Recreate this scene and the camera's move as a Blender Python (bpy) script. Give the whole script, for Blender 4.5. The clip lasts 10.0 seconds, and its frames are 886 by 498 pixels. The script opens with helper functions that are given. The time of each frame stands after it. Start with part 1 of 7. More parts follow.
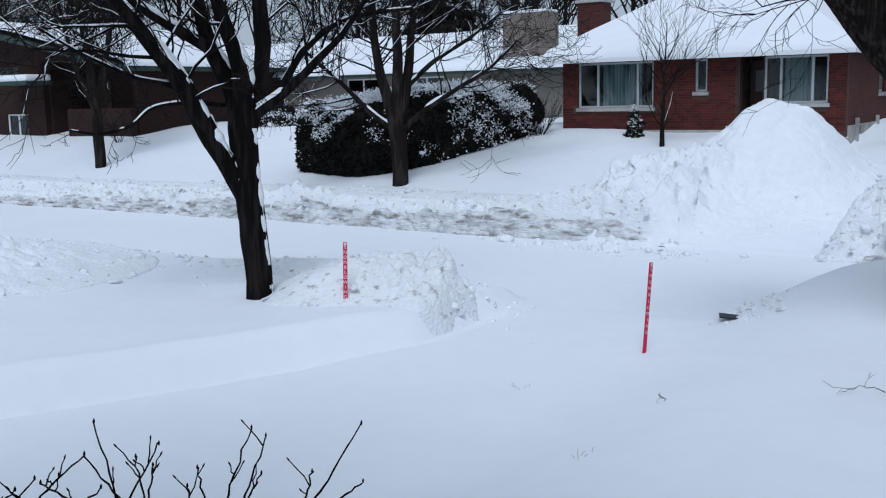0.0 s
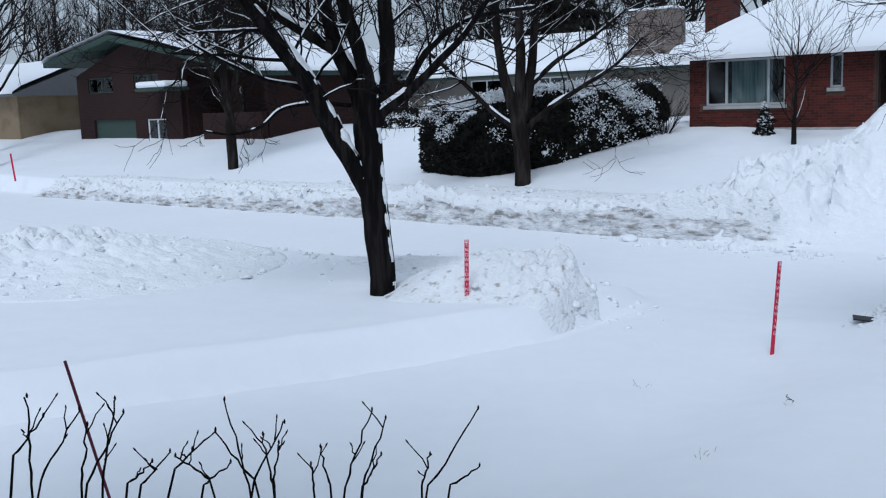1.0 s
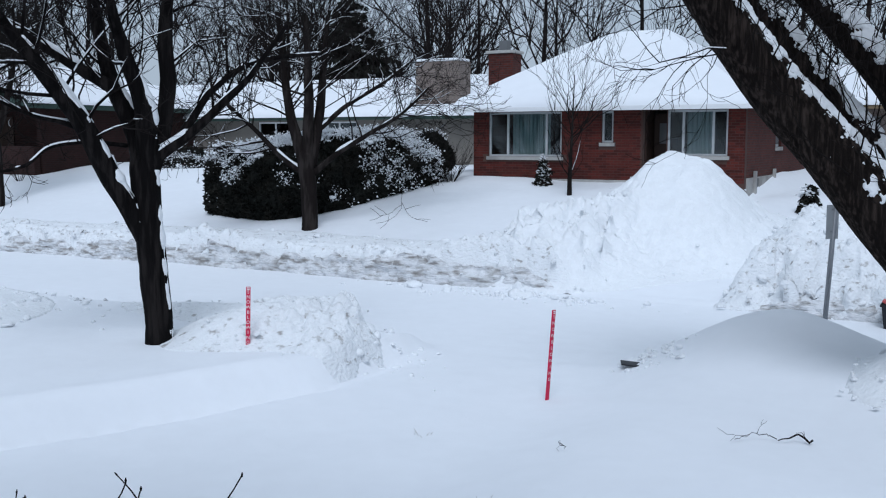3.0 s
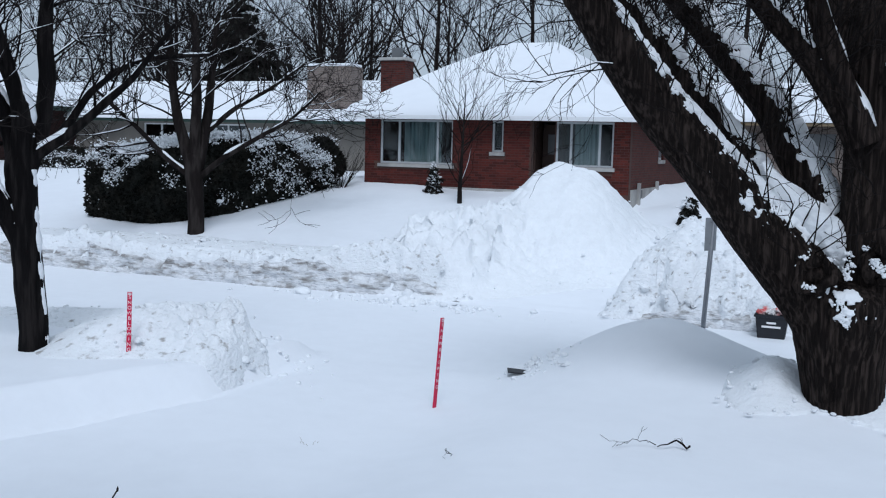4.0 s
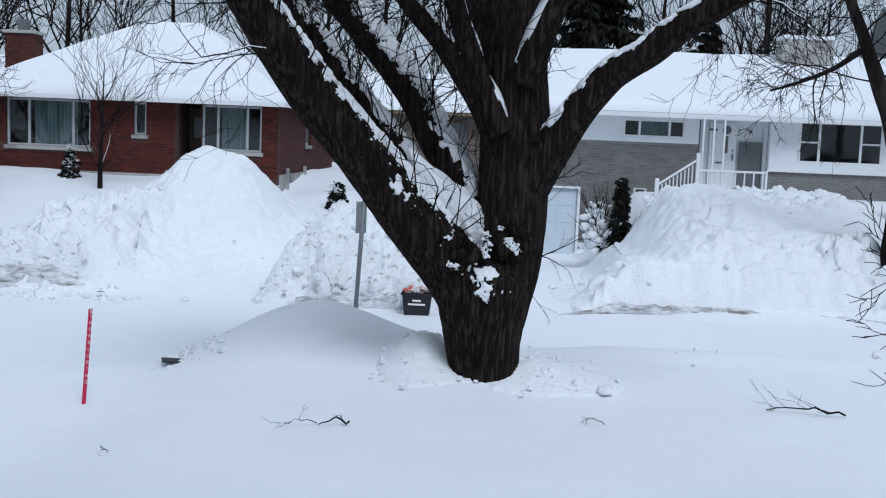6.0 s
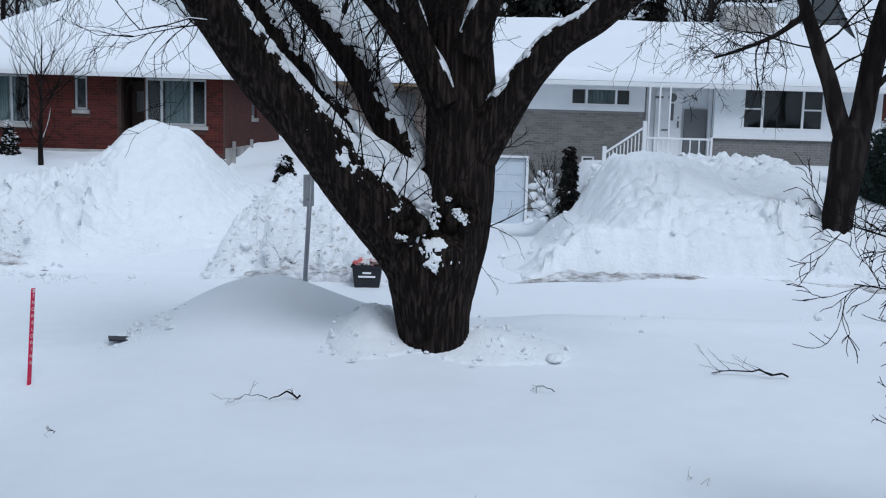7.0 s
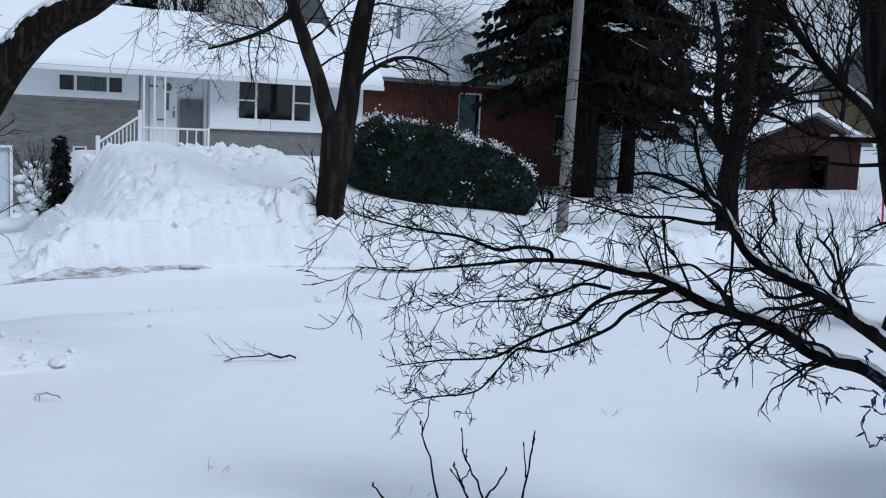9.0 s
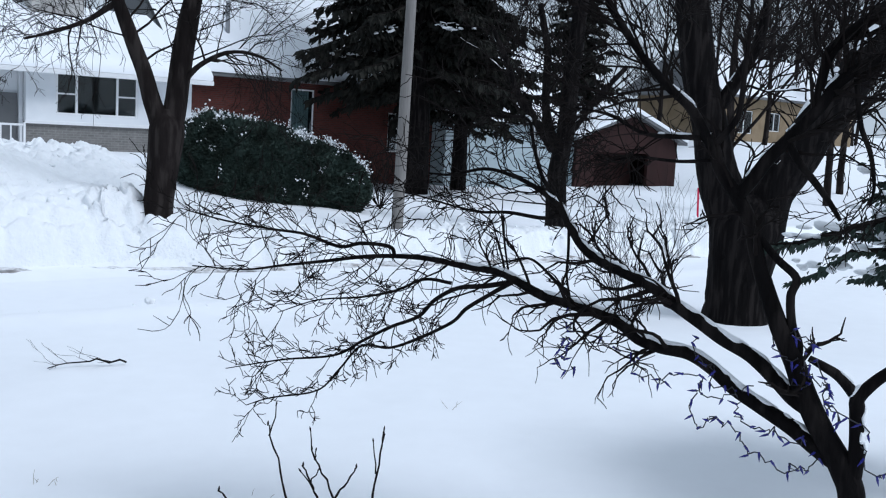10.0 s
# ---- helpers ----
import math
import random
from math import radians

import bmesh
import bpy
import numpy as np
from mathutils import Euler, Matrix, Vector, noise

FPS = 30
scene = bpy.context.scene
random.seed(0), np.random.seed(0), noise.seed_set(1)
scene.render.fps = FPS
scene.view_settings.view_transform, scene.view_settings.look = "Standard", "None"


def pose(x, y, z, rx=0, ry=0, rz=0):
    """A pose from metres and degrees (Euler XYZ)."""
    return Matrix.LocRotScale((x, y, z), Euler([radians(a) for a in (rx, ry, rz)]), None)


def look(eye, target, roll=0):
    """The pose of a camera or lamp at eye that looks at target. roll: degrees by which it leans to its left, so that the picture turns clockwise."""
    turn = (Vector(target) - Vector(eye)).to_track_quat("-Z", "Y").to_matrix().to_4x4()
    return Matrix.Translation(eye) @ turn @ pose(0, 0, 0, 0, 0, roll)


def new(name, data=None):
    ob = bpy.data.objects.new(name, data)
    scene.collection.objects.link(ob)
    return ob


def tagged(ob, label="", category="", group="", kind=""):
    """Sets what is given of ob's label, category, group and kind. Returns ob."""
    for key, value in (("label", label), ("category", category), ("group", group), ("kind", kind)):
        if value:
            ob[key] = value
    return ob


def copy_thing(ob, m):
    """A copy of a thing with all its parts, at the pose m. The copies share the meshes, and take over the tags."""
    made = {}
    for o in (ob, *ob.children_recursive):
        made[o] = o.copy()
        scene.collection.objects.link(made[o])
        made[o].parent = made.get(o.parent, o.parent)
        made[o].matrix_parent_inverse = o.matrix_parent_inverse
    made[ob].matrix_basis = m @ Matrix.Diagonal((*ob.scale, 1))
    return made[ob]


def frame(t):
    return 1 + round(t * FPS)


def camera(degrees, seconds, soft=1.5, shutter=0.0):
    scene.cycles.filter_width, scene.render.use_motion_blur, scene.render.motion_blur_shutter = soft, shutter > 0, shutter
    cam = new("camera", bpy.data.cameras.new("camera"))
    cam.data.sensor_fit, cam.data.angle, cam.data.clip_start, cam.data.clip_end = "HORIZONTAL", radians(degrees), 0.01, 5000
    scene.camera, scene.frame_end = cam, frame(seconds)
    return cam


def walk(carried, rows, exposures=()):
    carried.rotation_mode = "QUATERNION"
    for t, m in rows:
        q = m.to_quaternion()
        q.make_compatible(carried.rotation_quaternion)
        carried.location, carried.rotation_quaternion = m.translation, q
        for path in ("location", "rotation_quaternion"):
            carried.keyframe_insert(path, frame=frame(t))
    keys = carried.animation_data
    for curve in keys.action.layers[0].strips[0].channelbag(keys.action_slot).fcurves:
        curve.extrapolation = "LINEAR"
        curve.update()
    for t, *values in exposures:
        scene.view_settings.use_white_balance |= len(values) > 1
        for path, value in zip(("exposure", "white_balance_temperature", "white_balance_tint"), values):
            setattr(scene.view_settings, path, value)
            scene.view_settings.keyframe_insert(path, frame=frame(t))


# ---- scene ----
def turn(yaw, pitch, roll):
    return pose(0, 0, 0, 90 + pitch, 0, yaw) @ pose(0, 0, 0, 0, 0, roll)


cam = camera(48.0, 10.0, 1.15)
PATH = [
    (0, pose(0.019, -0.026, 3.193) @ turn(34.07, -8.79, -1.26)),
    (0.5, pose(0.043, -0.065, 3.179) @ turn(37.81, -8.41, -1.69)),
    (1, pose(0.076, -0.068, 3.147) @ turn(41.20, -8.49, -2.01)),
    (1.5, pose(0.089, -0.037, 3.154) @ turn(41.73, -8.91, -2.11)),
    (2, pose(0.081, 0.056, 3.197) @ turn(38.49, -9.09, -1.89)),
    (2.5, pose(0.078, 0.072, 3.201) @ turn(33.74, -7.41, -0.80)),
    (2.7, pose(0.090, 0.051, 3.198) @ turn(31.66, -6.82, -0.47)),
    (3.8, pose(0.093, 0.072, 3.207) @ turn(23.93, -5.82, 1.30)),
    (4, pose(0.091, 0.075, 3.209) @ turn(22.67, -5.79, 1.46)),
    (4.5, pose(0.062, 0.064, 3.213) @ turn(18.17, -5.76, 1.66)),
    (5, pose(0.009, 0.020, 3.212) @ turn(12.71, -5.87, 1.86)),
    (5.5, pose(-0.011, -0.009, 3.199) @ turn(7.30, -5.89, 2.08)),
    (6, pose(-0.005, -0.036, 3.203) @ turn(2.38, -5.98, 2.36)),
    (6.2, pose(0.004, -0.041, 3.206) @ turn(0.95, -6.07, 2.39)),
    (7.3, pose(0.036, -0.019, 3.211) @ turn(-0.75, -8.52, 1.66)),
    (7.5, pose(0.042, -0.015, 3.212) @ turn(-1.44, -9.00, 1.77)),
    (8, pose(0.041, -0.025, 3.204) @ turn(-10.45, -8.14, 2.11)),
    (8.5, pose(-0.037, -0.010, 3.213) @ turn(-21.71, -7.34, 2.56)),
    (9, pose(-0.056, 0.003, 3.215) @ turn(-28.99, -7.04, 2.73)),
    (9.5, pose(-0.069, 0.045, 3.207) @ turn(-34.52, -6.86, 3.00)),
    (10, pose(-0.085, 0.054, 3.201) @ turn(-38.60, -6.70, 3.12))]

EXPOSURES = [(0, -0.22, 5480, 10), (2.5, -0.17, 5490, 10), (4, -0.13, 5510, 10), (6, -0.16, 5540, 10), (7.5, -0.28, 5490, 10), (9, -0.20, 5500, 10), (10, 0.10, 5600, 10)]
walk(cam, PATH, EXPOSURES)

# ---- daylight: a bright, evenly overcast winter sky ----
world = bpy.data.worlds.new("overcast")
scene.world = world
world.use_nodes = True
wn, wl = world.node_tree.nodes, world.node_tree.links
wn.clear()
sky = wn.new("ShaderNodeTexSky")
sky.sky_type, sky.sun_disc = "NISHITA", False
sky.sun_elevation, sky.sun_rotation = radians(51), radians(155)
sky.air_density, sky.dust_density = 1.0, 4.0
grey = wn.new("ShaderNodeMixRGB")
grey.inputs[0].default_value = 0.82
grey.inputs[2].default_value = (7.5, 8.1, 8.35, 1)
bg = wn.new("ShaderNodeBackground")
bg.inputs[1].default_value = 0.075
wout = wn.new("ShaderNodeOutputWorld")
wl.new(sky.outputs[0], grey.inputs[1])
wl.new(grey.outputs[0], bg.inputs[0])
wl.new(bg.outputs[0], wout.inputs[0])
sun_data = bpy.data.lights.new("sun", "SUN")
sun_data.energy, sun_data.angle, sun_data.color = 1.45, radians(22), (1.0, 0.98, 0.95)
sun = new("sun", sun_data)
sun.matrix_world = look((6, -13, 18), (0, 0, 0))


# ---- materials ----
def material(name, colour, rough=0.8, metal=0.0, spread=0.15, grain=12.0, bump=0.2, bump_scale=None, dist=0.01, second=None, second_scale=2.0, second_at=(0.45, 0.65), spec=0.3, stretch=(1, 1, 1)):
    """Base colour varied at a fine and a coarse scale, a second colour in blotches, fine relief."""
    m = bpy.data.materials.new(name)
    m.use_nodes = True
    n, l = m.node_tree.nodes, m.node_tree.links
    p = n["Principled BSDF"]
    p.inputs["Roughness"].default_value, p.inputs["Metallic"].default_value = rough, metal
    p.inputs["Specular IOR Level"].default_value = spec
    tc = n.new("ShaderNodeTexCoord")
    mp = n.new("ShaderNodeMapping")
    mp.inputs["Scale"].default_value = stretch
    l.new(tc.outputs["Object"], mp.inputs[0])
    info = n.new("ShaderNodeObjectInfo")

    def noise_tex(scale, detail=4.0):
        t = n.new("ShaderNodeTexNoise")
        t.inputs["Scale"].default_value, t.inputs["Detail"].default_value = scale, detail
        l.new(mp.outputs[0], t.inputs["Vector"])
        return t.outputs[0]
    fine, coarse = noise_tex(grain, 6.0), noise_tex(grain / 9)
    add = n.new("ShaderNodeMath")
    add.operation = "ADD"
    l.new(fine, add.inputs[0]), l.new(coarse, add.inputs[1])
    ramp = n.new("ShaderNodeMapRange")
    ramp.inputs[1].default_value, ramp.inputs[2].default_value = 0.6, 1.4
    ramp.inputs[3].default_value, ramp.inputs[4].default_value = 1 - spread, 1 + spread
    l.new(add.outputs[0], ramp.inputs[0])
    mul = n.new("ShaderNodeMixRGB")
    mul.blend_type = "MULTIPLY"
    mul.inputs[0].default_value = 1.0
    mul.inputs[1].default_value = (*colour, 1)
    l.new(ramp.outputs[0], mul.inputs[2])
    out = mul.outputs[0]
    if second:
        b = n.new("ShaderNodeMapRange")
        b.interpolation_type = "SMOOTHSTEP"
        b.inputs[1].default_value, b.inputs[2].default_value = second_at
        l.new(noise_tex(second_scale, 7.0), b.inputs[0])
        mix = n.new("ShaderNodeMixRGB")
        mix.inputs[2].default_value = (*second, 1)
        l.new(b.outputs[0], mix.inputs[0]), l.new(out, mix.inputs[1])
        out = mix.outputs[0]
    l.new(out, p.inputs["Base Color"])
    if bump:
        bp = n.new("ShaderNodeBump")
        bp.inputs["Strength"].default_value, bp.inputs["Distance"].default_value = bump, dist
        l.new(noise_tex(bump_scale or grain, 8.0), bp.inputs["Height"])
        l.new(bp.outputs[0], p.inputs["Normal"])
    return m


def brick_material(name, one, two, mortar, width=0.21, height=0.075, joint=0.012, bump=0.5):
    m = material(name, one, 0.9, grain=9, spread=0.25, bump=0)
    n, l = m.node_tree.nodes, m.node_tree.links
    p = n["Principled BSDF"]
    geo = n.new("ShaderNodeNewGeometry")
    sep = n.new("ShaderNodeSeparateXYZ")
    l.new(geo.outputs["Position"], sep.inputs[0])
    add = n.new("ShaderNodeMath")
    l.new(sep.outputs[0], add.inputs[0]), l.new(sep.outputs[1], add.inputs[1])
    com = n.new("ShaderNodeCombineXYZ")
    l.new(add.outputs[0], com.inputs[0]), l.new(sep.outputs[2], com.inputs[1])
    b = n.new("ShaderNodeTexBrick")
    b.inputs["Scale"].default_value = 1.0
    b.inputs["Brick Width"].default_value, b.inputs["Row Height"].default_value, b.inputs["Mortar Size"].default_value = width, height, joint
    b.inputs["Color1"].default_value, b.inputs["Color2"].default_value, b.inputs["Mortar"].default_value = (*one, 1), (*two, 1), (*mortar, 1)
    b.inputs["Bias"].default_value = -0.1
    l.new(com.outputs[0], b.inputs["Vector"])
    old = p.inputs["Base Color"].links[0].from_node
    l.new(b.outputs["Color"], old.inputs[1])
    bp = n.new("ShaderNodeBump")
    bp.inputs["Strength"].default_value, bp.inputs["Distance"].default_value, bp.invert = bump, 0.01, True
    l.new(b.outputs["Fac"], bp.inputs["Height"])
    l.new(bp.outputs[0], p.inputs["Normal"])
    return m


SNOW = material("fresh_snow", (0.86, 0.88, 0.91), 0.75, spread=0.025, grain=3.0, bump=0.25, bump_scale=2.2, dist=0.05, spec=0.2)
LUMP = material("lumpy_snow", (0.86, 0.88, 0.90), 0.8, spread=0.05, grain=6.0, bump=0.7, bump_scale=16.0, dist=0.04, spec=0.2)
DIRTY = material("dirty_ploughed_snow", (0.85, 0.87, 0.89), 0.8, spread=0.06, grain=7.0, bump=0.8, bump_scale=15.0, dist=0.05, second=(0.40, 0.385, 0.37), second_scale=6.0, second_at=(0.57, 0.74), stretch=(1, 1, 1.5), spec=0.2)
SLUSH = material("cut_ice_and_grit", (0.80, 0.81, 0.83), 0.85, spread=0.16, grain=12.0, bump=1.0, bump_scale=13, dist=0.07, second=(0.31, 0.295, 0.28), second_scale=4.0, second_at=(0.45, 0.70), stretch=(0.6, 1, 2.4), spec=0.1)
MAPLE_BARK = material("furrowed_brown_bark", (0.010, 0.008, 0.0072), 0.95, spread=0.5, grain=34, bump=1.0, bump_scale=30, dist=0.05, second=(0.046, 0.035, 0.030), second_scale=26, second_at=(0.42, 0.72), stretch=(1, 1, 0.055), spec=0.06)
BARK = material("dark_wet_bark", (0.0060, 0.0054, 0.0056), 0.95, spread=0.5, grain=16, bump=1.0, bump_scale=13, dist=0.05, second=(0.018, 0.0155, 0.015), second_scale=11, stretch=(1, 1, 0.13), spec=0.06)
BARK_FAR = material("grey_brown_bark", (0.013, 0.0105, 0.010), 0.95, spread=0.4, grain=16, bump=0.8, bump_scale=12, dist=0.02, second=(0.032, 0.027, 0.025), second_scale=6, stretch=(1, 1, 0.2), spec=0.06)
TWIG = material("dark_twig_bark", (0.012, 0.010, 0.0095), 0.9, spread=0.3, grain=20, bump=0.4, spec=0.06)
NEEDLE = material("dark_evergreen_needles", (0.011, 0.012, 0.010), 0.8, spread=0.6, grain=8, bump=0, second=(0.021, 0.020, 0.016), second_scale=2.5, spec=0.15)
SPRUCE = material("blue_green_spruce_needles", (0.040, 0.060, 0.050), 0.8, spread=0.5, grain=8, bump=0, second=(0.025, 0.035, 0.028), second_scale=2.0, spec=0.15)
RED_BRICK = brick_material("red_brick", (0.098, 0.021, 0.015), (0.058, 0.014, 0.011), (0.062, 0.036, 0.031))
DARK_BRICK = brick_material("dark_red_brick", (0.029, 0.008, 0.007), (0.020, 0.007, 0.006), (0.024, 0.015, 0.013))
GREY_BRICK = brick_material("grey_brick", (0.19, 0.185, 0.175), (0.15, 0.147, 0.14), (0.22, 0.215, 0.21))
BROWN_BRICK = brick_material("brown_chimney_brick", (0.20, 0.16, 0.14), (0.15, 0.12, 0.105), (0.22, 0.19, 0.17))
CONCRETE = material("grey_concrete", (0.42, 0.41, 0.39), 0.9, spread=0.15, grain=10, bump=0.3, second=(0.30, 0.29, 0.28), second_scale=1.5)
STUCCO = material("taupe_stucco", (0.20, 0.185, 0.165), 0.9, spread=0.08, grain=20, bump=0.25, second=(0.16, 0.15, 0.135), second_scale=0.8)
TAN = material("tan_siding", (0.25, 0.19, 0.12), 0.85, spread=0.1, grain=5, bump=0.2, second=(0.20, 0.15, 0.09), second_scale=0.9)
WHITE_SIDING = material("white_siding", (0.78, 0.80, 0.82), 0.6, spread=0.04, grain=3, bump=0.1, second=(0.70, 0.73, 0.76), second_scale=0.7)
WHITE_PAINT = material("white_paint", (0.78, 0.79, 0.80), 0.5, spread=0.05, grain=8, bump=0.1)
GREEN_TRIM = material("dark_green_trim", (0.035, 0.06, 0.05), 0.6, spread=0.15, grain=6, bump=0.1)
FRAME_GREY = material("weathered_grey_frame", (0.44, 0.46, 0.47), 0.6, spread=0.15, grain=8, bump=0.1)
GREY_PANEL = material("dark_grey_panel", (0.14, 0.145, 0.15), 0.6, spread=0.1, grain=5, bump=0.1)
DARK_WOOD = material("dark_stained_door_wood", (0.045, 0.028, 0.022), 0.6, spread=0.3, grain=10, bump=0.2, stretch=(4, 4, 0.4))
RED_WOOD = material("rust_red_barn_boards", (0.024, 0.008, 0.007), 0.85, spread=0.3, grain=6, bump=0.3, stretch=(5, 5, 0.4))
# dark tone painted in for the dimness of rooms behind glass
ROOM_SHADE = material("painted_room_dimness", (0.07, 0.075, 0.08), 0.9, spread=0.3, grain=1.5, bump=0)
CURTAIN = material("pale_green_curtain", (0.42, 0.48, 0.46), 0.9, spread=0.15, grain=4, bump=0.3, stretch=(6, 6, 0.3))
GALV = material("galvanised_steel", (0.30, 0.31, 0.33), 0.5, metal=0.6, spread=0.15, grain=14, bump=0.15)
POLE_WOOD = material("weathered_grey_pole", (0.20, 0.19, 0.18), 0.85, spread=0.25, grain=9, bump=0.4, stretch=(3, 3, 0.3))
STAKE_RED = material("fluorescent_red_plastic", (0.54, 0.009, 0.060), 0.45, spread=0.08, grain=9, bump=0.05)
STAKE_TEXT = material("white_print", (0.82, 0.80, 0.80), 0.5, spread=0.05, bump=0)
BLACK_PLASTIC = material("black_plastic", (0.018, 0.019, 0.024), 0.45, spread=0.2, grain=10, bump=0.1)
BLUE_BULB = material("blue_bulb_glass", (0.03, 0.03, 0.20), 0.25, spread=0.2, bump=0)
CARDBOARD = material("white_and_red_packets", (0.65, 0.62, 0.60), 0.6, spread=0.2, grain=14, bump=0.2, second=(0.55, 0.07, 0.07), second_scale=6)
GRASS = material("dry_straw_stems", (0.20, 0.16, 0.10), 0.9, spread=0.3, bump=0)
PALE_BLUE = material("pale_blue_painted_boards", (0.40, 0.47, 0.50), 0.6, spread=0.06, grain=4, bump=0.1, second=(0.34, 0.41, 0.44), second_scale=0.8)
DOOR_BLUE = material("pale_blue_white_door_paint", (0.56, 0.62, 0.67), 0.5, spread=0.05, grain=5, bump=0.1)


def glass_material():
    m = bpy.data.materials.new("window_glass")
    m.use_nodes = True
    n, l = m.node_tree.nodes, m.node_tree.links
    n.clear()
    out, mix = n.new("ShaderNodeOutputMaterial"), n.new("ShaderNodeMixShader")
    tr, gl, fr = n.new("ShaderNodeBsdfTransparent"), n.new("ShaderNodeBsdfGlossy"), n.new("ShaderNodeFresnel")
    tr.inputs[0].default_value = (0.80, 0.86, 0.88, 1)
    gl.inputs["Roughness"].default_value = 0.03
    fr.inputs[0].default_value = 1.5
    l.new(fr.outputs[0], mix.inputs[0]), l.new(tr.outputs[0], mix.inputs[1]), l.new(gl.outputs[0], mix.inputs[2])
    l.new(mix.outputs[0], out.inputs[0])
    return m


def clay_material(name, one, two, mortar=False):
    """Bricks that differ from one to the next."""
    m = material(name, one, 0.9, spread=0.25, grain=25, bump=0.4, bump_scale=40, dist=0.003)
    n, l = m.node_tree.nodes, m.node_tree.links
    info, geo, mix, add = n.new("ShaderNodeObjectInfo"), n.new("ShaderNodeNewGeometry"), n.new("ShaderNodeMixRGB"), n.new("ShaderNodeMath")
    add.operation = "ADD"
    l.new(info.outputs["Random"], add.inputs[0]), l.new(geo.outputs["Random Per Island"], add.inputs[1])
    wrap = n.new("ShaderNodeMath")
    wrap.operation = "FRACT"
    l.new(add.outputs[0], wrap.inputs[0])
    mix.inputs[1].default_value, mix.inputs[2].default_value = (*one, 1), (*two, 1)
    l.new(wrap.outputs[0], mix.inputs[0])
    old = n["Principled BSDF"].inputs["Base Color"].links[0].from_node
    l.new(mix.outputs[0], old.inputs[1])
    return m


RED_CLAY = clay_material("red_clay_brick", (0.108, 0.023, 0.017), (0.050, 0.013, 0.011))
GREY_CLAY = clay_material("grey_clay_brick", (0.20, 0.195, 0.185), (0.14, 0.137, 0.13))
RED_MORTAR = material("dark_pink_mortar", (0.085, 0.048, 0.040), 0.95, spread=0.2, grain=20, bump=0.2)
GREY_MORTAR = material("grey_mortar", (0.22, 0.215, 0.21), 0.95, spread=0.2, grain=20, bump=0.2)
GLASS = glass_material()


# ---- building blocks ----
def root_of(ob):
    while ob.parent:
        ob = ob.parent
    return ob


def thing(name, at, label="", category="", group="", kind=""):
    ob = new(name)
    ob.empty_display_size = 0.2
    ob.location = at
    return tagged(ob, label, category, group, kind)


def link_mesh(name, me, mat, parent=None, label="", smooth=False):
    """Mesh in world metres; under a parent its points are taken relative to the thing's base."""
    me.materials.append(mat)
    if smooth:
        me.polygons.foreach_set("use_smooth", [True] * len(me.polygons))
    ob = new(name, me)
    if parent:
        me.transform(Matrix.Translation(-root_of(parent).location))
        ob.parent = parent
    if label:
        ob["label"] = label
    return ob


def part(name, bm, mat, parent, label="", smooth=False):
    me = bpy.data.meshes.new(name)
    bm.to_mesh(me)
    bm.free()
    return link_mesh(name, me, mat, parent, label, smooth)


def solid(name, bm, mat, at, label="", category="", group="", kind="", smooth=False):
    """A top-level thing of one mesh, with its origin at its base."""
    me = bpy.data.meshes.new(name)
    bm.to_mesh(me)
    bm.free()
    return solid_mesh(name, me, mat, at, label, category, group, kind, smooth)


def solid_mesh(name, me, mat, at, label="", category="", group="", kind="", smooth=False):
    me.transform(Matrix.Translation(-Vector(at)))
    ob = link_mesh(name, me, mat, None, label, smooth)
    ob.location = at
    return tagged(ob, label, category, group, kind)


def data_mesh(name, verts, faces):
    me = bpy.data.meshes.new(name)
    me.from_pydata(verts if isinstance(verts, list) else verts.tolist(), [], faces if isinstance(faces, list) else faces.tolist())
    me.update()
    return me


def box(x0, x1, y0, y1, z0, z1, bevel=0.0, bm=None):
    bm = bm or bmesh.new()
    made = bmesh.ops.create_cube(bm, size=1)
    bmesh.ops.transform(bm, matrix=Matrix.Translation(((x0 + x1) / 2, (y0 + y1) / 2, (z0 + z1) / 2)) @ Matrix.Diagonal((x1 - x0, y1 - y0, z1 - z0, 1)), verts=made["verts"])
    if bevel:
        edges = list({e for v in made["verts"] for e in v.link_edges})
        bmesh.ops.bevel(bm, geom=edges, offset=bevel, segments=2, affect="EDGES", profile=0.6)
    return bm


def prism(points, y0, y1, axis="y"):
    """A closed outline of (a, z) points, pushed along y (or along x)."""
    bm = bmesh.new()
    put = (lambda a, z, d: (a, d, z)) if axis == "y" else (lambda a, z, d: (d, a, z))
    front, back = [bm.verts.new(put(a, z, y0)) for a, z in points], [bm.verts.new(put(a, z, y1)) for a, z in points]
    bm.faces.new(front), bm.faces.new(back[::-1])
    for i in range(len(points)):
        j = (i + 1) % len(points)
        bm.faces.new((front[j], front[i], back[i], back[j]))
    bmesh.ops.recalc_face_normals(bm, faces=bm.faces)
    return bm


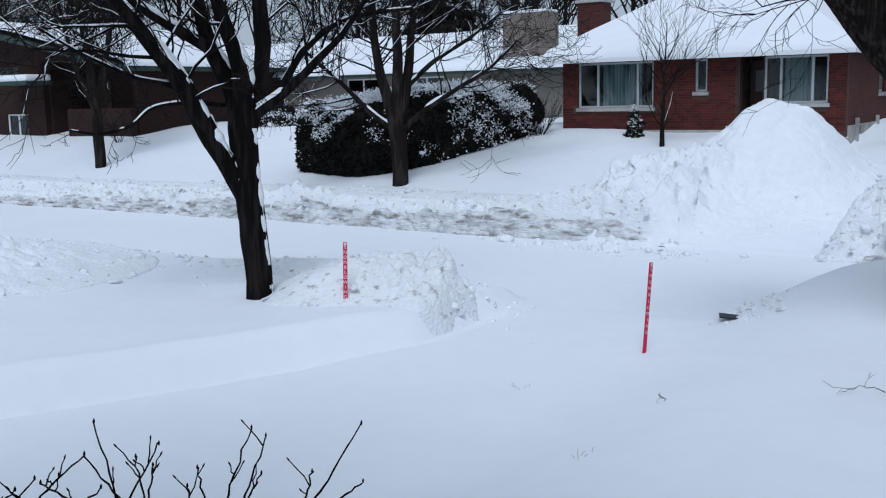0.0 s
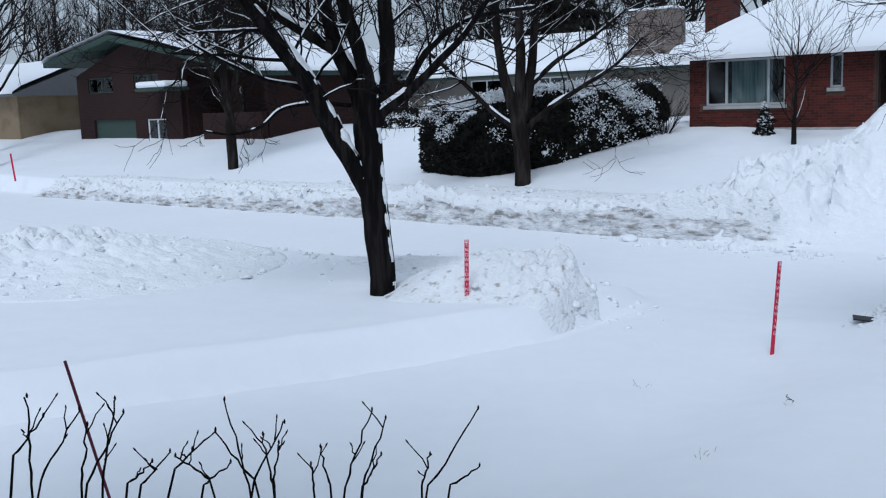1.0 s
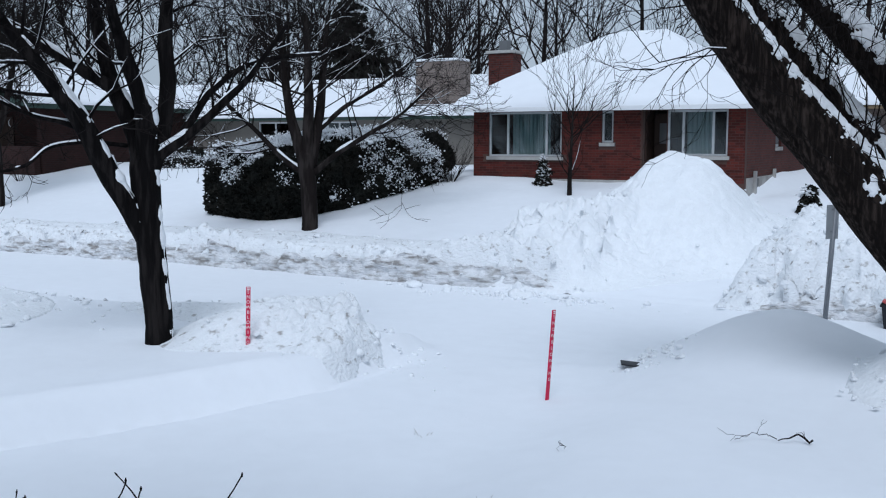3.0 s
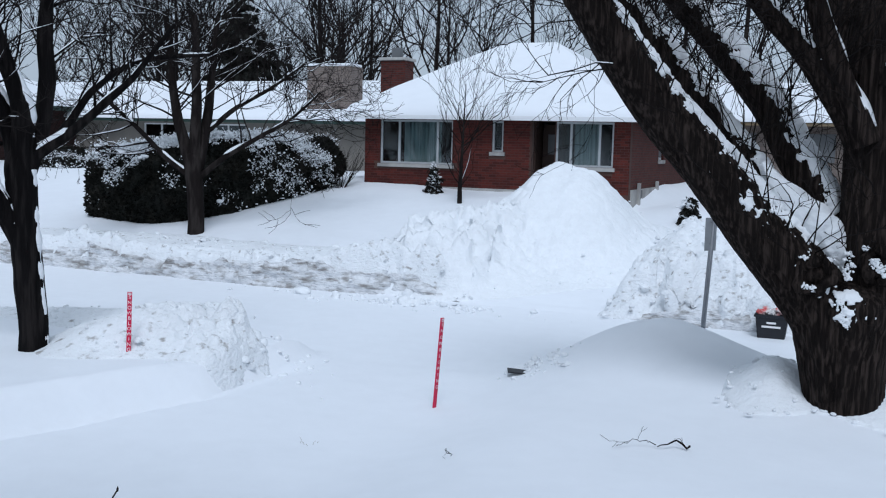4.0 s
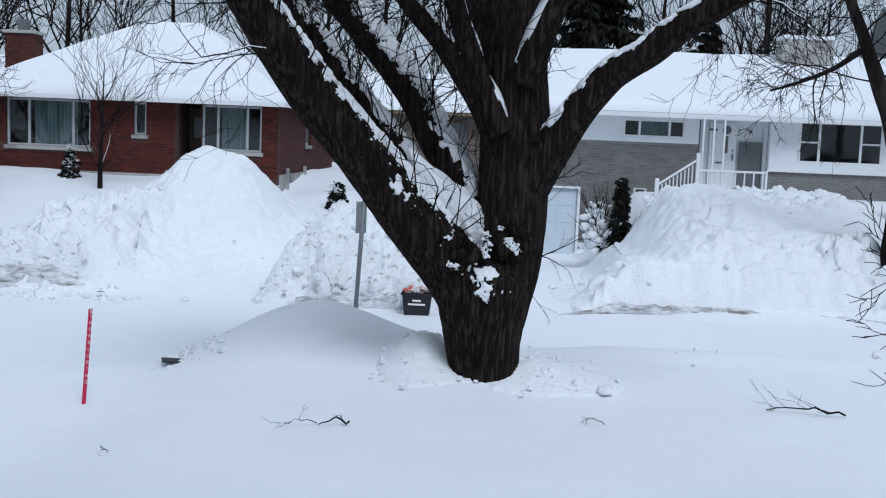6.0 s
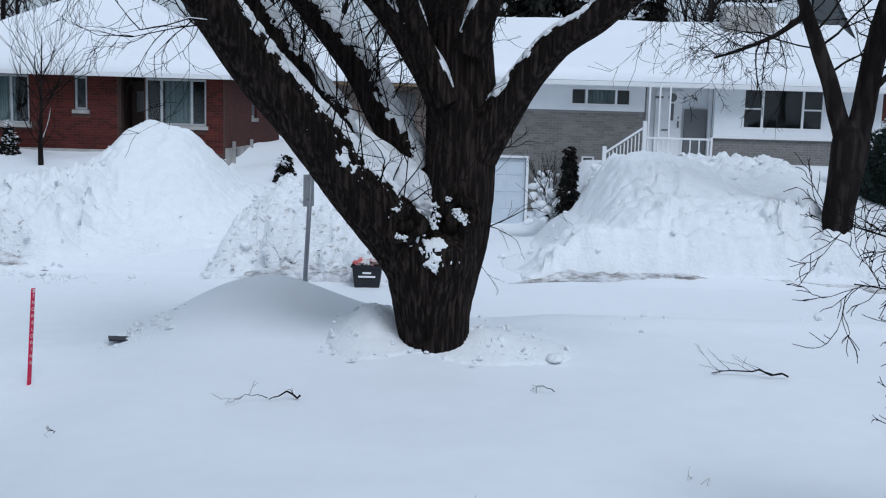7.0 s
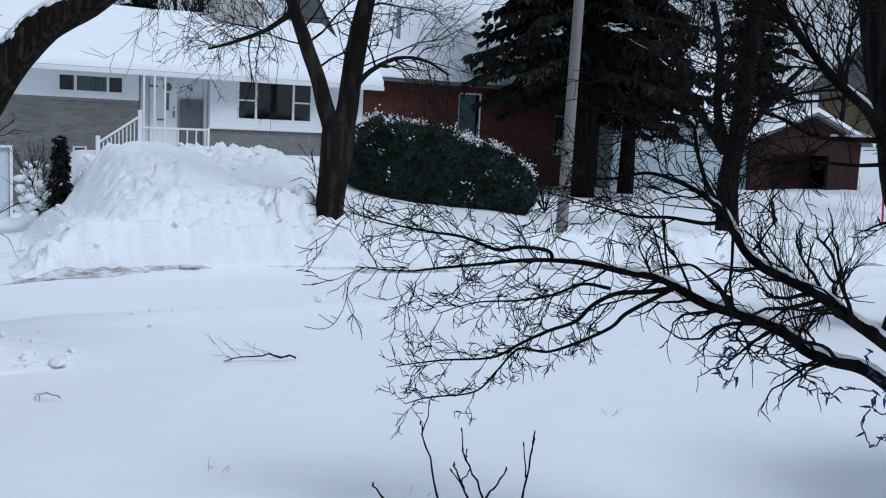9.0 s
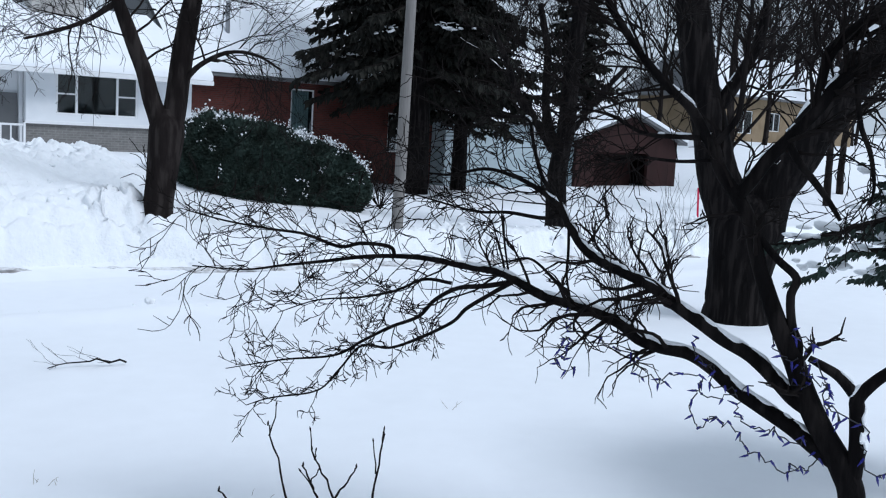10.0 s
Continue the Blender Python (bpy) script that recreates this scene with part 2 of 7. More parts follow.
def wall_with_holes(x0, x1, z0, z1, holes, y0, y1, axis="y"):
    """A wall of real thickness from y0 to y1, with rectangular openings (x0, x1, z0, z1) through it."""
    xs = sorted({x0, x1, *[h[0] for h in holes], *[h[1] for h in holes]})
    zs = sorted({z0, z1, *[h[2] for h in holes], *[h[3] for h in holes]})
    bm = bmesh.new()
    cells = {}
    for i in range(len(xs) - 1):
        for k in range(len(zs) - 1):
            cx, cz = (xs[i] + xs[i + 1]) / 2, (zs[k] + zs[k + 1]) / 2
            cells[i, k] = not any(h[0] < cx < h[1] and h[2] < cz < h[3] for h in holes)
    put = (lambda a, z, d: (a, d, z)) if axis == "y" else (lambda a, z, d: (d, a, z))
    vs = {}

    def v(i, k, d):
        if (i, k, d) not in vs:
            vs[i, k, d] = bm.verts.new(put(xs[i], zs[k], d))
        return vs[i, k, d]
    for (i, k), full in cells.items():
        if not full:
            continue
        bm.faces.new((v(i, k, y0), v(i + 1, k, y0), v(i + 1, k + 1, y0), v(i, k + 1, y0)))
        bm.faces.new((v(i, k, y1), v(i, k + 1, y1), v(i + 1, k + 1, y1), v(i + 1, k, y1)))
        for di, dk, a, b in ((-1, 0, (i, k), (i, k + 1)), (1, 0, (i + 1, k), (i + 1, k + 1)), (0, -1, (i, k), (i + 1, k)), (0, 1, (i, k + 1), (i + 1, k + 1))):
            if not cells.get((i + di, k + dk), False):
                bm.faces.new((v(*a, y0), v(*b, y0), v(*b, y1), v(*a, y1)))
    bmesh.ops.recalc_face_normals(bm, faces=bm.faces)
    return bm


def smooth01(a, b, t):
    t = np.clip((t - a) / (b - a), 0, 1)
    return t * t * (3 - 2 * t)


def value_noise(x, y, size, seed=0):
    """Smooth noise in -1..1 over the plan, with bumps of about the given size."""
    x, y = np.asarray(x, float) / size + 100.3 + seed * 17.7, np.asarray(y, float) / size + 71.1 + seed * 9.1
    i, j = np.floor(x), np.floor(y)
    u, w = x - i, y - j
    u, w = u * u * (3 - 2 * u), w * w * (3 - 2 * w)

    def h(a, b):
        s = np.sin(a * 127.1 + b * 311.7 + seed * 74.7) * 43758.5453
        return (s - np.floor(s)) * 2 - 1
    return (h(i, j) * (1 - u) + h(i + 1, j) * u) * (1 - w) + (h(i, j + 1) * (1 - u) + h(i + 1, j + 1) * u) * w


def crumbs(x, y, size, seed=0):
    """Broken lumps of about the given size: 1 at the middle of each lump, near 0 in the creases between them."""
    x, y = np.asarray(x, float) / size + 37.7 + seed * 3.1, np.asarray(y, float) / size + 53.9 + seed * 5.3
    i, j = np.floor(x), np.floor(y)
    best = np.full(np.broadcast(x, y).shape, 9.0)
    for di in (-1, 0, 1):
        for dj in (-1, 0, 1):
            a, b = i + di, j + dj
            u, w = np.sin(a * 127.1 + b * 311.7 + seed * 7.7) * 43758.5453, np.sin(a * 269.5 + b * 183.3 + seed * 3.3) * 24634.6345
            best = np.minimum(best, (a + 0.15 + 0.7 * (u - np.floor(u)) - x) ** 2 + (b + 0.15 + 0.7 * (w - np.floor(w)) - y) ** 2)
    return 1 - np.clip(best, 0, 1)


class Tubes:
    """Many tapered limbs gathered into one mesh."""

    def __init__(self):
        self.v, self.f, self.n = [], [], 0

    def add(self, pts, radii, sides=6, squash=None):
        pts, radii = np.asarray(pts, float), np.asarray(radii, float)
        tan = np.gradient(pts, axis=0)
        tan /= np.linalg.norm(tan, axis=1, keepdims=True) + 1e-9
        mean = tan.mean(0)
        ref = np.eye(3)[int(np.argmin(np.abs(mean)))]
        a = np.cross(tan, ref)
        a /= np.linalg.norm(a, axis=1, keepdims=True) + 1e-9
        b = np.cross(tan, a)
        ang = np.linspace(0, 2 * np.pi, sides, endpoint=False)
        ring = np.cos(ang)[None, :, None] * a[:, None] + np.sin(ang)[None, :, None] * b[:, None]
        rr = radii[:, None, None]
        if squash is not None:
            rr = rr * squash[:, :, None]
        self.v.append((pts[:, None] + ring * rr).reshape(-1, 3))
        m, base = len(pts), self.n
        for i in range(m - 1):
            for k in range(sides):
                k2 = (k + 1) % sides
                self.f.append((base + i * sides + k, base + i * sides + k2, base + (i + 1) * sides + k2, base + (i + 1) * sides + k))
        self.f.append(tuple(base + (m - 1) * sides + k for k in range(sides)))
        self.f.append(tuple(base + k for k in reversed(range(sides))))
        self.n += m * sides

    def mesh(self, name):
        return data_mesh(name, np.concatenate(self.v) if self.v else np.zeros((0, 3)), self.f)


def glide(ctrl, per=6):
    """A smooth line through control points of (x, y, z, radius)."""
    c = np.asarray(ctrl, float)
    c = np.vstack([2 * c[0] - c[1], c, 2 * c[-1] - c[-2]])
    out = []
    for i in range(1, len(c) - 2):
        for t in np.linspace(0, 1, per, endpoint=False):
            p0, p1, p2, p3 = c[i - 1:i + 3]
            out.append(0.5 * (2 * p1 + (p2 - p0) * t + (2 * p0 - 5 * p1 + 4 * p2 - p3) * t * t + (3 * p1 - p0 - 3 * p2 + p3) * t ** 3))
    out.append(c[-2])
    out = np.array(out)
    return out[:, :3], np.maximum(out[:, 3], 0.002)


class Tree:
    """Limbs, twigs and the snow that lies on them."""

    def __init__(self, seed, twig_min=0.004, snow=0.0, sides=7):
        self.rng = np.random.default_rng(seed)
        self.wood, self.twigs, self.snow = Tubes(), Tubes(), Tubes()
        self.twig_min, self.snow_share, self.sides, self.lie = twig_min, snow, sides, 0.42

    def lay_snow(self, pts, rad):
        """Snow on the upper side of the flatter stretches, broken at random."""
        if not self.snow_share or len(pts) < 3:
            return
        d = np.gradient(pts, axis=0)
        flat = np.hypot(d[:, 0], d[:, 1]) / (np.linalg.norm(d, axis=1) + 1e-9)
        run = []
        for i in range(len(pts) + 1):
            ok = i < len(pts) and flat[i] > self.lie and rad[i] > 0.006 and (self.rng.random() < self.snow_share or (run and self.rng.random() < 0.6))
            if ok:
                run.append(i)
            elif run:
                if len(run) >= 3:
                    q, r = pts[run].copy(), rad[run]
                    side = np.ones(len(run))
                    side[0] = side[-1] = 0.25
                    along = np.r_[0, np.cumsum(np.linalg.norm(np.diff(q, axis=0), axis=1))]
                    w = r * 0.76 * side * (1 + 0.22 * value_noise(along, 0 * along, 0.35, int(self.rng.integers(1, 500))))
                    q[:, 2] += r * 0.62 + 0.25 * w
                    self.snow.add(q, np.maximum(w, 0.003), 6)
                run = []

    def limb(self, ctrl, per=6, sides=None, rough=0.03):
        pts, rad = glide(ctrl, per)
        s = sides or self.sides
        along = np.r_[0, np.cumsum(np.linalg.norm(np.diff(pts, axis=0), axis=1))]
        span = max(0.4, float(rad.max()) * 2.5)
        sway = np.stack([value_noise(along, 0 * along + k, span, int(self.rng.integers(1, 900))) for k in range(3)], -1)
        pts = pts + sway * (rad * rough * 4)[:, None] * np.clip(along / span, 0, 1)[:, None]
        A, Z = np.meshgrid(np.linspace(0, 1, s, endpoint=False), along)
        seed = int(self.rng.integers(1, 900))
        ends = np.minimum(A, 1 - A) * s / 2        # the seam closes on itself
        soft = np.clip(ends, 0, 1)
        squash = 1 + rough * 1.6 * value_noise(np.cos(A * 6.283) * 0.9 + 5, np.sin(A * 6.283) * 0.9 + Z * 0.9, 0.5, seed)
        if s > 20:
            wander = 1.7 * value_noise(Z + 3 * A, A * 5, 0.55, seed + 1) + 0.9 * value_noise(Z * 1.0, A * 11 + Z, 0.22, seed + 2)
            deep = 0.35 + 0.65 * smooth01(-0.4, 0.4, value_noise(Z + 7, A * 8 + 2 * Z, 0.4, seed + 3))
            squash -= 0.095 * deep * (1 - np.abs(np.sin(A * 6.283 * round(s / (4.4 if s > 40 else 7)) + wander)) * 1.5).clip(0, 1)
            squash += 0.012 * value_noise(A * s * 0.5 + Z, Z + A * 20, 0.13, seed + 4)
        self.wood.add(pts, rad, s, squash)
        self.lay_snow(pts, rad)
        return pts, rad

    def grow(self, p, d, r, length, depth, spread=0.6, lift=0.12, wobble=0.18, kids=4, keep=0.62):
        """A branch from p that way, with its own side branches."""
        rng = self.rng
        n = 4 if depth > 0 else 3
        d = d / (np.linalg.norm(d) + 1e-9)
        pts, step = [np.array(p, float)], length / n
        for _ in range(n):
            d = d + rng.normal(0, wobble, 3) + np.array([0, 0, lift])
            d /= np.linalg.norm(d)
            pts.append(pts[-1] + d * step)
        pts = np.array(pts)
        rad = np.linspace(r, max(r * 0.45, self.twig_min * 0.7), n + 1)
        thin = r < 0.02
        (self.twigs if thin else self.wood).add(pts, rad, 3 if r < 0.012 else 4 if r < 0.03 else 5)
        if r > 0.012:
            self.lay_snow(pts, rad)
        if depth <= 0:
            return
        for i in range(kids):
            t = rng.uniform(0.25, 1.0) if i else 1.0
            k = min(int(t * n), n - 1)
            q = pts[k] + (pts[k + 1] - pts[k]) * (t * n - k)
            side = np.cross(d, rng.normal(0, 1, 3))
            side /= np.linalg.norm(side) + 1e-9
            nd = d * (1 - 0.35 * spread) + side * spread * rng.uniform(0.6, 1.3)
            self.grow(q, nd, max(r * rng.uniform(0.45, 0.68), self.twig_min), length * keep * rng.uniform(0.75, 1.15), depth - 1, spread, lift, wobble, kids, keep)

    def twig_limb(self, pts, rad, count, length, depth, spread=0.8, lift=0.1, start=0.3, kids=3, thick=0.5, wobble=0.18, keep=0.62, cap=0.04):
        """Side branches along a limb that is already there."""
        for _ in range(count):
            t = self.rng.uniform(start, 1.0) * (len(pts) - 1)
            k = min(int(t), len(pts) - 2)
            q = pts[k] + (pts[k + 1] - pts[k]) * (t - k)
            ax = pts[k + 1] - pts[k]
            ax /= np.linalg.norm(ax) + 1e-9
            side = np.cross(ax, self.rng.normal(0, 1, 3))
            side /= np.linalg.norm(side) + 1e-9
            self.grow(q, ax * 0.5 + side * spread, max(min(rad[k] * thick, cap) * self.rng.uniform(0.5, 1.0), self.twig_min), length * self.rng.uniform(0.6, 1.2), depth, 0.6, lift, wobble, kids, keep)

    def finish(self, name, at, bark, label, category="tree", group=""):
        t = thing(name, at, label, category, group)
        link_mesh("trunk", self.wood.mesh("trunk"), bark, t, smooth=True)
        if self.twigs.n:
            link_mesh("crown", self.twigs.mesh("crown"), TWIG, t)
        if self.snow.n:
            link_mesh("snow_cover", self.snow.mesh("snow_cover"), LUMP, t, "white snow lying along the limbs", smooth=True)["kind"] = "stuff"
        return t


# ---- ground: one sheet of snow ----
def drive_edge(y):
    """Left edge of the near drive, which runs aslant to the street."""
    return -8.33 + 0.413 * (np.clip(y, 3, 10.4) - 8)


def drive_mask(x, y):
    """1 on the cleared drives and the street, 0 on the lawns."""
    own = smooth01(drive_edge(y) - 0.2, drive_edge(y) + 0.05, x) * (1 - smooth01(-4.6, -3.2, x)) * (1 - smooth01(13.5, 14.5, y))
    red = smooth01(-8.0 + 0.14 * (y - 20), -7.0 + 0.14 * (y - 20), x) * (1 - smooth01(-4.6 + 0.1 * (y - 20), -4.0 + 0.1 * (y - 20), x)) * smooth01(18, 19, y)
    white = smooth01(-0.6, 0.2, x) * (1 - smooth01(2.6, 3.3, x)) * smooth01(18, 19, y)
    return own, red, white


def far_kerb(x):
    """Where the far lawns begin; set back before the white house."""
    return 19.55 + 0.75 * smooth01(1, 3, x) * (1 - smooth01(6.5, 9.5, x))


def ground_height(x, y):
    x, y = np.asarray(x, float), np.asarray(y, float)
    own, red, white = drive_mask(x, y)
    # far side: lawns that climb to the houses
    top = 2.2 - 2.2 * smooth01(-4.2, -1.2, x) + 2.05 * smooth01(3.0, 4.6, x) - 1.25 * smooth01(13.0, 17.5, x)
    climb = smooth01(17.5, 31.5, y) * 0.55 + 0.45 * np.clip((y - 19.6) / 9.5, 0, 1)
    kerb = far_kerb(x)
    far = 0.55 * smooth01(kerb - 0.2, kerb + 0.2, y) * (1 - np.maximum(red, white)) + np.maximum(top - 0.55, 0) * climb
    far = np.where(y > 19.3, far, 0)
    # near side: own lawn, left and right of the drive
    left = 0.34 * (1 - smooth01(drive_edge(y) - 0.2, drive_edge(y) + 0.05, x))
    right = 0.36 * smooth01(-4.7, -2.6, x)
    near = (left + right) * (1 - smooth01(13.9 - 1.4 * smooth01(-3, -8, x), 14.8 - 1.3 * smooth01(-3, -8, x), y + 0.22 * value_noise(x, 0 * y, 2.2, 5)))
    near += 0.15 * np.exp(-(((x + 1.0) / 1.1) ** 2 + ((y - 12.9) / 1.0) ** 2))
    near += 0.60 * np.exp(-(np.abs((x + 2.25) / np.where(x < -2.25, 1.5, 1.1)) ** 1.8 + ((y - 13.6) / 0.95) ** 2))          # drifted heap beside the drive
    near += 0.24 * np.exp(-(((x - 0.1) / 1.3) ** 2 + ((y - 12.1) / 0.9) ** 2))            # collar round the maple
    near += 0.10 * np.exp(-(((y - 13.9) / 0.5) ** 2)) * smooth01(0.5, 2.0, x)             # ridge along the kerb
    near += 0.10 * smooth01(10, 2, y)
    # the worn lip along the drive's left edge
    edge = x - drive_edge(y) + 0.08
    near += 0.08 * np.exp(-((edge + 0.30) / 0.22) ** 2) * (1 - smooth01(9.6, 11.0, y)) - 0.09 * np.exp(-((edge - 0.08) / 0.16) ** 2) * (y < 12)
    z = near + far
    lawn = np.where(y > 19.6, 1.0, np.where(y < 13, 1.0, 0.25))
    z += lawn * (0.035 * value_noise(x, y, 2.6, 1) + 0.014 * value_noise(x, y, 0.8, 2)) + 0.006 * value_noise(x, y, 0.35, 3)
    z += smooth01(21, 26, y) * 0.06 * value_noise(x, y, 3.4, 4)
    z += 2.9 * smooth01(46, 60, x) * smooth01(26, 43, y)                                    # rise under the tan house
    return z + smooth01(70, 300, np.hypot(x, y)) * 4.0


def gz(x, y):
    return float(ground_height(np.array([x]), np.array([y]))[0])


def axis_steps(marks):
    out = [marks[0][0]]
    for end, step in marks[1:]:
        n = max(1, round((end - out[-1]) / step))
        out += list(np.linspace(out[-1], end, n + 1)[1:])
    return np.array(out)


gx = axis_steps([(-900, 0), (-120, 60), (-50, 3), (-24, 0.4), (20, 0.16), (50, 0.5), (120, 4), (900, 60)])
gy = axis_steps([(-900, 0), (-60, 60), (0, 3), (5, 0.3), (16, 0.16), (18.8, 0.25), (21, 0.12), (32, 0.25), (60, 1.5), (120, 6), (900, 60)])
GX, GY = np.meshgrid(gx, gy)
GZ = ground_height(GX, GY)
nx, ny = len(gx), len(gy)
idx = np.arange(nx * ny).reshape(ny, nx)
quads = np.stack([idx[:-1, :-1], idx[:-1, 1:], idx[1:, 1:], idx[1:, :-1]], -1).reshape(-1, 4)
ground = link_mesh("ground", data_mesh("ground", np.stack([GX, GY, GZ], -1).reshape(-1, 3), quads), SNOW, smooth=True)
tagged(ground, "smooth deep white snow over lawns, drives and street", "snow", kind="structure")


ICO = bmesh.new()
bmesh.ops.create_icosphere(ICO, subdivisions=2, radius=1.0)
ICO_V, ICO_F = np.array([v.co[:] for v in ICO.verts]), np.array([[v.index for v in f.verts] for f in ICO.faces])
ICO.free()


def blobs(places, sizes, rng, flat=0.6, rough=0.38):
    """Many small uneven lumps in one mesh."""
    n = len(places)
    k1, k2 = rng.normal(0, 1.6, (n, 3, 3)), rng.uniform(0, 6.28, (n, 1, 3))
    v = ICO_V[None] * (1 + rough * np.sin(np.einsum("vj,njk->nvk", ICO_V, k1) + k2).sum(-1, keepdims=True) * 0.6)
    a = rng.uniform(0, 6.28, n)
    c, s_ = np.cos(a)[:, None], np.sin(a)[:, None]
    v = np.stack([v[..., 0] * c - v[..., 1] * s_, v[..., 0] * s_ + v[..., 1] * c, v[..., 2] * flat], -1)
    stretch = rng.uniform(0.7, 1.35, (n, 1, 3))
    v = v * stretch * np.asarray(sizes)[:, None, None] + np.asarray(places)[:, None]
    f = ICO_F[None] + (np.arange(n) * len(ICO_V))[:, None, None]
    me = data_mesh("clods", v.reshape(-1, 3), f.reshape(-1, 3))
    me.polygons.foreach_set("use_smooth", [True] * len(me.polygons))
    return me


def ridged(x, y, size, seed):
    return 1 - np.abs(value_noise(x, y, size, seed)) * 2


def snow_heap(name, outline, step, height, mat, label, rough=0.12, seed=1, clods=0, face=None, big=0.16, group="ploughed snow banks"):
    """A heap over a plan rectangle: height(x, y) above the ground, with lumps at three sizes, loose clods and, where ploughed, a cut face."""
    rng = np.random.default_rng(seed)
    x0, x1, y0, y1 = outline
    hx, hy = np.linspace(x0, x1, int((x1 - x0) / step) + 1), np.linspace(y0, y1, int((y1 - y0) / step) + 1)
    X, Y = np.meshgrid(hx, hy)
    h0 = height(X, Y)
    env = np.clip(h0 / 0.35, 0, 1)
    patch = 0.35 + 0.85 * smooth01(-0.3, 0.4, value_noise(X, Y, 1.6, seed + 7))
    WX, WY_ = X + 0.12 * value_noise(X, Y, 0.3, seed + 3), Y + 0.12 * value_noise(X, Y, 0.3, seed + 4)
    lumps = value_noise(X, Y, 0.85, seed) * 0.5 + (crumbs(WX, WY_, 0.52, seed + 1) - 0.75) * 1.5 + (crumbs(WX, WY_, 0.26, seed + 2) - 0.75) * 1.5 + (crumbs(X, Y, 0.13, seed + 5) - 0.75) * 0.9
    if callable(rough):
        rough = rough(X, Y)
    h = h0 + env * rough * patch * lumps
    Z = ground_height(X, Y) + np.where(h0 > 0.01, np.maximum(h, 0.005), -0.12)
    PX = X + env * rough * patch * 0.6 * value_noise(X, Y, 0.3, seed + 3)
    PY = Y + env * rough * patch * 0.6 * value_noise(X, Y, 0.3, seed + 4)
    n, m = len(hx), len(hy)
    ii = np.arange(n * m).reshape(m, n)
    q = np.stack([ii[:-1, :-1], ii[:-1, 1:], ii[1:, 1:], ii[1:, :-1]], -1).reshape(-1, 4)
    q = q[(h0.reshape(-1)[q] > 0.01).any(1)]
    used, q2 = np.unique(q, return_inverse=True)
    v = np.stack([PX, PY, Z], -1).reshape(-1, 3)
    hh = h0.reshape(-1)
    v, top = v[used], hh[used]
    root = thing(name, (float(v[:, 0].mean()), float(v[:, 1].mean()), float(v[:, 2].min())), label, "snow bank", group)
    link_mesh("snow_mass", data_mesh("snow_mass", v, q2.reshape(-1, 4)), mat, root, smooth=True)
    if clods:
        p = ((top > 0.015) & (top < 0.9)).astype(float) * (0.25 + np.exp(-(top / 0.3)))
        pick = rng.choice(len(v), clods, p=p / p.sum())
        size = np.clip(rng.lognormal(np.log(big * 0.30), 0.55, clods), 0.012, big)
        at = v[pick] + np.c_[rng.normal(0, 0.12, (clods, 2)), -size * 0.05]
        c = link_mesh("loose_snow", blobs(at, size, rng, 0.75, 0.55), mat, root, "loose broken lumps of snow")
        c["kind"] = "stuff"
    if face:
        fx0, fx1, front, tall, face_mat, face_label = face
        xs = np.arange(fx0, fx1, 0.04)
        rows = 15
        top_z = tall(xs) * (0.90 + 0.20 * value_noise(xs, 0 * xs, 0.5, seed + 21) + 0.14 * value_noise(xs, 0 * xs, 0.17, seed + 24)) * smooth01(fx0, fx0 + 1.5, xs) * (1 - smooth01(fx1 - 1.5, fx1, xs))
        zs = np.linspace(-0.05, 1, rows)[:, None] * top_z[None]
        XS = np.tile(xs, (rows, 1))
        up = np.linspace(0, 1, rows)[:, None]
        ys = front(xs)[None] + 0.06 + 0.10 * up ** 2 + 0.07 * value_noise(XS, zs * 2, 0.5, seed + 22) - (crumbs(XS, zs, 0.26, seed + 25) - 0.6) * 0.20 * (0.5 + 0.6 * up) - (crumbs(XS, zs, 0.12, seed + 26) - 0.6) * 0.10
        fv = np.stack([np.tile(xs, (rows, 1)), ys, zs], -1)
        back = fv[-1:] + np.array([0, 0.22, -0.10])
        fv = np.concatenate([fv, back]).reshape(-1, 3)
        jj = np.arange((rows + 1) * len(xs)).reshape(rows + 1, len(xs))
        fq = np.stack([jj[:-1, :-1], jj[:-1, 1:], jj[1:, 1:], jj[1:, :-1]], -1).reshape(-1, 4)
        link_mesh("cut_face", data_mesh("cut_face", fv, fq), face_mat, root, face_label, smooth=True)
    return root


def far_front(x):
    return 19.0 + 0.16 * value_noise(x, 0 * x, 1.4, 8) + 0.02 * (x + 20)


def far_tall(x):
    return 0.55 + 0.09 * value_noise(x, 0 * x, 2.3, 9) - 0.20 * smooth01(-20, -27, x)


def far_bank(x, y):
    d = y - far_front(x) - 0.06
    ends = smooth01(-38, -36, x) * (1 - smooth01(-8.4, -7.4, x))
    lift = (far_tall(x) + 0.06) * smooth01(0, 0.2, d) * (1 - 0.5 * smooth01(0.5, 1.6, d)) * ends - ground_height(x, y) * smooth01(0.2, 0.45, d)
    return np.maximum(lift, 0.07 * smooth01(0.1, 0.3, d) * ends) * (1 - smooth01(1.2, 1.9, d))


snow_heap("snow_bank", (-38.5, -7, 18.6, 21.3), 0.05, far_bank, DIRTY, "low ploughed snow bank with a gritty cut face along the street", lambda x, y: 0.10 + 0.12 * smooth01(20.2, 19.2, y), 11, 420, (-37.5, -7.4, far_front, far_tall, SLUSH, "gritty grey face cut by the plough"), 0.10)


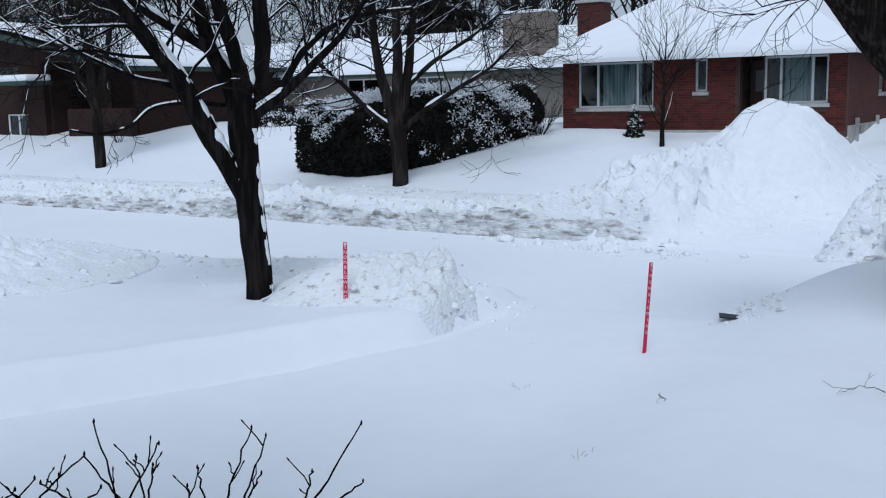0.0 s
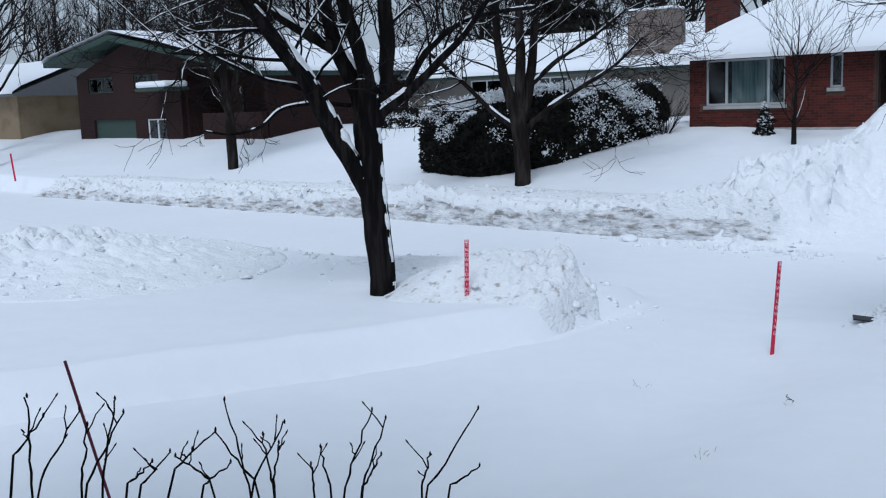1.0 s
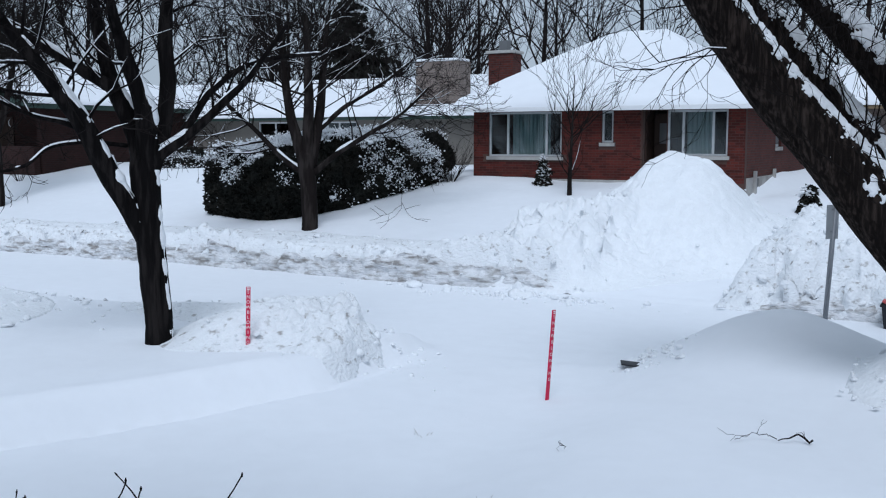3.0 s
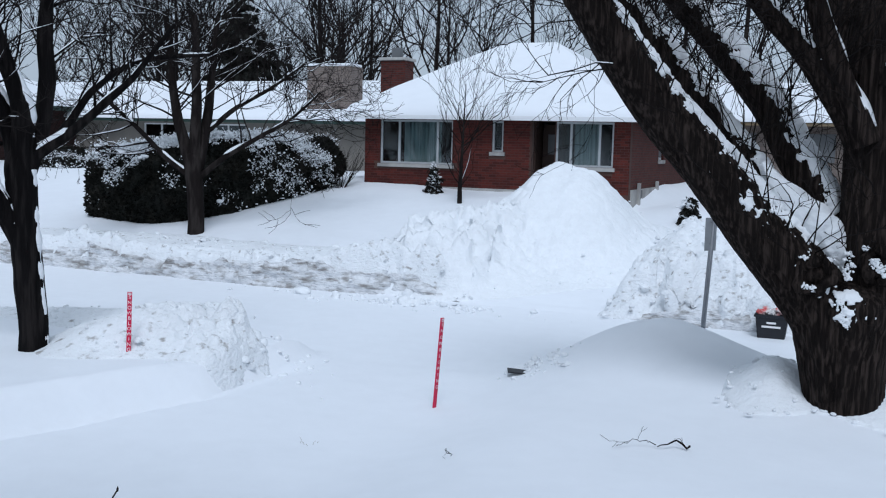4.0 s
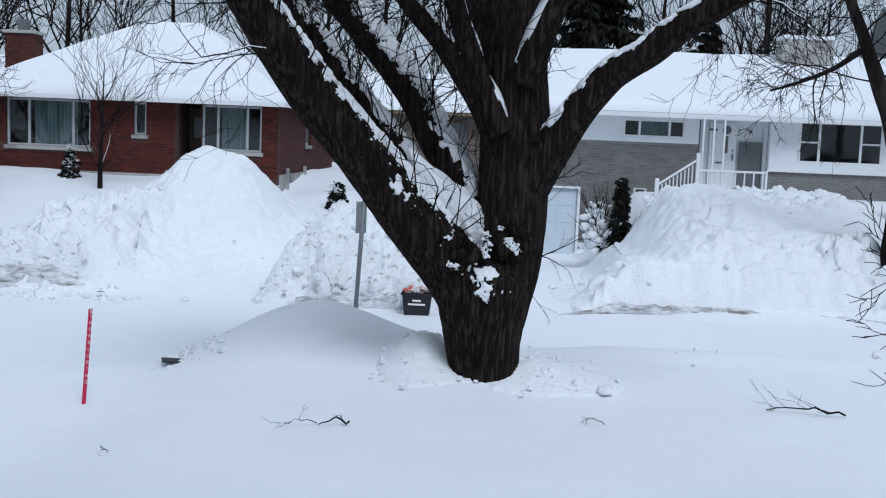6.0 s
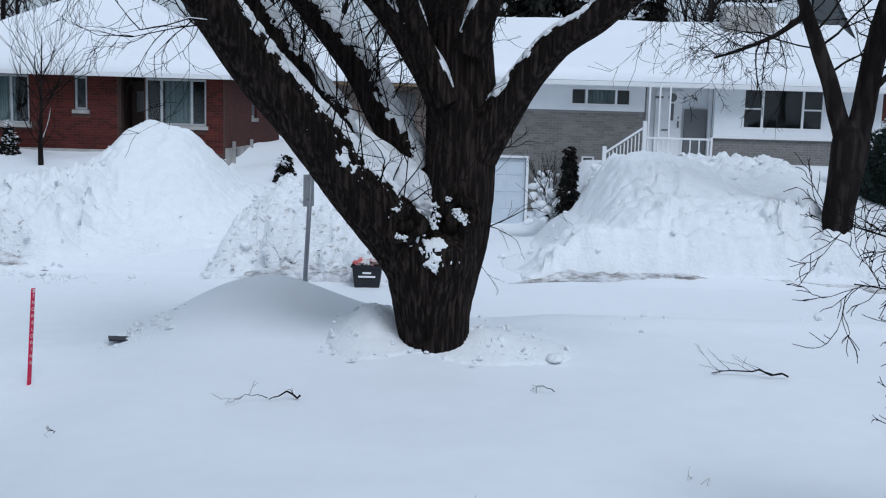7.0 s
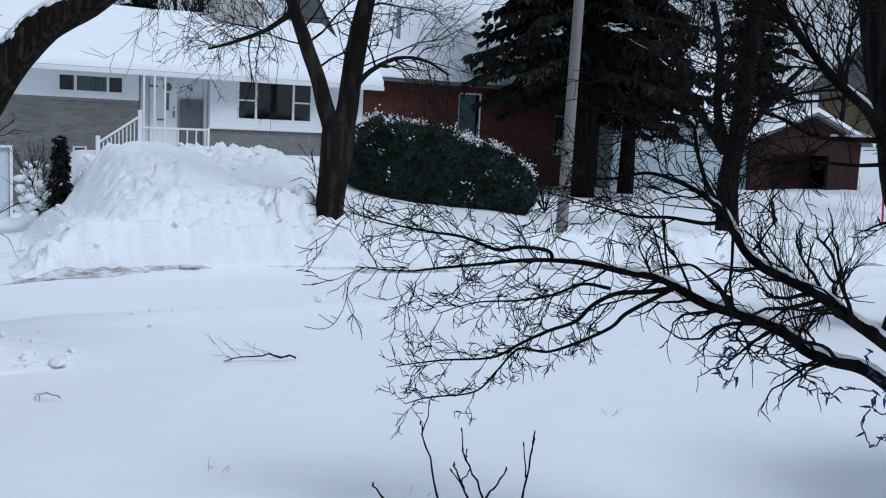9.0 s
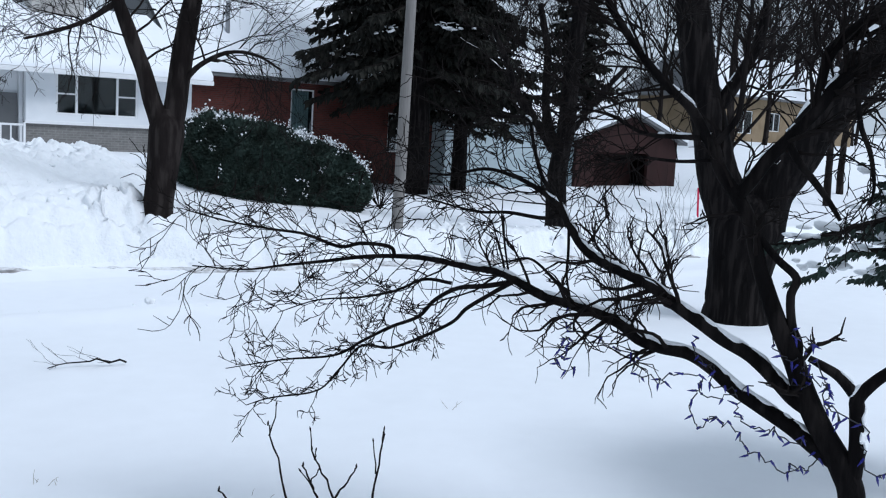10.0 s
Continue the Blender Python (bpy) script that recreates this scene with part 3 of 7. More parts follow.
def red_pile(x, y):
    a = 2.0 * np.exp(-(np.abs((x + 6.35) / np.where(x < -6.35, 1.75, 1.45)) ** 2.0 + np.abs((y - 24.1) / 2.0) ** 2.4))
    b = 0.72 * np.exp(-(((x + 8.3) / 1.5) ** 2 + ((y - 21.2) / 1.3) ** 2))
    c = 0.60 * np.exp(-(np.abs((x + 8.6) / 1.25) ** 3 + np.abs((y - 20.4) / 0.85) ** 3))
    return np.maximum(a + b, c) - 0.06


snow_heap("snow_pile", (-12, -4.2, 18.6, 28.5), 0.05, red_pile, LUMP, "tall white heap of shovelled snow beside a cleared drive", lambda x, y: 0.15 + 0.20 * smooth01(22.8, 21.2, y), 21, 200, None, 0.07)


def mid_front(x):
    return 18.95 + 0.2 * value_noise(x, 0 * x, 1.2, 3)


def mid_bank(x, y):
    d = y - mid_front(x)
    long = smooth01(-4.7 + 0.13 * (y - 19), -3.4 + 0.13 * (y - 19), x) * (1 - smooth01(-0.5, 0.3, x))
    return (0.52 * smooth01(0, 0.3, d) + 0.34 * smooth01(0.3, 2.6, d)) * long * (1 - smooth01(22.0, 25.5, y))


snow_heap("snow_bank", (-5, 0.6, 18.4, 28), 0.045, mid_bank, DIRTY, "lumpy ploughed snow bank between two drives", lambda x, y: 0.20 + 0.22 * smooth01(22, 20, y), 31, 380, (-4.2, -0.2, mid_front, lambda x: 0.34 + 0 * x, SLUSH, "gritty grey face cut by the plough"), 0.11)


def white_front(x):
    return far_kerb(x) - 0.24 + 0.12 * value_noise(x, 0 * x, 1.5, 6) - 0.10 * np.maximum(x - 9.5, 0)


def white_pile(x, y):
    left = np.where(x < 5.0, 1.55, 2.6)
    a = 1.24 * np.exp(-(np.abs((x - 5.1) / left) ** 2.2 + np.abs((y - 24.0) / 2.6) ** 2.2))
    b = 0.72 * np.exp(-(np.abs((x - 6.2) / 3.3) ** 3 + np.abs((y - 22.0) / 1.7) ** 2.6))
    shelf = 0.70 * smooth01(3.7, 5.2, x) * (1 - smooth01(8.6, 11.2, x)) * smooth01(20.9, 25.0, y) * (1 - smooth01(26.3, 28.3, y))
    shelf = shelf * (1 + 0.06 * value_noise(x, y, 0.8, 17))
    d = y - white_front(x)
    tall = 1.0 - 0.16 * smooth01(5.5, 7.5, x) - 0.008 * np.maximum(x - 8, 0)
    ends = smooth01(1.6, 3.3, x) * (1 - smooth01(25, 27.4, x))
    c = np.maximum(tall * smooth01(0, 0.42, d) - ground_height(x, y), 0.09 * smooth01(0.1, 0.4, d)) * ends * (1 - smooth01(1.3, 2.6, d))
    return np.maximum(np.maximum(np.maximum(a, b), shelf) * smooth01(0, 1.0, d + 0.2), c) - 0.03


snow_heap("snow_pile", (1.0, 27.5, 16.6, 28.5), 0.06, white_pile, LUMP, "broad heap of ploughed snow in front of a white house", lambda x, y: 0.19 + 0.14 * smooth01(22.6, 20.8, y), 41, 420, (1.5, 24, lambda x: white_front(x) - 0.17, lambda x: np.maximum(0.25 - 0.14 * smooth01(4.5, 6.5, x) + 0.07 * value_noise(x, 0 * x, 1.3, 12), 0.12), SLUSH, "dark wet ice along the foot of the bank"), 0.10)


def own_bank(x, y):
    """Rounded block of shovelled snow that breaks off steeply at the drive."""
    u, w = 0.83 * (x + 8.55) + 0.55 * (y - 11.65), -0.55 * (x + 8.55) + 0.83 * (y - 11.65)
    u = u + 0.16 * value_noise(x, y, 0.55, 14)
    a = 0.60 * smooth01(-2.6, -0.3, u) * (1 - smooth01(0.45, 1.1, u)) * np.exp(-np.abs(w / 0.85) ** 3)
    b = 0.26 * np.exp(-(((x + 10.6) / 2.2) ** 2 + ((y - 12.6) / 0.8) ** 2))
    c = 0.16 * np.exp(-(((x + 7.75) / 0.42) ** 2 + ((y - 10.75) / 0.35) ** 2))
    return np.maximum(a, b) + c - 0.05


snow_heap("snow_bank", (-15, -6.2, 9.4, 15), 0.032, own_bank, DIRTY, "crumbling snow bank behind a red marker stake", lambda x, y: 0.07 + 0.21 * smooth01(-9.0, -8.1, x), 51, 110, None, 0.07)


def left_bank(x, y):
    return 0.42 * np.exp(-(np.abs((x + 17.6) / 3.4) ** 2.4 + np.abs((y - 9.3) / 2.6) ** 2.4)) - 0.05


snow_heap("snow_bank", (-24, -13, 5.4, 13.5), 0.06, left_bank, LUMP, "low field of thrown snow lumps on the lawn", 0.26, 61, 300, None, 0.10)


def maple_lumps(x, y):
    return 0.16 * np.exp(-(((x - 0.75) / 0.85) ** 2 + ((y - 11.7) / 0.55) ** 2)) + 0.30 * np.exp(-(((x + 0.72) / 0.4) ** 2 + ((y - 12.0) / 0.6) ** 2)) - 0.03


snow_heap("snow_collar", (-2, 3, 10, 13.6), 0.05, maple_lumps, LUMP, "trodden clumps of snow round a maple trunk", 0.07, 71, 120, None, 0.07)

# unseen house wall at the photographer's back, sized to shade the near snow
tagged(link_mesh("wall_own_house", (lambda bm: (bm.to_mesh(m := bpy.data.meshes.new("wall_own_house")), bm.free(), m)[2])(box(-5.0, 1.5, -2.0, -1.4, -0.2, 10.0)), RED_BRICK), "unseen plain brick wall behind, added to shade the near snow", "wall", kind="structure")

# ---- houses ----
def window(parent, x0, x1, z0, z1, y, bars=(), frame_mat=None, deep=0.07, sill=None, rails=(), curtain=None, side=None):
    """A window in a wall that faces the street (or, with side, in one that faces along x): frame, bars, panes, sill."""
    frame_mat, w = frame_mat or WHITE_PAINT, 0.06
    put = (lambda bm: bm) if side is None else (lambda bm: bmesh.ops.rotate(bm, verts=bm.verts, cent=(0, 0, 0), matrix=Matrix.Rotation(radians(90), 3, "Z")) and bm or bm)
    fr = bmesh.new()
    for a in ((x0, x0 + w, z0, z1), (x1 - w, x1, z0, z1), (x0 + w, x1 - w, z0, z0 + w), (x0 + w, x1 - w, z1 - w, z1)):
        box(a[0], a[1], y, y + deep, a[2], a[3], 0.008, fr)
    root = part("window", fr, frame_mat, parent)
    stops = [x0 + w, *bars, x1 - w]
    for b in bars:
        part("mullion", box(b - 0.035, b + 0.035, y + 0.004, y + deep - 0.004, z0 + w, z1 - w, 0.006), frame_mat, root)
    for i in range(len(stops) - 1):
        g0, g1 = stops[i] + (0.035 if i else 0), stops[i + 1] - (0.035 if i < len(stops) - 2 else 0)
        pane = part("pane", box(g0, g1, y + 0.035, y + 0.043, z0 + w, z1 - w), GLASS, root)
        pane.visible_shadow = False
        for i2, zr in rails:
            if i2 == i:
                part("rail", box(g0, g1, y + 0.008, y + deep - 0.008, zr - 0.025, zr + 0.025, 0.005), frame_mat, root)
    if sill:
        part("sill", box(x0 - 0.06, x1 + 0.06, y - 0.11, y + 0.1, z0 - 0.11, z0 - 0.004, 0.012), sill, root, "pale stone sill")
    if curtain:
        c0, c1 = curtain
        cx = np.linspace(c0, c1, 60)
        cy = y + 0.32 + 0.035 * np.sin(cx * 38) + 0.02 * np.sin(cx * 91)
        v = [(a, b, z) for z in (z0 - 0.05, z1 + 0.05) for a, b in zip(cx, cy)]
        link_mesh("curtain", data_mesh("curtain", v, [(i, i + 1, 61 + i, 60 + i) for i in range(59)]), CURTAIN, root, "pale pleated curtain behind the glass")
    return root


def snow_slab(points, quads, thick=0.22, seed=3, edge=0.12, res=9):
    """A blanket of snow over roof planes: each plane is a quad of corners, cut fine and raised, with rounded, sagging edges."""
    vs, fs = [], []
    for q in quads:
        a, b, c, d = [np.array(points[i], float) for i in q]
        n = np.cross(b - a, d - a)
        n /= np.linalg.norm(n)
        if n[2] < 0:
            n = -n
        lu, lv = max(np.linalg.norm(b - a), np.linalg.norm(c - d)), max(np.linalg.norm(d - a), np.linalg.norm(c - b))
        nu, nv = max(4, int(lu * res / 2.4)), max(4, int(lv * res / 2.4))
        base = len(vs)
        for j in range(nv + 1):
            for i in range(nu + 1):
                u, w = i / nu, j / nv
                p = (a * (1 - u) + b * u) * (1 - w) + (d * (1 - u) + c * u) * w
                low = min(1.0, j / nv * lv / edge)
                h = thick * (0.55 + 0.45 * math.sqrt(low)) + 0.035 * float(value_noise(p[0], p[1], 1.7, seed)) + 0.012 * float(value_noise(p[0], p[1], 0.5, seed + 1))
                vs.append(p + np.array([0, 0, h]) - (np.array([0, 0, 0.03]) if j == 0 else 0))
        for j in range(nv):
            for i in range(nu):
                k = base + j * (nu + 1) + i
                fs.append((k, k + 1, k + nu + 2, k + nu + 1))
        # the cut edge at the eave
        eb = len(vs)
        for i in range(nu + 1):
            u = i / nu
            p = a * (1 - u) + b * u
            vs.append(p + np.array([0, 0, -0.005]))
        for i in range(nu):
            fs.append((eb + i, eb + i + 1, base + i + 1, base + i))
    return data_mesh("snow_cover", np.array(vs), fs)


# red brick bungalow with a hipped roof
red = thing("brick_bungalow", (-10.2, 28.3, 1.6), "red brick bungalow with white picture windows under a snowy hip roof", "house")
RX0, RX1, RY0, RY1, RZ0, RZ1 = -14.46, -6.02, 28.3, 38.0, 1.0, 4.12
holes = [(-13.93, -11.47, 2.70, 4.06), (-10.20, -9.84, 3.13, 4.06), (-8.92, -8.24, 1.9, 4.06), (-8.22, -6.50, 2.76, 4.06)]
part("front_wall", wall_with_holes(RX0, RX1, RZ0, RZ1, holes, RY0, RY0 + 0.25), RED_MORTAR, red)
side_holes = [(32.6, 33.5, 3.0, 3.95)]
part("side_wall", wall_with_holes(RY0 + 0.25, RY1, 2.14, RZ1, side_holes, RX1 - 0.25, RX1, "x"), RED_BRICK, red)
part("foundation", wall_with_holes(RY0 + 0.25, RY1, RZ0, 2.14, [(29.6, 30.2, 1.72, 2.1), (32.4, 33.0, 1.72, 2.1)], RX1 - 0.25, RX1 + 0.03, "x"), CONCRETE, red, "bare grey concrete foundation")
part("side_wall", box(RX0, RX0 + 0.25, RY0 + 0.25, RY1, RZ0, RZ1), RED_BRICK, red)
part("back_wall", box(RX0, RX1, RY1, RY1 + 0.25, RZ0, RZ1), RED_BRICK, red)
part("foundation", box(RX0 + 0.1, -9.2, RY0 - 0.03, RY0 - 0.002, RZ0, 2.03, 0.01), CONCRETE, red)
# added dark sheet behind the windows, in place of an unlit room
part("partition", box(RX0 + 0.3, RX1 - 0.3, RY0 + 2.6, RY0 + 2.7, RZ0, RZ1), ROOM_SHADE, red)
window(red, -13.93, -11.47, 2.70, 4.06, RY0 + 0.05, (-13.29, -11.99), FRAME_GREY, sill=CONCRETE, curtain=(-13.25, -12.0))
window(red, -10.20, -9.84, 3.13, 4.06, RY0 + 0.05, (), FRAME_GREY, sill=CONCRETE)
window(red, -8.22, -6.50, 2.76, 4.06, RY0 + 0.05, (-7.77, -6.92), FRAME_GREY, sill=CONCRETE, curtain=(-7.75, -6.95))
door = part("door", box(-8.86, -8.28, RY0 + 0.85, RY0 + 0.91, 1.95, 3.98, 0.01), DARK_WOOD, red, "dark wooden front door in a deep porch")
part("door_panel", box(-8.70, -8.44, RY0 + 0.83, RY0 + 0.853, 3.1, 3.7, 0.01), GREY_PANEL, door)
part("porch_reveal", box(-8.98, -8.9, RY0 + 0.25, RY0 + 0.95, 1.9, 4.1), DARK_WOOD, red)
part("porch_reveal", box(-8.26, -8.18, RY0 + 0.26, RY0 + 0.95, 1.9, 4.1), DARK_WOOD, red)
part("porch_post", box(-8.93, -8.87, RY0 - 0.06, RY0 + 0.02, 1.9, 4.08, 0.008), DARK_WOOD, red)
for yw in (29.6, 32.4):
    part("basement_window", box(RX1 - 0.05, RX1 + 0.005, yw, yw + 0.6, 1.72, 2.1, 0.01), GREY_PANEL, red)
    part("window_well", box(RX1 + 0.02, RX1 + 0.10, yw - 0.22, yw - 0.02, 1.5, 2.32, 0.01), CONCRETE, red)
sw = part("side_window", box(RX1 - 0.14, RX1 - 0.08, 32.6, 33.5, 3.0, 3.95, 0.01), WHITE_PAINT, red)
part("pane", box(RX1 - 0.079, RX1 - 0.07, 32.68, 33.42, 3.08, 3.87), GREY_PANEL, sw)
part("sill", box(RX1 - 0.1, RX1 + 0.06, 32.55, 33.55, 2.88, 2.996, 0.01), CONCRETE, sw)
ov = 0.5
e = [(RX0 - ov, RY0 - ov, 4.16), (RX1 + 0.3, RY0 - ov, 4.16), (RX1 + 0.3, RY1 + ov, 4.16), (RX0 - ov, RY1 + ov, 4.16), (-11.5, 33.0, 6.62), (-9.7, 33.0, 6.66)]
bm = bmesh.new()
rv = [bm.verts.new(p) for p in e]
for f in ((0, 1, 5, 4), (1, 2, 5), (2, 3, 4, 5), (3, 0, 4)):
    bm.faces.new([rv[i] for i in f])
bm.faces.new([rv[i] for i in (3, 2, 1, 0)])
roof = part("roof", bm, GREEN_TRIM, red)
part("fascia", box(RX0 - ov, RX1 + 0.3, RY0 - ov - 0.03, RY0 - ov - 0.003, 4.06, 4.19, 0.008), WHITE_PAINT, roof, "weathered white eave board")
part("fascia", box(RX1 + 0.303, RX1 + 0.33, RY0 - ov, RY1 + ov, 4.06, 4.19, 0.008), WHITE_PAINT, roof)
link_mesh("snow_cover", snow_slab(e, [(0, 1, 5, 4), (1, 2, 5, 5), (2, 3, 4, 5), (3, 0, 4, 4)], 0.24, 5), SNOW, roof, "thick unbroken snow on the roof", smooth=True)
ch = part("chimney", box(-15.15, -14.25, 30.7, 31.4, 4.0, 6.1, 0.012), RED_BRICK, red, "orange-red brick chimney")
part("cap", box(-15.22, -14.18, 30.63, 31.47, 6.104, 6.2, 0.02), CONCRETE, ch)
part("flue", box(-14.85, -14.55, 30.9, 31.2, 6.204, 6.55, 0.02), GREY_PANEL, ch)

# white split-level house with a garage under it
wh = thing("split_level_house", (7, 30.5, 0), "white and grey brick split-level house under deep roof snow", "house")
WY = 30.5
part("brick_wall", wall_with_holes(0.0, 6.3, -0.3, 3.53, [(0.35, 2.77, -0.3, 2.03), (4.45, 4.85, 1.75, 2.15)], WY, WY + 0.25), GREY_MORTAR, wh, "weathered grey brick lower wall")
part("siding_wall", wall_with_holes(0.0, 6.3, 3.53, 4.42, [(4.03, 5.88, 3.68, 4.22)], WY - 0.03, WY + 0.2), WHITE_SIDING, wh)
part("siding_wall", wall_with_holes(8.43, 13.3, 2.85, 4.50, [(9.29, 11.77, 3.10, 4.34)], WY - 0.03, WY + 0.2), WHITE_SIDING, wh)
part("brick_wall", box(8.43, 13.3, WY, WY + 0.25, 0.5, 2.85), GREY_BRICK, wh)
part("belt_course", box(8.40, 13.33, WY - 0.10, WY - 0.032, 2.80, 2.90, 0.01), WHITE_PAINT, wh)
part("side_wall", box(-0.25, 0.0, WY, 40, -0.3, 4.42), GREY_BRICK, wh)
part("side_wall", box(13.3, 13.55, WY, 40, 0.3, 4.45), WHITE_SIDING, wh)
part("back_wall", box(-0.25, 13.55, 40, 40.25, -0.3, 4.45), WHITE_SIDING, wh)
part("partition", box(0.1, 13.2, WY + 2.8, WY + 2.9, -0.3, 4.4), ROOM_SHADE, wh)
part("porch_wall", box(6.3, 8.43, WY + 0.5, WY + 0.6, 1.9, 4.45), WHITE_SIDING, wh)
part("porch_side", box(6.3, 6.4, WY + 0.25, WY + 0.5, 1.9, 4.45), GREY_BRICK, wh)
part("porch_side", box(8.33, 8.43, WY + 0.25, WY + 0.5, 1.9, 4.45), WHITE_SIDING, wh)
porch = part("porch_slab", box(6.05, 8.14, 29.2, WY + 0.6, 0.5, 2.12, 0.02), CONCRETE, wh, "concrete porch with a dusting of snow")
part("snow_cover", box(6.08, 8.11, 29.22, 30.9, 2.124, 2.20, 0.03), SNOW, porch)
for x0, x1, z0, z1, bars, rails, cur in ((4.03, 5.88, 3.68, 4.22, (4.52, 5.42), (), (4.5, 5.44)), (9.29, 11.77, 3.10, 4.34, (9.90, 11.13), ((0, 3.72), (2, 3.72)), None)):
    window(wh, x0, x1, z0, z1, WY - 0.02, bars, rails=rails, curtain=cur)
window(wh, 4.45, 4.85, 1.75, 2.15, WY + 0.03)
gd = part("garage_door", box(0.36, 2.76, WY + 0.08, WY + 0.13, -0.3, 2.02, 0.01), DOOR_BLUE, wh, "pale blue-white panelled garage door")
for k in range(4):
    for j in range(4):
        part("panel", box(0.44 + 0.58 * j, 0.94 + 0.58 * j, WY + 0.066, WY + 0.079, -0.05 + 0.52 * k, 0.36 + 0.52 * k, 0.008), DOOR_BLUE, gd)
part("garage_frame", box(0.27, 0.352, WY - 0.02, WY + 0.1, -0.3, 2.1, 0.006), WHITE_PAINT, wh)
part("garage_frame", box(2.768, 2.85, WY - 0.02, WY + 0.1, -0.3, 2.1, 0.006), WHITE_PAINT, wh)
part("garage_frame", box(0.352, 2.768, WY - 0.02, WY + 0.1, 2.03, 2.1, 0.006), WHITE_PAINT, wh)
fd = part("front_door", box(6.72, 7.55, WY + 0.43, WY + 0.496, 2.14, 4.2, 0.01), WHITE_PAINT, wh, "white front door with a round porthole")
bm = bmesh.new()
bmesh.ops.create_cone(bm, cap_ends=True, segments=28, radius1=0.13, radius2=0.13, depth=0.03, matrix=Matrix.Translation((7.24, WY + 0.42, 4.0)) @ Matrix.Rotation(radians(90), 4, "X"))
part("porthole", bm, GREY_PANEL, fd)
part("slot_pane", box(7.20, 7.29, WY + 0.41, WY + 0.428, 3.30, 3.82, 0.006), GREY_PANEL, fd)
part("letter_slot", box(6.95, 7.16, WY + 0.41, WY + 0.428, 2.98, 3.03, 0.004), GREY_PANEL, fd)
part("door_handle", box(7.42, 7.46, WY + 0.38, WY + 0.428, 3.08, 3.28, 0.01), GREY_PANEL, fd)
part("lock", box(7.42, 7.46, WY + 0.4, WY + 0.428, 3.36, 3.42, 0.008), GREY_PANEL, fd)
part("house_plate", box(6.70, 6.95, WY + 0.405, WY + 0.428, 3.97, 4.03, 0.004), GREY_PANEL, fd)
for k in range(3):
    part("number_bar", box(7.86 + 0.06 * k, 7.90 + 0.06 * k, WY + 0.488, WY + 0.498, 3.98 - 0.03 * k, 4.06 - 0.03 * k), GREY_PANEL, wh)
part("screen_panel", box(7.62, 8.30, WY + 0.36, WY + 0.41, 2.14, 3.66, 0.01), GREY_PANEL, wh, "dark grey screen panel beside the door")
for xp in (6.20, 6.50, 6.80):
    part("porch_post", box(xp - 0.025, xp + 0.025, 29.3, 29.35, 2.12, 4.36, 0.006), WHITE_PAINT, wh)
rail = part("porch_railing", box(6.12, 8.04, 29.27, 29.32, 2.74, 2.80, 0.008), WHITE_PAINT, wh)
for k in range(7):
    part("baluster", box(6.37 + 0.265 * k, 6.405 + 0.265 * k, 29.28, 29.31, 2.12, 2.74), WHITE_PAINT, rail)
part("rail_bar", box(6.12, 8.04, 29.28, 29.31, 2.22, 2.25), WHITE_PAINT, rail)
part("rail_post", box(8.04, 8.10, 29.26, 29.33, 2.12, 2.84, 0.006), WHITE_PAINT, rail)
stair = part("stair_railing", prism([(4.95, 2.30), (6.02, 3.04), (6.02, 3.11), (4.95, 2.37)], 29.0, 29.06), WHITE_PAINT, wh)
part("newel", box(4.84, 4.95, 28.98, 29.08, 1.6, 2.50, 0.01), WHITE_PAINT, stair)
part("newel", box(5.98, 6.09, 28.98, 29.08, 2.0, 3.26, 0.01), WHITE_PAINT, stair)
for k in range(9):
    xk = 5.03 + 0.105 * k
    part("baluster", box(xk, xk + 0.03, 29.01, 29.05, 1.75 + 0.069 * k * 1.0, 2.33 + 0.0725 * k), WHITE_PAINT, stair)
for k in range(5):
    part("step", box(4.9 + 0.25 * k, 6.1, 29.1, 30.45, 1.0, 1.3 + 0.165 * k, 0.01), CONCRETE, wh)
gb = prism([(29.95, 4.40), (35.5, 6.42), (41.0, 4.40), (41.0, 4.28), (35.5, 6.28), (29.95, 4.28)], -0.6, 14.0, "x")
wroof = part("roof", gb, WHITE_PAINT, wh)
for xg, nm in ((-0.24, "gable"), (13.3, "gable")):
    part(nm, prism([(30.5, 4.40), (35.5, 6.22), (40.2, 4.40)], xg, xg + 0.2, "x"), WHITE_SIDING, wroof)
part("gutter", box(-0.6, 14.0, 29.82, 29.94, 4.26, 4.40, 0.02), WHITE_PAINT, wroof)
part("soffit", box(-0.2, 13.5, 29.96, 30.46, 4.40, 4.44), WHITE_PAINT, wroof)
wp = [(-0.6, 29.9, 4.42), (14.0, 29.9, 4.42), (14.0, 35.5, 6.46), (-0.6, 35.5, 6.46), (14.0, 41.1, 4.42), (-0.6, 41.1, 4.42)]
link_mesh("snow_cover", snow_slab(wp, [(0, 1, 2, 3), (4, 5, 3, 2)], 0.30, 9), SNOW, wroof, "thick unbroken snow on the roof", smooth=True)
wc = part("chimney", box(9.7, 11.4, 34.4, 35.2, 5.5, 7.2, 0.015), CONCRETE, wh, "wide grey stone chimney")
part("snow_cover", box(9.68, 11.42, 34.38, 35.22, 7.204, 7.34, 0.05), SNOW, wc)

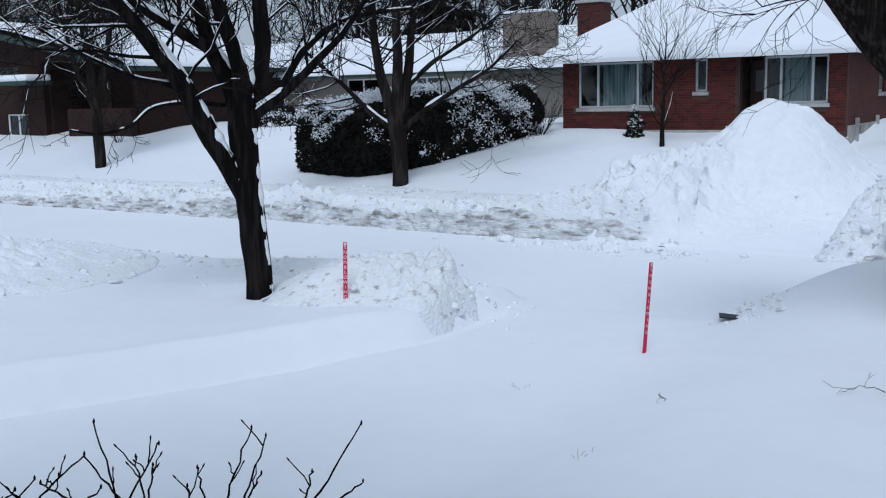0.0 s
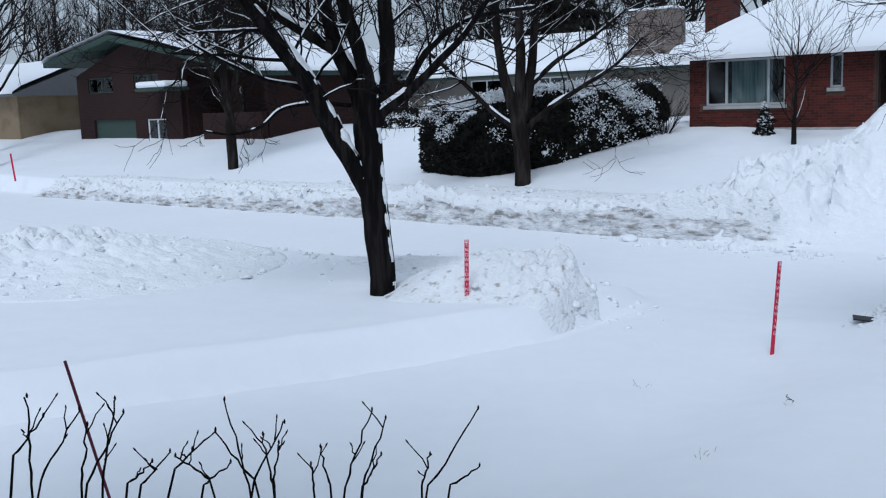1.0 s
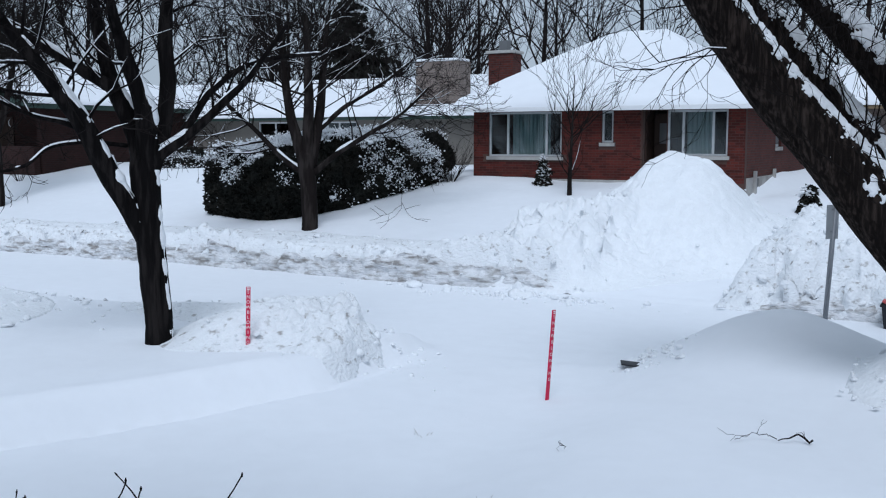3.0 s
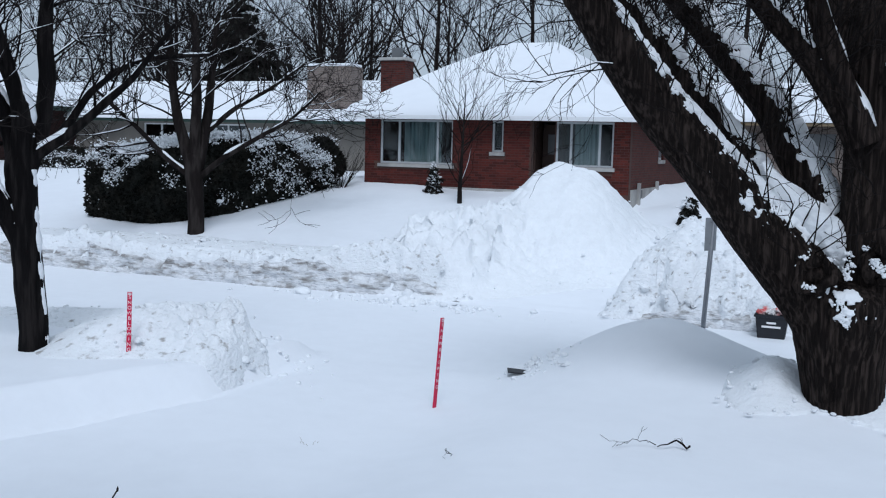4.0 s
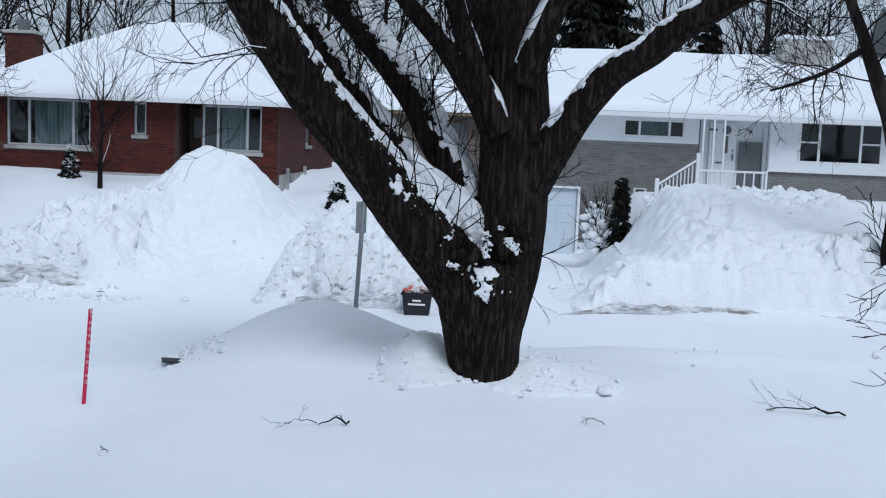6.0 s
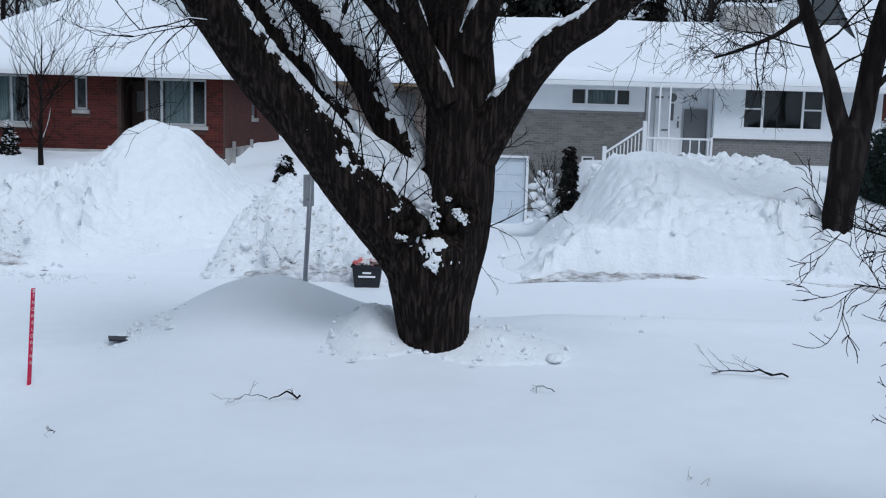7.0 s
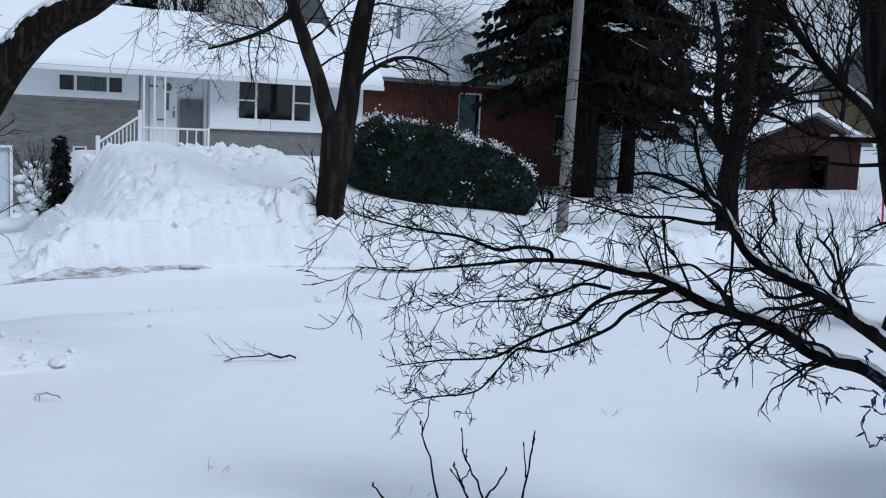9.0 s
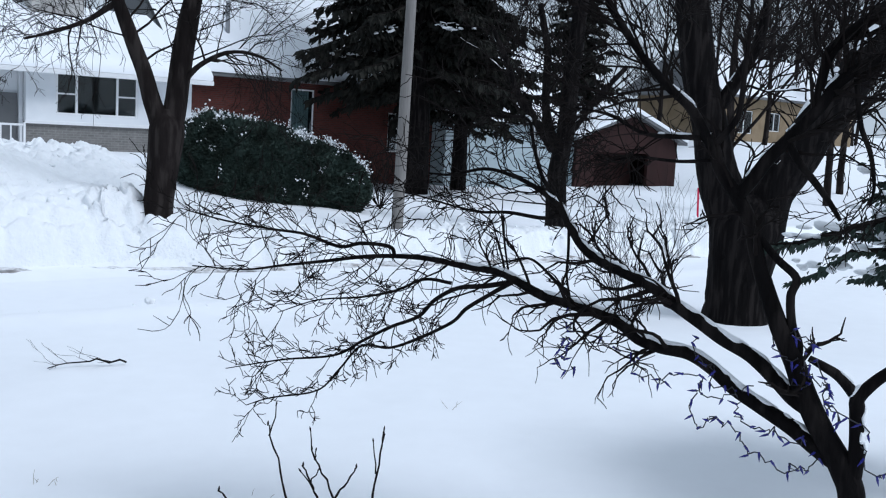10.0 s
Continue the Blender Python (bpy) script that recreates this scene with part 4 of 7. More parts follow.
# dark brick house with a low gable
lh = thing("gabled_brick_house", (-43, 27, 2), "dark red brick house with a low snowy gable and green trim", "house")
LY = 27.0
part("front_wall", wall_with_holes(-48.4, -39.3, 1.5, 5.0, [(-47.0, -43.2, 1.7, 2.75), (-42.2, -40.6, 1.7, 2.75), (-47.3, -45.0, 4.1, 4.85), (-43.1, -41.0, 4.1, 4.85)], LY, LY + 0.25), DARK_BRICK, lh)
part("gable_wall", prism([(-48.4, 5.0), (-39.3, 5.0), (-36.5, 5.05), (-43.6, 6.4)], LY, LY + 0.25), DARK_BRICK, lh)
part("side_wall", box(-48.4, -48.15, LY + 0.25, 38, 1.5, 5.2), DARK_BRICK, lh)
part("entry_wall", box(-39.3, -33.6, LY + 2.4, LY + 2.6, 1.5, 5.0), DARK_BRICK, lh, "brick wall set back in the shade of the porch")
part("low_wall", box(-37.6, -33.4, LY - 0.1, LY + 0.2, 1.5, 2.95, 0.02), DARK_BRICK, lh)
part("side_wall", box(-33.6, -33.35, LY + 0.25, 38, 1.5, 4.5), DARK_BRICK, lh)
part("porch_side", box(-39.3, -39.1, LY + 0.25, LY + 2.4, 1.5, 5.0), DARK_BRICK, lh)
part("back_wall", box(-48.4, -33.4, 38, 38.2, 1.5, 5), DARK_BRICK, lh)
part("partition", box(-48, -39.4, LY + 2.5, LY + 2.6, 1.5, 5), ROOM_SHADE, lh)
gdl = part("garage_door", box(-47.0, -43.2, LY + 0.12, LY + 0.18, 1.6, 2.75, 0.01), GREEN_TRIM, lh, "dark green garage door")
window(lh, -42.2, -40.6, 1.7, 2.75, LY + 0.06, (-41.4,), curtain=(-41.4, -40.6))
window(lh, -47.3, -45.0, 4.1, 4.85, LY + 0.06, (-46.1,), GREEN_TRIM)
window(lh, -43.1, -41.0, 4.1, 4.85, LY + 0.06, (-42.0,), GREEN_TRIM, curtain=(-42.0, -41.0))
part("front_door", box(-38.6, -37.7, LY + 2.33, LY + 2.395, 2.1, 4.2, 0.01), DARK_WOOD, lh)
can = part("canopy", box(-41.0, -38.6, LY - 1.3, LY - 0.003, 4.02, 4.16, 0.02), GREEN_TRIM, lh, "green entry canopy with a cap of snow")
part("snow_cover", box(-40.98, -38.62, LY - 1.28, LY - 0.02, 4.164, 4.46, 0.12), SNOW, can)
lroof = part("roof", prism([(-50.0, 5.52), (-43.6, 6.52), (-32.6, 4.42), (-32.6, 4.62), (-43.6, 6.80), (-50.0, 5.76)][::-1], LY - 0.9, 38.5), GREEN_TRIM, lh)
lp = [(-50.05, LY - 0.95, 5.76), (-50.05, 38.6, 5.76), (-43.6, 38.6, 6.82), (-43.6, LY - 0.95, 6.82), (-32.55, LY - 0.95, 4.62), (-32.55, 38.6, 4.62)]
link_mesh("snow_cover", snow_slab(lp, [(0, 1, 2, 3), (5, 4, 3, 2)], 0.22, 13, res=6), SNOW, lroof, smooth=True)

# long taupe bungalow behind the hedge
tb = thing("stucco_bungalow", (-32, 36, 2), "long taupe stucco bungalow with a snow-covered roof", "house")
part("front_wall", wall_with_holes(-45.5, -17, 1.6, 4.15, [(-35.5, -33.6, 3.0, 4.0), (-29.5, -27.6, 3.0, 4.0), (-26, -24.1, 3.0, 4.0)], 36.0, 36.25), STUCCO, tb)
part("side_wall", box(-45.5, -45.25, 36.25, 45, 1.6, 4.15), STUCCO, tb)
part("side_wall", box(-17.25, -17, 36.25, 45, 1.6, 4.15), STUCCO, tb)
part("back_wall", box(-45.5, -17, 45, 45.25, 1.6, 4.15), STUCCO, tb)
part("partition", box(-45.2, -17.3, 38.5, 38.6, 1.6, 4.15), ROOM_SHADE, tb)
for xw in (-35.5, -29.5, -26):
    window(tb, xw, xw + 1.9, 3.0, 4.0, 36.06, (xw + 0.95,))
troof = part("roof", prism([(35.3, 4.16), (40.5, 5.85), (46, 4.16), (46, 4.05), (40.5, 5.7), (35.3, 4.05)], -46.2, -16.4, "x"), GREEN_TRIM, tb)
part("gable", prism([(36, 4.152), (40.5, 5.66), (45.2, 4.152)], -17.2, -17.0, "x"), STUCCO, troof)
tp = [(-46.2, 35.25, 4.18), (-16.4, 35.25, 4.18), (-16.4, 40.5, 5.88), (-46.2, 40.5, 5.88), (-16.4, 46, 4.18), (-46.2, 46, 4.18)]
link_mesh("snow_cover", snow_slab(tp, [(0, 1, 2, 3), (4, 5, 3, 2)], 0.26, 15, res=6), SNOW, troof, smooth=True)
tc = part("chimney", box(-21.15, -19.1, 36.0, 37.0, 4.3, 6.4, 0.015), BROWN_BRICK, tb, "broad brown brick chimney")
part("snow_cover", box(-21.13, -19.12, 36.02, 36.98, 6.404, 6.52, 0.05), SNOW, tc)

# house seen between the maple's limbs
mh = thing("rear_bungalow", (-3, 45, 1.5), "brown bungalow with a snowy roof behind the drive", "house")
part("wall", box(-8, 4, 45, 52, 1.0, 4.6), BROWN_BRICK, mh)
mroof = part("roof", prism([(44.2, 4.62), (48.5, 6.3), (53, 4.62), (53, 4.5), (44.2, 4.5)], -9, 5, "x"), TAN, mh)
mp_ = [(-9, 44.15, 4.64), (5, 44.15, 4.64), (5, 48.5, 6.33), (-9, 48.5, 6.33)]
link_mesh("snow_cover", snow_slab(mp_, [(0, 1, 2, 3)], 0.26, 17, res=5), SNOW, mroof, smooth=True)
for xw in (-5.6, -2.4):
    part("window", box(xw, xw + 1.4, 44.95, 44.996, 3.0, 4.2, 0.01), GREY_PANEL, mh)

# red house behind the spruces
rh = thing("red_house", (21, 36, 1), "dark red house with a white door frame and steep snowy roof", "house")
part("front_wall", wall_with_holes(15.7, 29.5, 0.4, 4.95, [(20.30, 21.40, 2.2, 4.62), (25.15, 26.25, 2.2, 3.9)], 36, 36.25), RED_BRICK, rh)
part("side_wall", box(15.7, 15.95, 36.25, 45, 0.4, 4.95), RED_BRICK, rh)
part("side_wall", box(29.25, 29.5, 36.25, 45, 0.4, 4.95), RED_BRICK, rh)
part("partition", box(16, 29.2, 38, 38.1, 0.4, 4.7), ROOM_SHADE, rh)
part("back_wall", box(15.7, 29.5, 45, 45.2, 0.4, 4.95), RED_BRICK, rh)
window(rh, 20.30, 21.40, 2.2, 4.62, 36.05, curtain=(20.35, 21.35))
window(rh, 25.15, 26.25, 2.2, 3.9, 36.05, (25.7,))
part("corner_board", box(15.62, 15.78, 35.92, 35.996, 0.6, 4.9, 0.006), WHITE_PAINT, rh)
hroof = part("roof", prism([(35.4, 4.98), (40.5, 9.1), (46, 4.98), (46, 4.86), (35.4, 4.86)], 15.2, 30, "x"), GREY_PANEL, rh)
hp = [(15.2, 35.35, 5.0), (30, 35.35, 5.0), (30, 40.5, 9.13), (15.2, 40.5, 9.13), (30, 46, 5.0), (15.2, 46, 5.0)]
link_mesh("snow_cover", snow_slab(hp, [(0, 1, 2, 3), (4, 5, 3, 2)], 0.22, 19, res=5), SNOW, hroof, smooth=True)
vp = bmesh.new()
bmesh.ops.create_cone(vp, cap_ends=True, segments=10, radius1=0.09, radius2=0.09, depth=1.8, matrix=Matrix.Translation((18.0, 37.2, 7.0)))
part("vent_pipe", vp, GALV, hroof)

# detached garages to the right
gr = thing("garage", (41, 36, 0.6), "rust-red board garage with a snowy gable roof", "garage")
part("front_wall", wall_with_holes(37.0, 45.0, 0.2, 3.3, [(38.4, 42.6, 0.2, 2.6)], 36, 36.2), RED_WOOD, gr)
part("garage_door", box(38.3, 42.7, 37.3, 37.36, 0.2, 2.7, 0.01), RED_WOOD, gr, "dark red door set deep in its opening")
part("gable", prism([(37.0, 3.3), (45.0, 3.3), (41.0, 4.6)], 36, 36.2), RED_WOOD, gr)
part("side_wall", box(37.0, 37.2, 36.2, 42, 0.2, 3.3), PALE_BLUE, gr, "pale blue-white side wall")
part("side_wall", box(44.8, 45.0, 36.2, 42, 0.2, 3.3), RED_WOOD, gr)
part("back_wall", box(37, 45, 42, 42.2, 0.2, 3.3), RED_WOOD, gr)
for sgn, nm in ((-1, "roof"), (1, "roof")):
    pts = [(41, 4.66), (41 + sgn * 4.4, 3.16), (41 + sgn * 4.4, 3.30), (41, 4.82)]
    rr = part(nm, prism(pts, 35.6, 42.5), GREY_PANEL, gr)
    part("snow_cover", prism([(41, 4.825), (41 + sgn * 4.42, 3.305), (41 + sgn * 4.42, 3.48), (41, 5.04)], 35.55, 42.55), SNOW, rr)
sh = thing("garage", (32, 35, 0.6), "pale blue-white garage with a pitched snowy roof, half hidden by evergreens", "garage")
part("wall", box(27.6, 35.2, 35.0, 43.5, 0.2, 3.8, 0.02), PALE_BLUE, sh)
for k in range(12):
    part("siding_board", prism([(34.975, 0.42 + 0.28 * k), (34.998, 0.42 + 0.28 * k), (34.998, 0.69 + 0.28 * k), (34.988, 0.69 + 0.28 * k)], 27.6, 35.2, "x"), PALE_BLUE, sh)
srf = part("roof", prism([(34.6, 3.81), (39.3, 6.4), (44, 3.81), (44, 3.72), (34.6, 3.72)], 27.3, 35.5, "x"), GREY_PANEL, sh)
link_mesh("snow_cover", snow_slab([(27.3, 34.55, 3.83), (35.5, 34.55, 3.83), (35.5, 39.3, 6.43), (27.3, 39.3, 6.43)], [(0, 1, 2, 3)], 0.22, 29, res=4), SNOW, srf, smooth=True)
tn = thing("tan_house", (66, 45, 1), "tan house with dark windows and a snowy roof", "house")
part("wall", wall_with_holes(61, 79, 2.0, 7.0, [(62.9, 64.9, 4.3, 6.0), (67, 68.5, 4.6, 6.0), (73, 74.5, 4.3, 6.0)], 45, 45.3), TAN, tn)
part("side_wall", box(61, 61.3, 45.3, 53, 2.0, 7.0), TAN, tn)
part("partition", box(61.4, 79, 47, 47.1, 2.0, 7.0), ROOM_SHADE, tn)
for xw, wide, low in ((62.9, 2.0, 4.3), (67, 1.5, 4.6), (73, 1.5, 4.3)):
    window(tn, xw, xw + wide, low, 6.0, 45.06, (xw + wide / 2,))
tnr = part("roof", prism([(44.3, 7.04), (49, 10.2), (54, 7.04), (54, 6.9), (44.3, 6.9)], 60, 80, "x"), GREY_PANEL, tn)
link_mesh("snow_cover", snow_slab([(60, 44.25, 7.06), (80, 44.25, 7.06), (80, 49, 10.25), (60, 49, 10.25)], [(0, 1, 2, 3)], 0.25, 23, res=4), SNOW, tnr, smooth=True)
th = thing("tan_bungalow", (-64, 27, 1.4), "low tan bungalow under roof snow beyond the brick house", "house")
part("wall", box(-74, -55, 27, 36, 1.0, 4.3), TAN, th)
thr = part("roof", prism([(26.3, 4.32), (31.5, 6.2), (37, 4.32), (37, 4.2), (26.3, 4.2)], -75, -54, "x"), GREY_PANEL, th)
link_mesh("snow_cover", snow_slab([(-75, 26.25, 4.34), (-54, 26.25, 4.34), (-54, 31.5, 6.23), (-75, 31.5, 6.23)], [(0, 1, 2, 3)], 0.25, 25, res=4), SNOW, thr, smooth=True)

bh = thing("white_house", (52, 56, 1), "pale house with a large snowy gable roof among trees", "house")
part("wall", box(42, 60, 55, 63, 0.5, 5.6), STUCCO, bh)
bhr = part("roof", prism([(54.2, 5.64), (59, 9.6), (64, 5.64), (64, 5.5), (54.2, 5.5)], 41, 61, "x"), GREY_PANEL, bh)
link_mesh("snow_cover", snow_slab([(41, 54.15, 5.66), (61, 54.15, 5.66), (61, 59, 9.63), (41, 59, 9.63)], [(0, 1, 2, 3)], 0.25, 27, res=4), SNOW, bhr, smooth=True)
for xw in (45, 50, 55):
    part("window", box(xw, xw + 1.4, 54.95, 54.996, 3.2, 4.6, 0.01), GREY_PANEL, bh)

# ---- trees: main limbs as (x, y, z, radius) ----
MAPLE = []
MAPLE.append([(0.13, 11.70, 0.05, 0.497), (0.10, 11.70, 0.29, 0.407), (0.06, 11.70, 0.63, 0.421), (0.03, 11.70, 0.97, 0.472), (0.01, 11.70, 1.27, 0.543), (0.00, 11.70, 1.61, 0.598), (0.00, 11.70, 1.84, 0.468)])
MAPLE.append([(-0.09, 11.70, 0.96, 0.284), (-0.20, 11.60, 1.44, 0.362), (-0.50, 11.49, 1.94, 0.374), (-0.89, 11.36, 2.42, 0.344), (-1.40, 11.21, 3.05, 0.311), (-1.91, 11.03, 3.66, 0.285), (-2.33, 10.84, 4.25, 0.265), (-2.68, 10.65, 4.77, 0.235), (-3.01, 10.46, 5.31, 0.199), (-3.27, 10.27, 5.90, 0.153)])
MAPLE.append([(0.17, 11.70, 0.98, 0.311), (0.24, 11.74, 1.52, 0.391), (0.29, 11.77, 2.05, 0.417), (0.32, 11.81, 2.78, 0.423), (0.31, 11.85, 3.44, 0.418), (0.25, 11.89, 4.10, 0.406), (0.24, 11.92, 4.68, 0.355), (0.37, 11.96, 5.33, 0.304), (0.49, 11.99, 6.04, 0.238)])
MAPLE.append([(-0.08, 11.90, 2.09, 0.204), (-0.34, 12.01, 2.68, 0.225), (-0.60, 12.11, 3.21, 0.221), (-0.93, 12.20, 3.75, 0.209), (-1.38, 12.27, 4.35, 0.197), (-1.82, 12.33, 4.83, 0.186), (-2.34, 12.35, 5.37, 0.160), (-2.85, 12.36, 5.84, 0.118)])
MAPLE.append([(0.26, 11.70, 2.98, 0.199), (-0.03, 11.60, 3.49, 0.158), (-0.27, 11.50, 3.93, 0.144), (-0.57, 11.38, 4.35, 0.124), (-0.90, 11.26, 4.70, 0.117), (-1.22, 11.13, 5.10, 0.097)])
MAPLE.append([(0.49, 11.69, 2.79, 0.266), (0.72, 11.58, 3.22, 0.237), (0.97, 11.47, 3.64, 0.196), (1.30, 11.34, 4.02, 0.182), (1.69, 11.19, 4.29, 0.174), (2.00, 11.04, 4.55, 0.167), (2.35, 10.87, 4.77, 0.153), (2.73, 10.69, 5.02, 0.127), (3.17, 10.46, 5.37, 0.088)])
MAPLE.append([(0.23, 11.80, 3.44, 0.268), (0.01, 11.97, 4.16, 0.259), (-0.14, 12.15, 4.77, 0.237), (-0.30, 12.32, 5.39, 0.185), (-0.50, 12.49, 6.09, 0.131)])
MAPLE.append([(-0.55, 11.98, 2.26, 0.137), (-0.81, 12.03, 2.73, 0.165), (-1.16, 12.05, 3.18, 0.172), (-1.53, 12.07, 3.59, 0.180), (-1.90, 12.07, 4.05, 0.174), (-2.26, 12.06, 4.52, 0.161), (-2.62, 12.05, 4.98, 0.142), (-2.97, 12.02, 5.44, 0.107)])
MAPLE.append([(0.11, 11.50, 3.36, 0.157), (-0.07, 11.44, 3.80, 0.130), (-0.22, 11.38, 4.17, 0.123), (-0.36, 11.31, 4.53, 0.117), (-0.50, 11.25, 4.95, 0.104), (-0.64, 11.18, 5.36, 0.078)])
MAPLE.append([(0.33, 11.60, 3.95, 0.198), (0.55, 11.49, 4.51, 0.158), (0.76, 11.38, 4.99, 0.131), (1.02, 11.26, 5.57, 0.092)])

YARD = []
YARD.append([(-10.17, 10.26, 0.26, 0.201), (-10.18, 10.26, 0.68, 0.192), (-10.21, 10.22, 1.36, 0.199), (-10.24, 10.19, 2.18, 0.189), (-10.27, 10.17, 2.80, 0.197)])
YARD.append([(-10.26, 10.18, 1.77, 0.132), (-10.39, 9.94, 2.32, 0.147), (-10.53, 9.67, 2.90, 0.146), (-10.64, 9.44, 3.42, 0.129), (-10.80, 9.14, 3.90, 0.113), (-10.92, 8.88, 4.28, 0.096), (-11.00, 8.66, 4.58, 0.080), (-11.13, 8.37, 5.01, 0.064), (-11.28, 8.03, 5.44, 0.048)])
YARD.append([(-10.26, 10.17, 2.67, 0.164), (-10.43, 10.14, 3.40, 0.141), (-10.66, 10.05, 3.90, 0.117), (-10.82, 10.02, 4.38, 0.101), (-10.96, 10.02, 4.95, 0.085), (-11.06, 10.06, 5.60, 0.060)])
YARD.append([(-10.25, 10.19, 2.67, 0.164), (-10.19, 10.16, 3.40, 0.147), (-10.21, 10.05, 3.87, 0.122), (-10.28, 9.90, 4.34, 0.098), (-10.33, 9.76, 4.87, 0.073), (-10.34, 9.66, 5.47, 0.049)])
YARD.append([(-10.22, 10.21, 2.71, 0.131), (-10.11, 10.38, 3.27, 0.107), (-10.07, 10.47, 3.95, 0.116), (-10.11, 10.49, 4.58, 0.108), (-10.11, 10.55, 5.13, 0.084), (-10.08, 10.63, 5.75, 0.059)])
YARD.append([(-10.16, 10.28, 2.95, 0.090), (-9.73, 10.52, 3.29, 0.065), (-9.31, 10.73, 3.71, 0.057), (-8.99, 10.85, 4.00, 0.044), (-8.72, 10.91, 4.32, 0.036), (-8.40, 11.02, 4.75, 0.024)])
YARD.append([(-10.20, 10.24, 2.87, 0.074), (-9.99, 10.61, 3.26, 0.062), (-9.78, 10.96, 3.85, 0.054), (-9.50, 11.36, 4.23, 0.042), (-9.19, 11.77, 4.39, 0.034), (-8.73, 12.26, 4.47, 0.026)])
YARD.append([(-10.42, 10.02, 3.12, 0.030), (-10.59, 9.66, 3.16, 0.030), (-10.71, 9.35, 3.16, 0.027), (-10.83, 9.03, 3.09, 0.025), (-10.92, 8.74, 2.87, 0.022), (-11.06, 8.36, 2.79, 0.020), (-11.18, 8.00, 2.85, 0.012)])
YARD.append([(-10.50, 9.93, 3.87, 0.090), (-10.93, 9.65, 4.18, 0.075), (-11.36, 9.33, 4.52, 0.067), (-11.79, 8.99, 4.82, 0.055), (-12.25, 8.57, 5.07, 0.043)])
YARD.append([(-10.86, 9.53, 3.39, 0.057), (-10.93, 9.30, 3.45, 0.033), (-11.05, 9.00, 3.52, 0.028), (-11.20, 8.64, 3.69, 0.024), (-11.34, 8.29, 3.88, 0.020), (-11.50, 7.89, 4.15, 0.016)])

FARB = []
FARB.append([(-15.68, 21.24, 0.67, 0.226), (-15.68, 21.24, 1.35, 0.211), (-15.71, 21.22, 2.24, 0.225), (-15.72, 21.21, 2.75, 0.225)])
FARB.append([(-15.75, 21.19, 2.53, 0.165), (-16.09, 21.12, 3.57, 0.136), (-16.31, 21.14, 4.61, 0.106), (-16.46, 21.21, 5.64, 0.092), (-16.65, 21.25, 6.52, 0.062)])
FARB.append([(-15.71, 21.22, 2.68, 0.165), (-15.60, 21.14, 3.99, 0.134), (-15.51, 21.03, 5.26, 0.104), (-15.47, 20.90, 6.37, 0.074)])
FARB.append([(-15.63, 21.27, 2.53, 0.150), (-15.50, 21.50, 3.98, 0.121), (-15.46, 21.64, 5.14, 0.091), (-15.41, 21.80, 6.42, 0.061)])
FARB.append([(-15.61, 21.29, 2.31, 0.090), (-14.96, 21.54, 2.87, 0.075), (-14.20, 21.84, 3.35, 0.059), (-13.38, 22.15, 3.88, 0.044), (-12.69, 22.35, 4.53, 0.029)])
FARB.append([(-15.79, 21.16, 2.32, 0.090), (-16.39, 20.86, 2.85, 0.075), (-16.91, 20.59, 3.46, 0.061), (-17.44, 20.32, 4.00, 0.046), (-17.96, 20.03, 4.55, 0.031)])
FARB.append([(-15.53, 21.35, 3.40, 0.075), (-15.01, 22.04, 4.10, 0.061), (-14.42, 22.75, 4.66, 0.046), (-13.80, 23.44, 5.35, 0.031)])

FARL = []
FARL.append([(-29.29, 22.12, 0.86, 0.188), (-29.27, 22.13, 2.07, 0.188), (-29.32, 22.07, 3.28, 0.167), (-29.36, 22.03, 4.48, 0.146), (-29.42, 21.94, 5.66, 0.125), (-29.49, 21.84, 6.83, 0.084)])
FARL.append([(-29.33, 22.06, 3.08, 0.125), (-29.19, 22.52, 4.47, 0.105), (-29.14, 22.85, 5.86, 0.084), (-29.09, 23.18, 7.25, 0.064)])
FARL.append([(-29.30, 22.10, 2.88, 0.104), (-29.46, 21.60, 4.29, 0.083), (-29.50, 21.27, 5.65, 0.072), (-29.48, 21.01, 6.79, 0.052)])

FARC = []
FARC.append([(8.46, 20.76, 0.63, 0.346), (8.48, 20.75, 1.22, 0.320), (8.57, 20.72, 2.12, 0.331), (8.62, 20.69, 2.94, 0.381)])
FARC.append([(8.57, 20.72, 2.74, 0.229), (8.29, 20.75, 3.49, 0.191), (8.07, 20.77, 4.22, 0.165), (7.79, 20.81, 4.94, 0.151), (7.50, 20.84, 5.66, 0.126), (7.17, 20.88, 6.46, 0.100), (6.76, 20.95, 7.37, 0.063)])
FARC.append([(8.67, 20.67, 2.88, 0.281), (8.83, 20.69, 3.77, 0.243), (9.00, 20.71, 4.90, 0.231), (9.20, 20.71, 5.89, 0.195), (9.41, 20.70, 6.76, 0.143), (9.63, 20.69, 7.76, 0.093)])
FARC.append([(7.66, 21.06, 5.56, 0.077), (7.01, 21.07, 5.09, 0.051), (6.38, 21.06, 4.81, 0.037), (5.75, 21.04, 4.59, 0.025)])
FARC.append([(8.84, 20.60, 3.88, 0.077), (9.17, 20.35, 4.33, 0.058), (9.68, 19.99, 4.65, 0.045), (10.18, 19.63, 4.60, 0.031), (10.59, 19.31, 4.32, 0.020)])

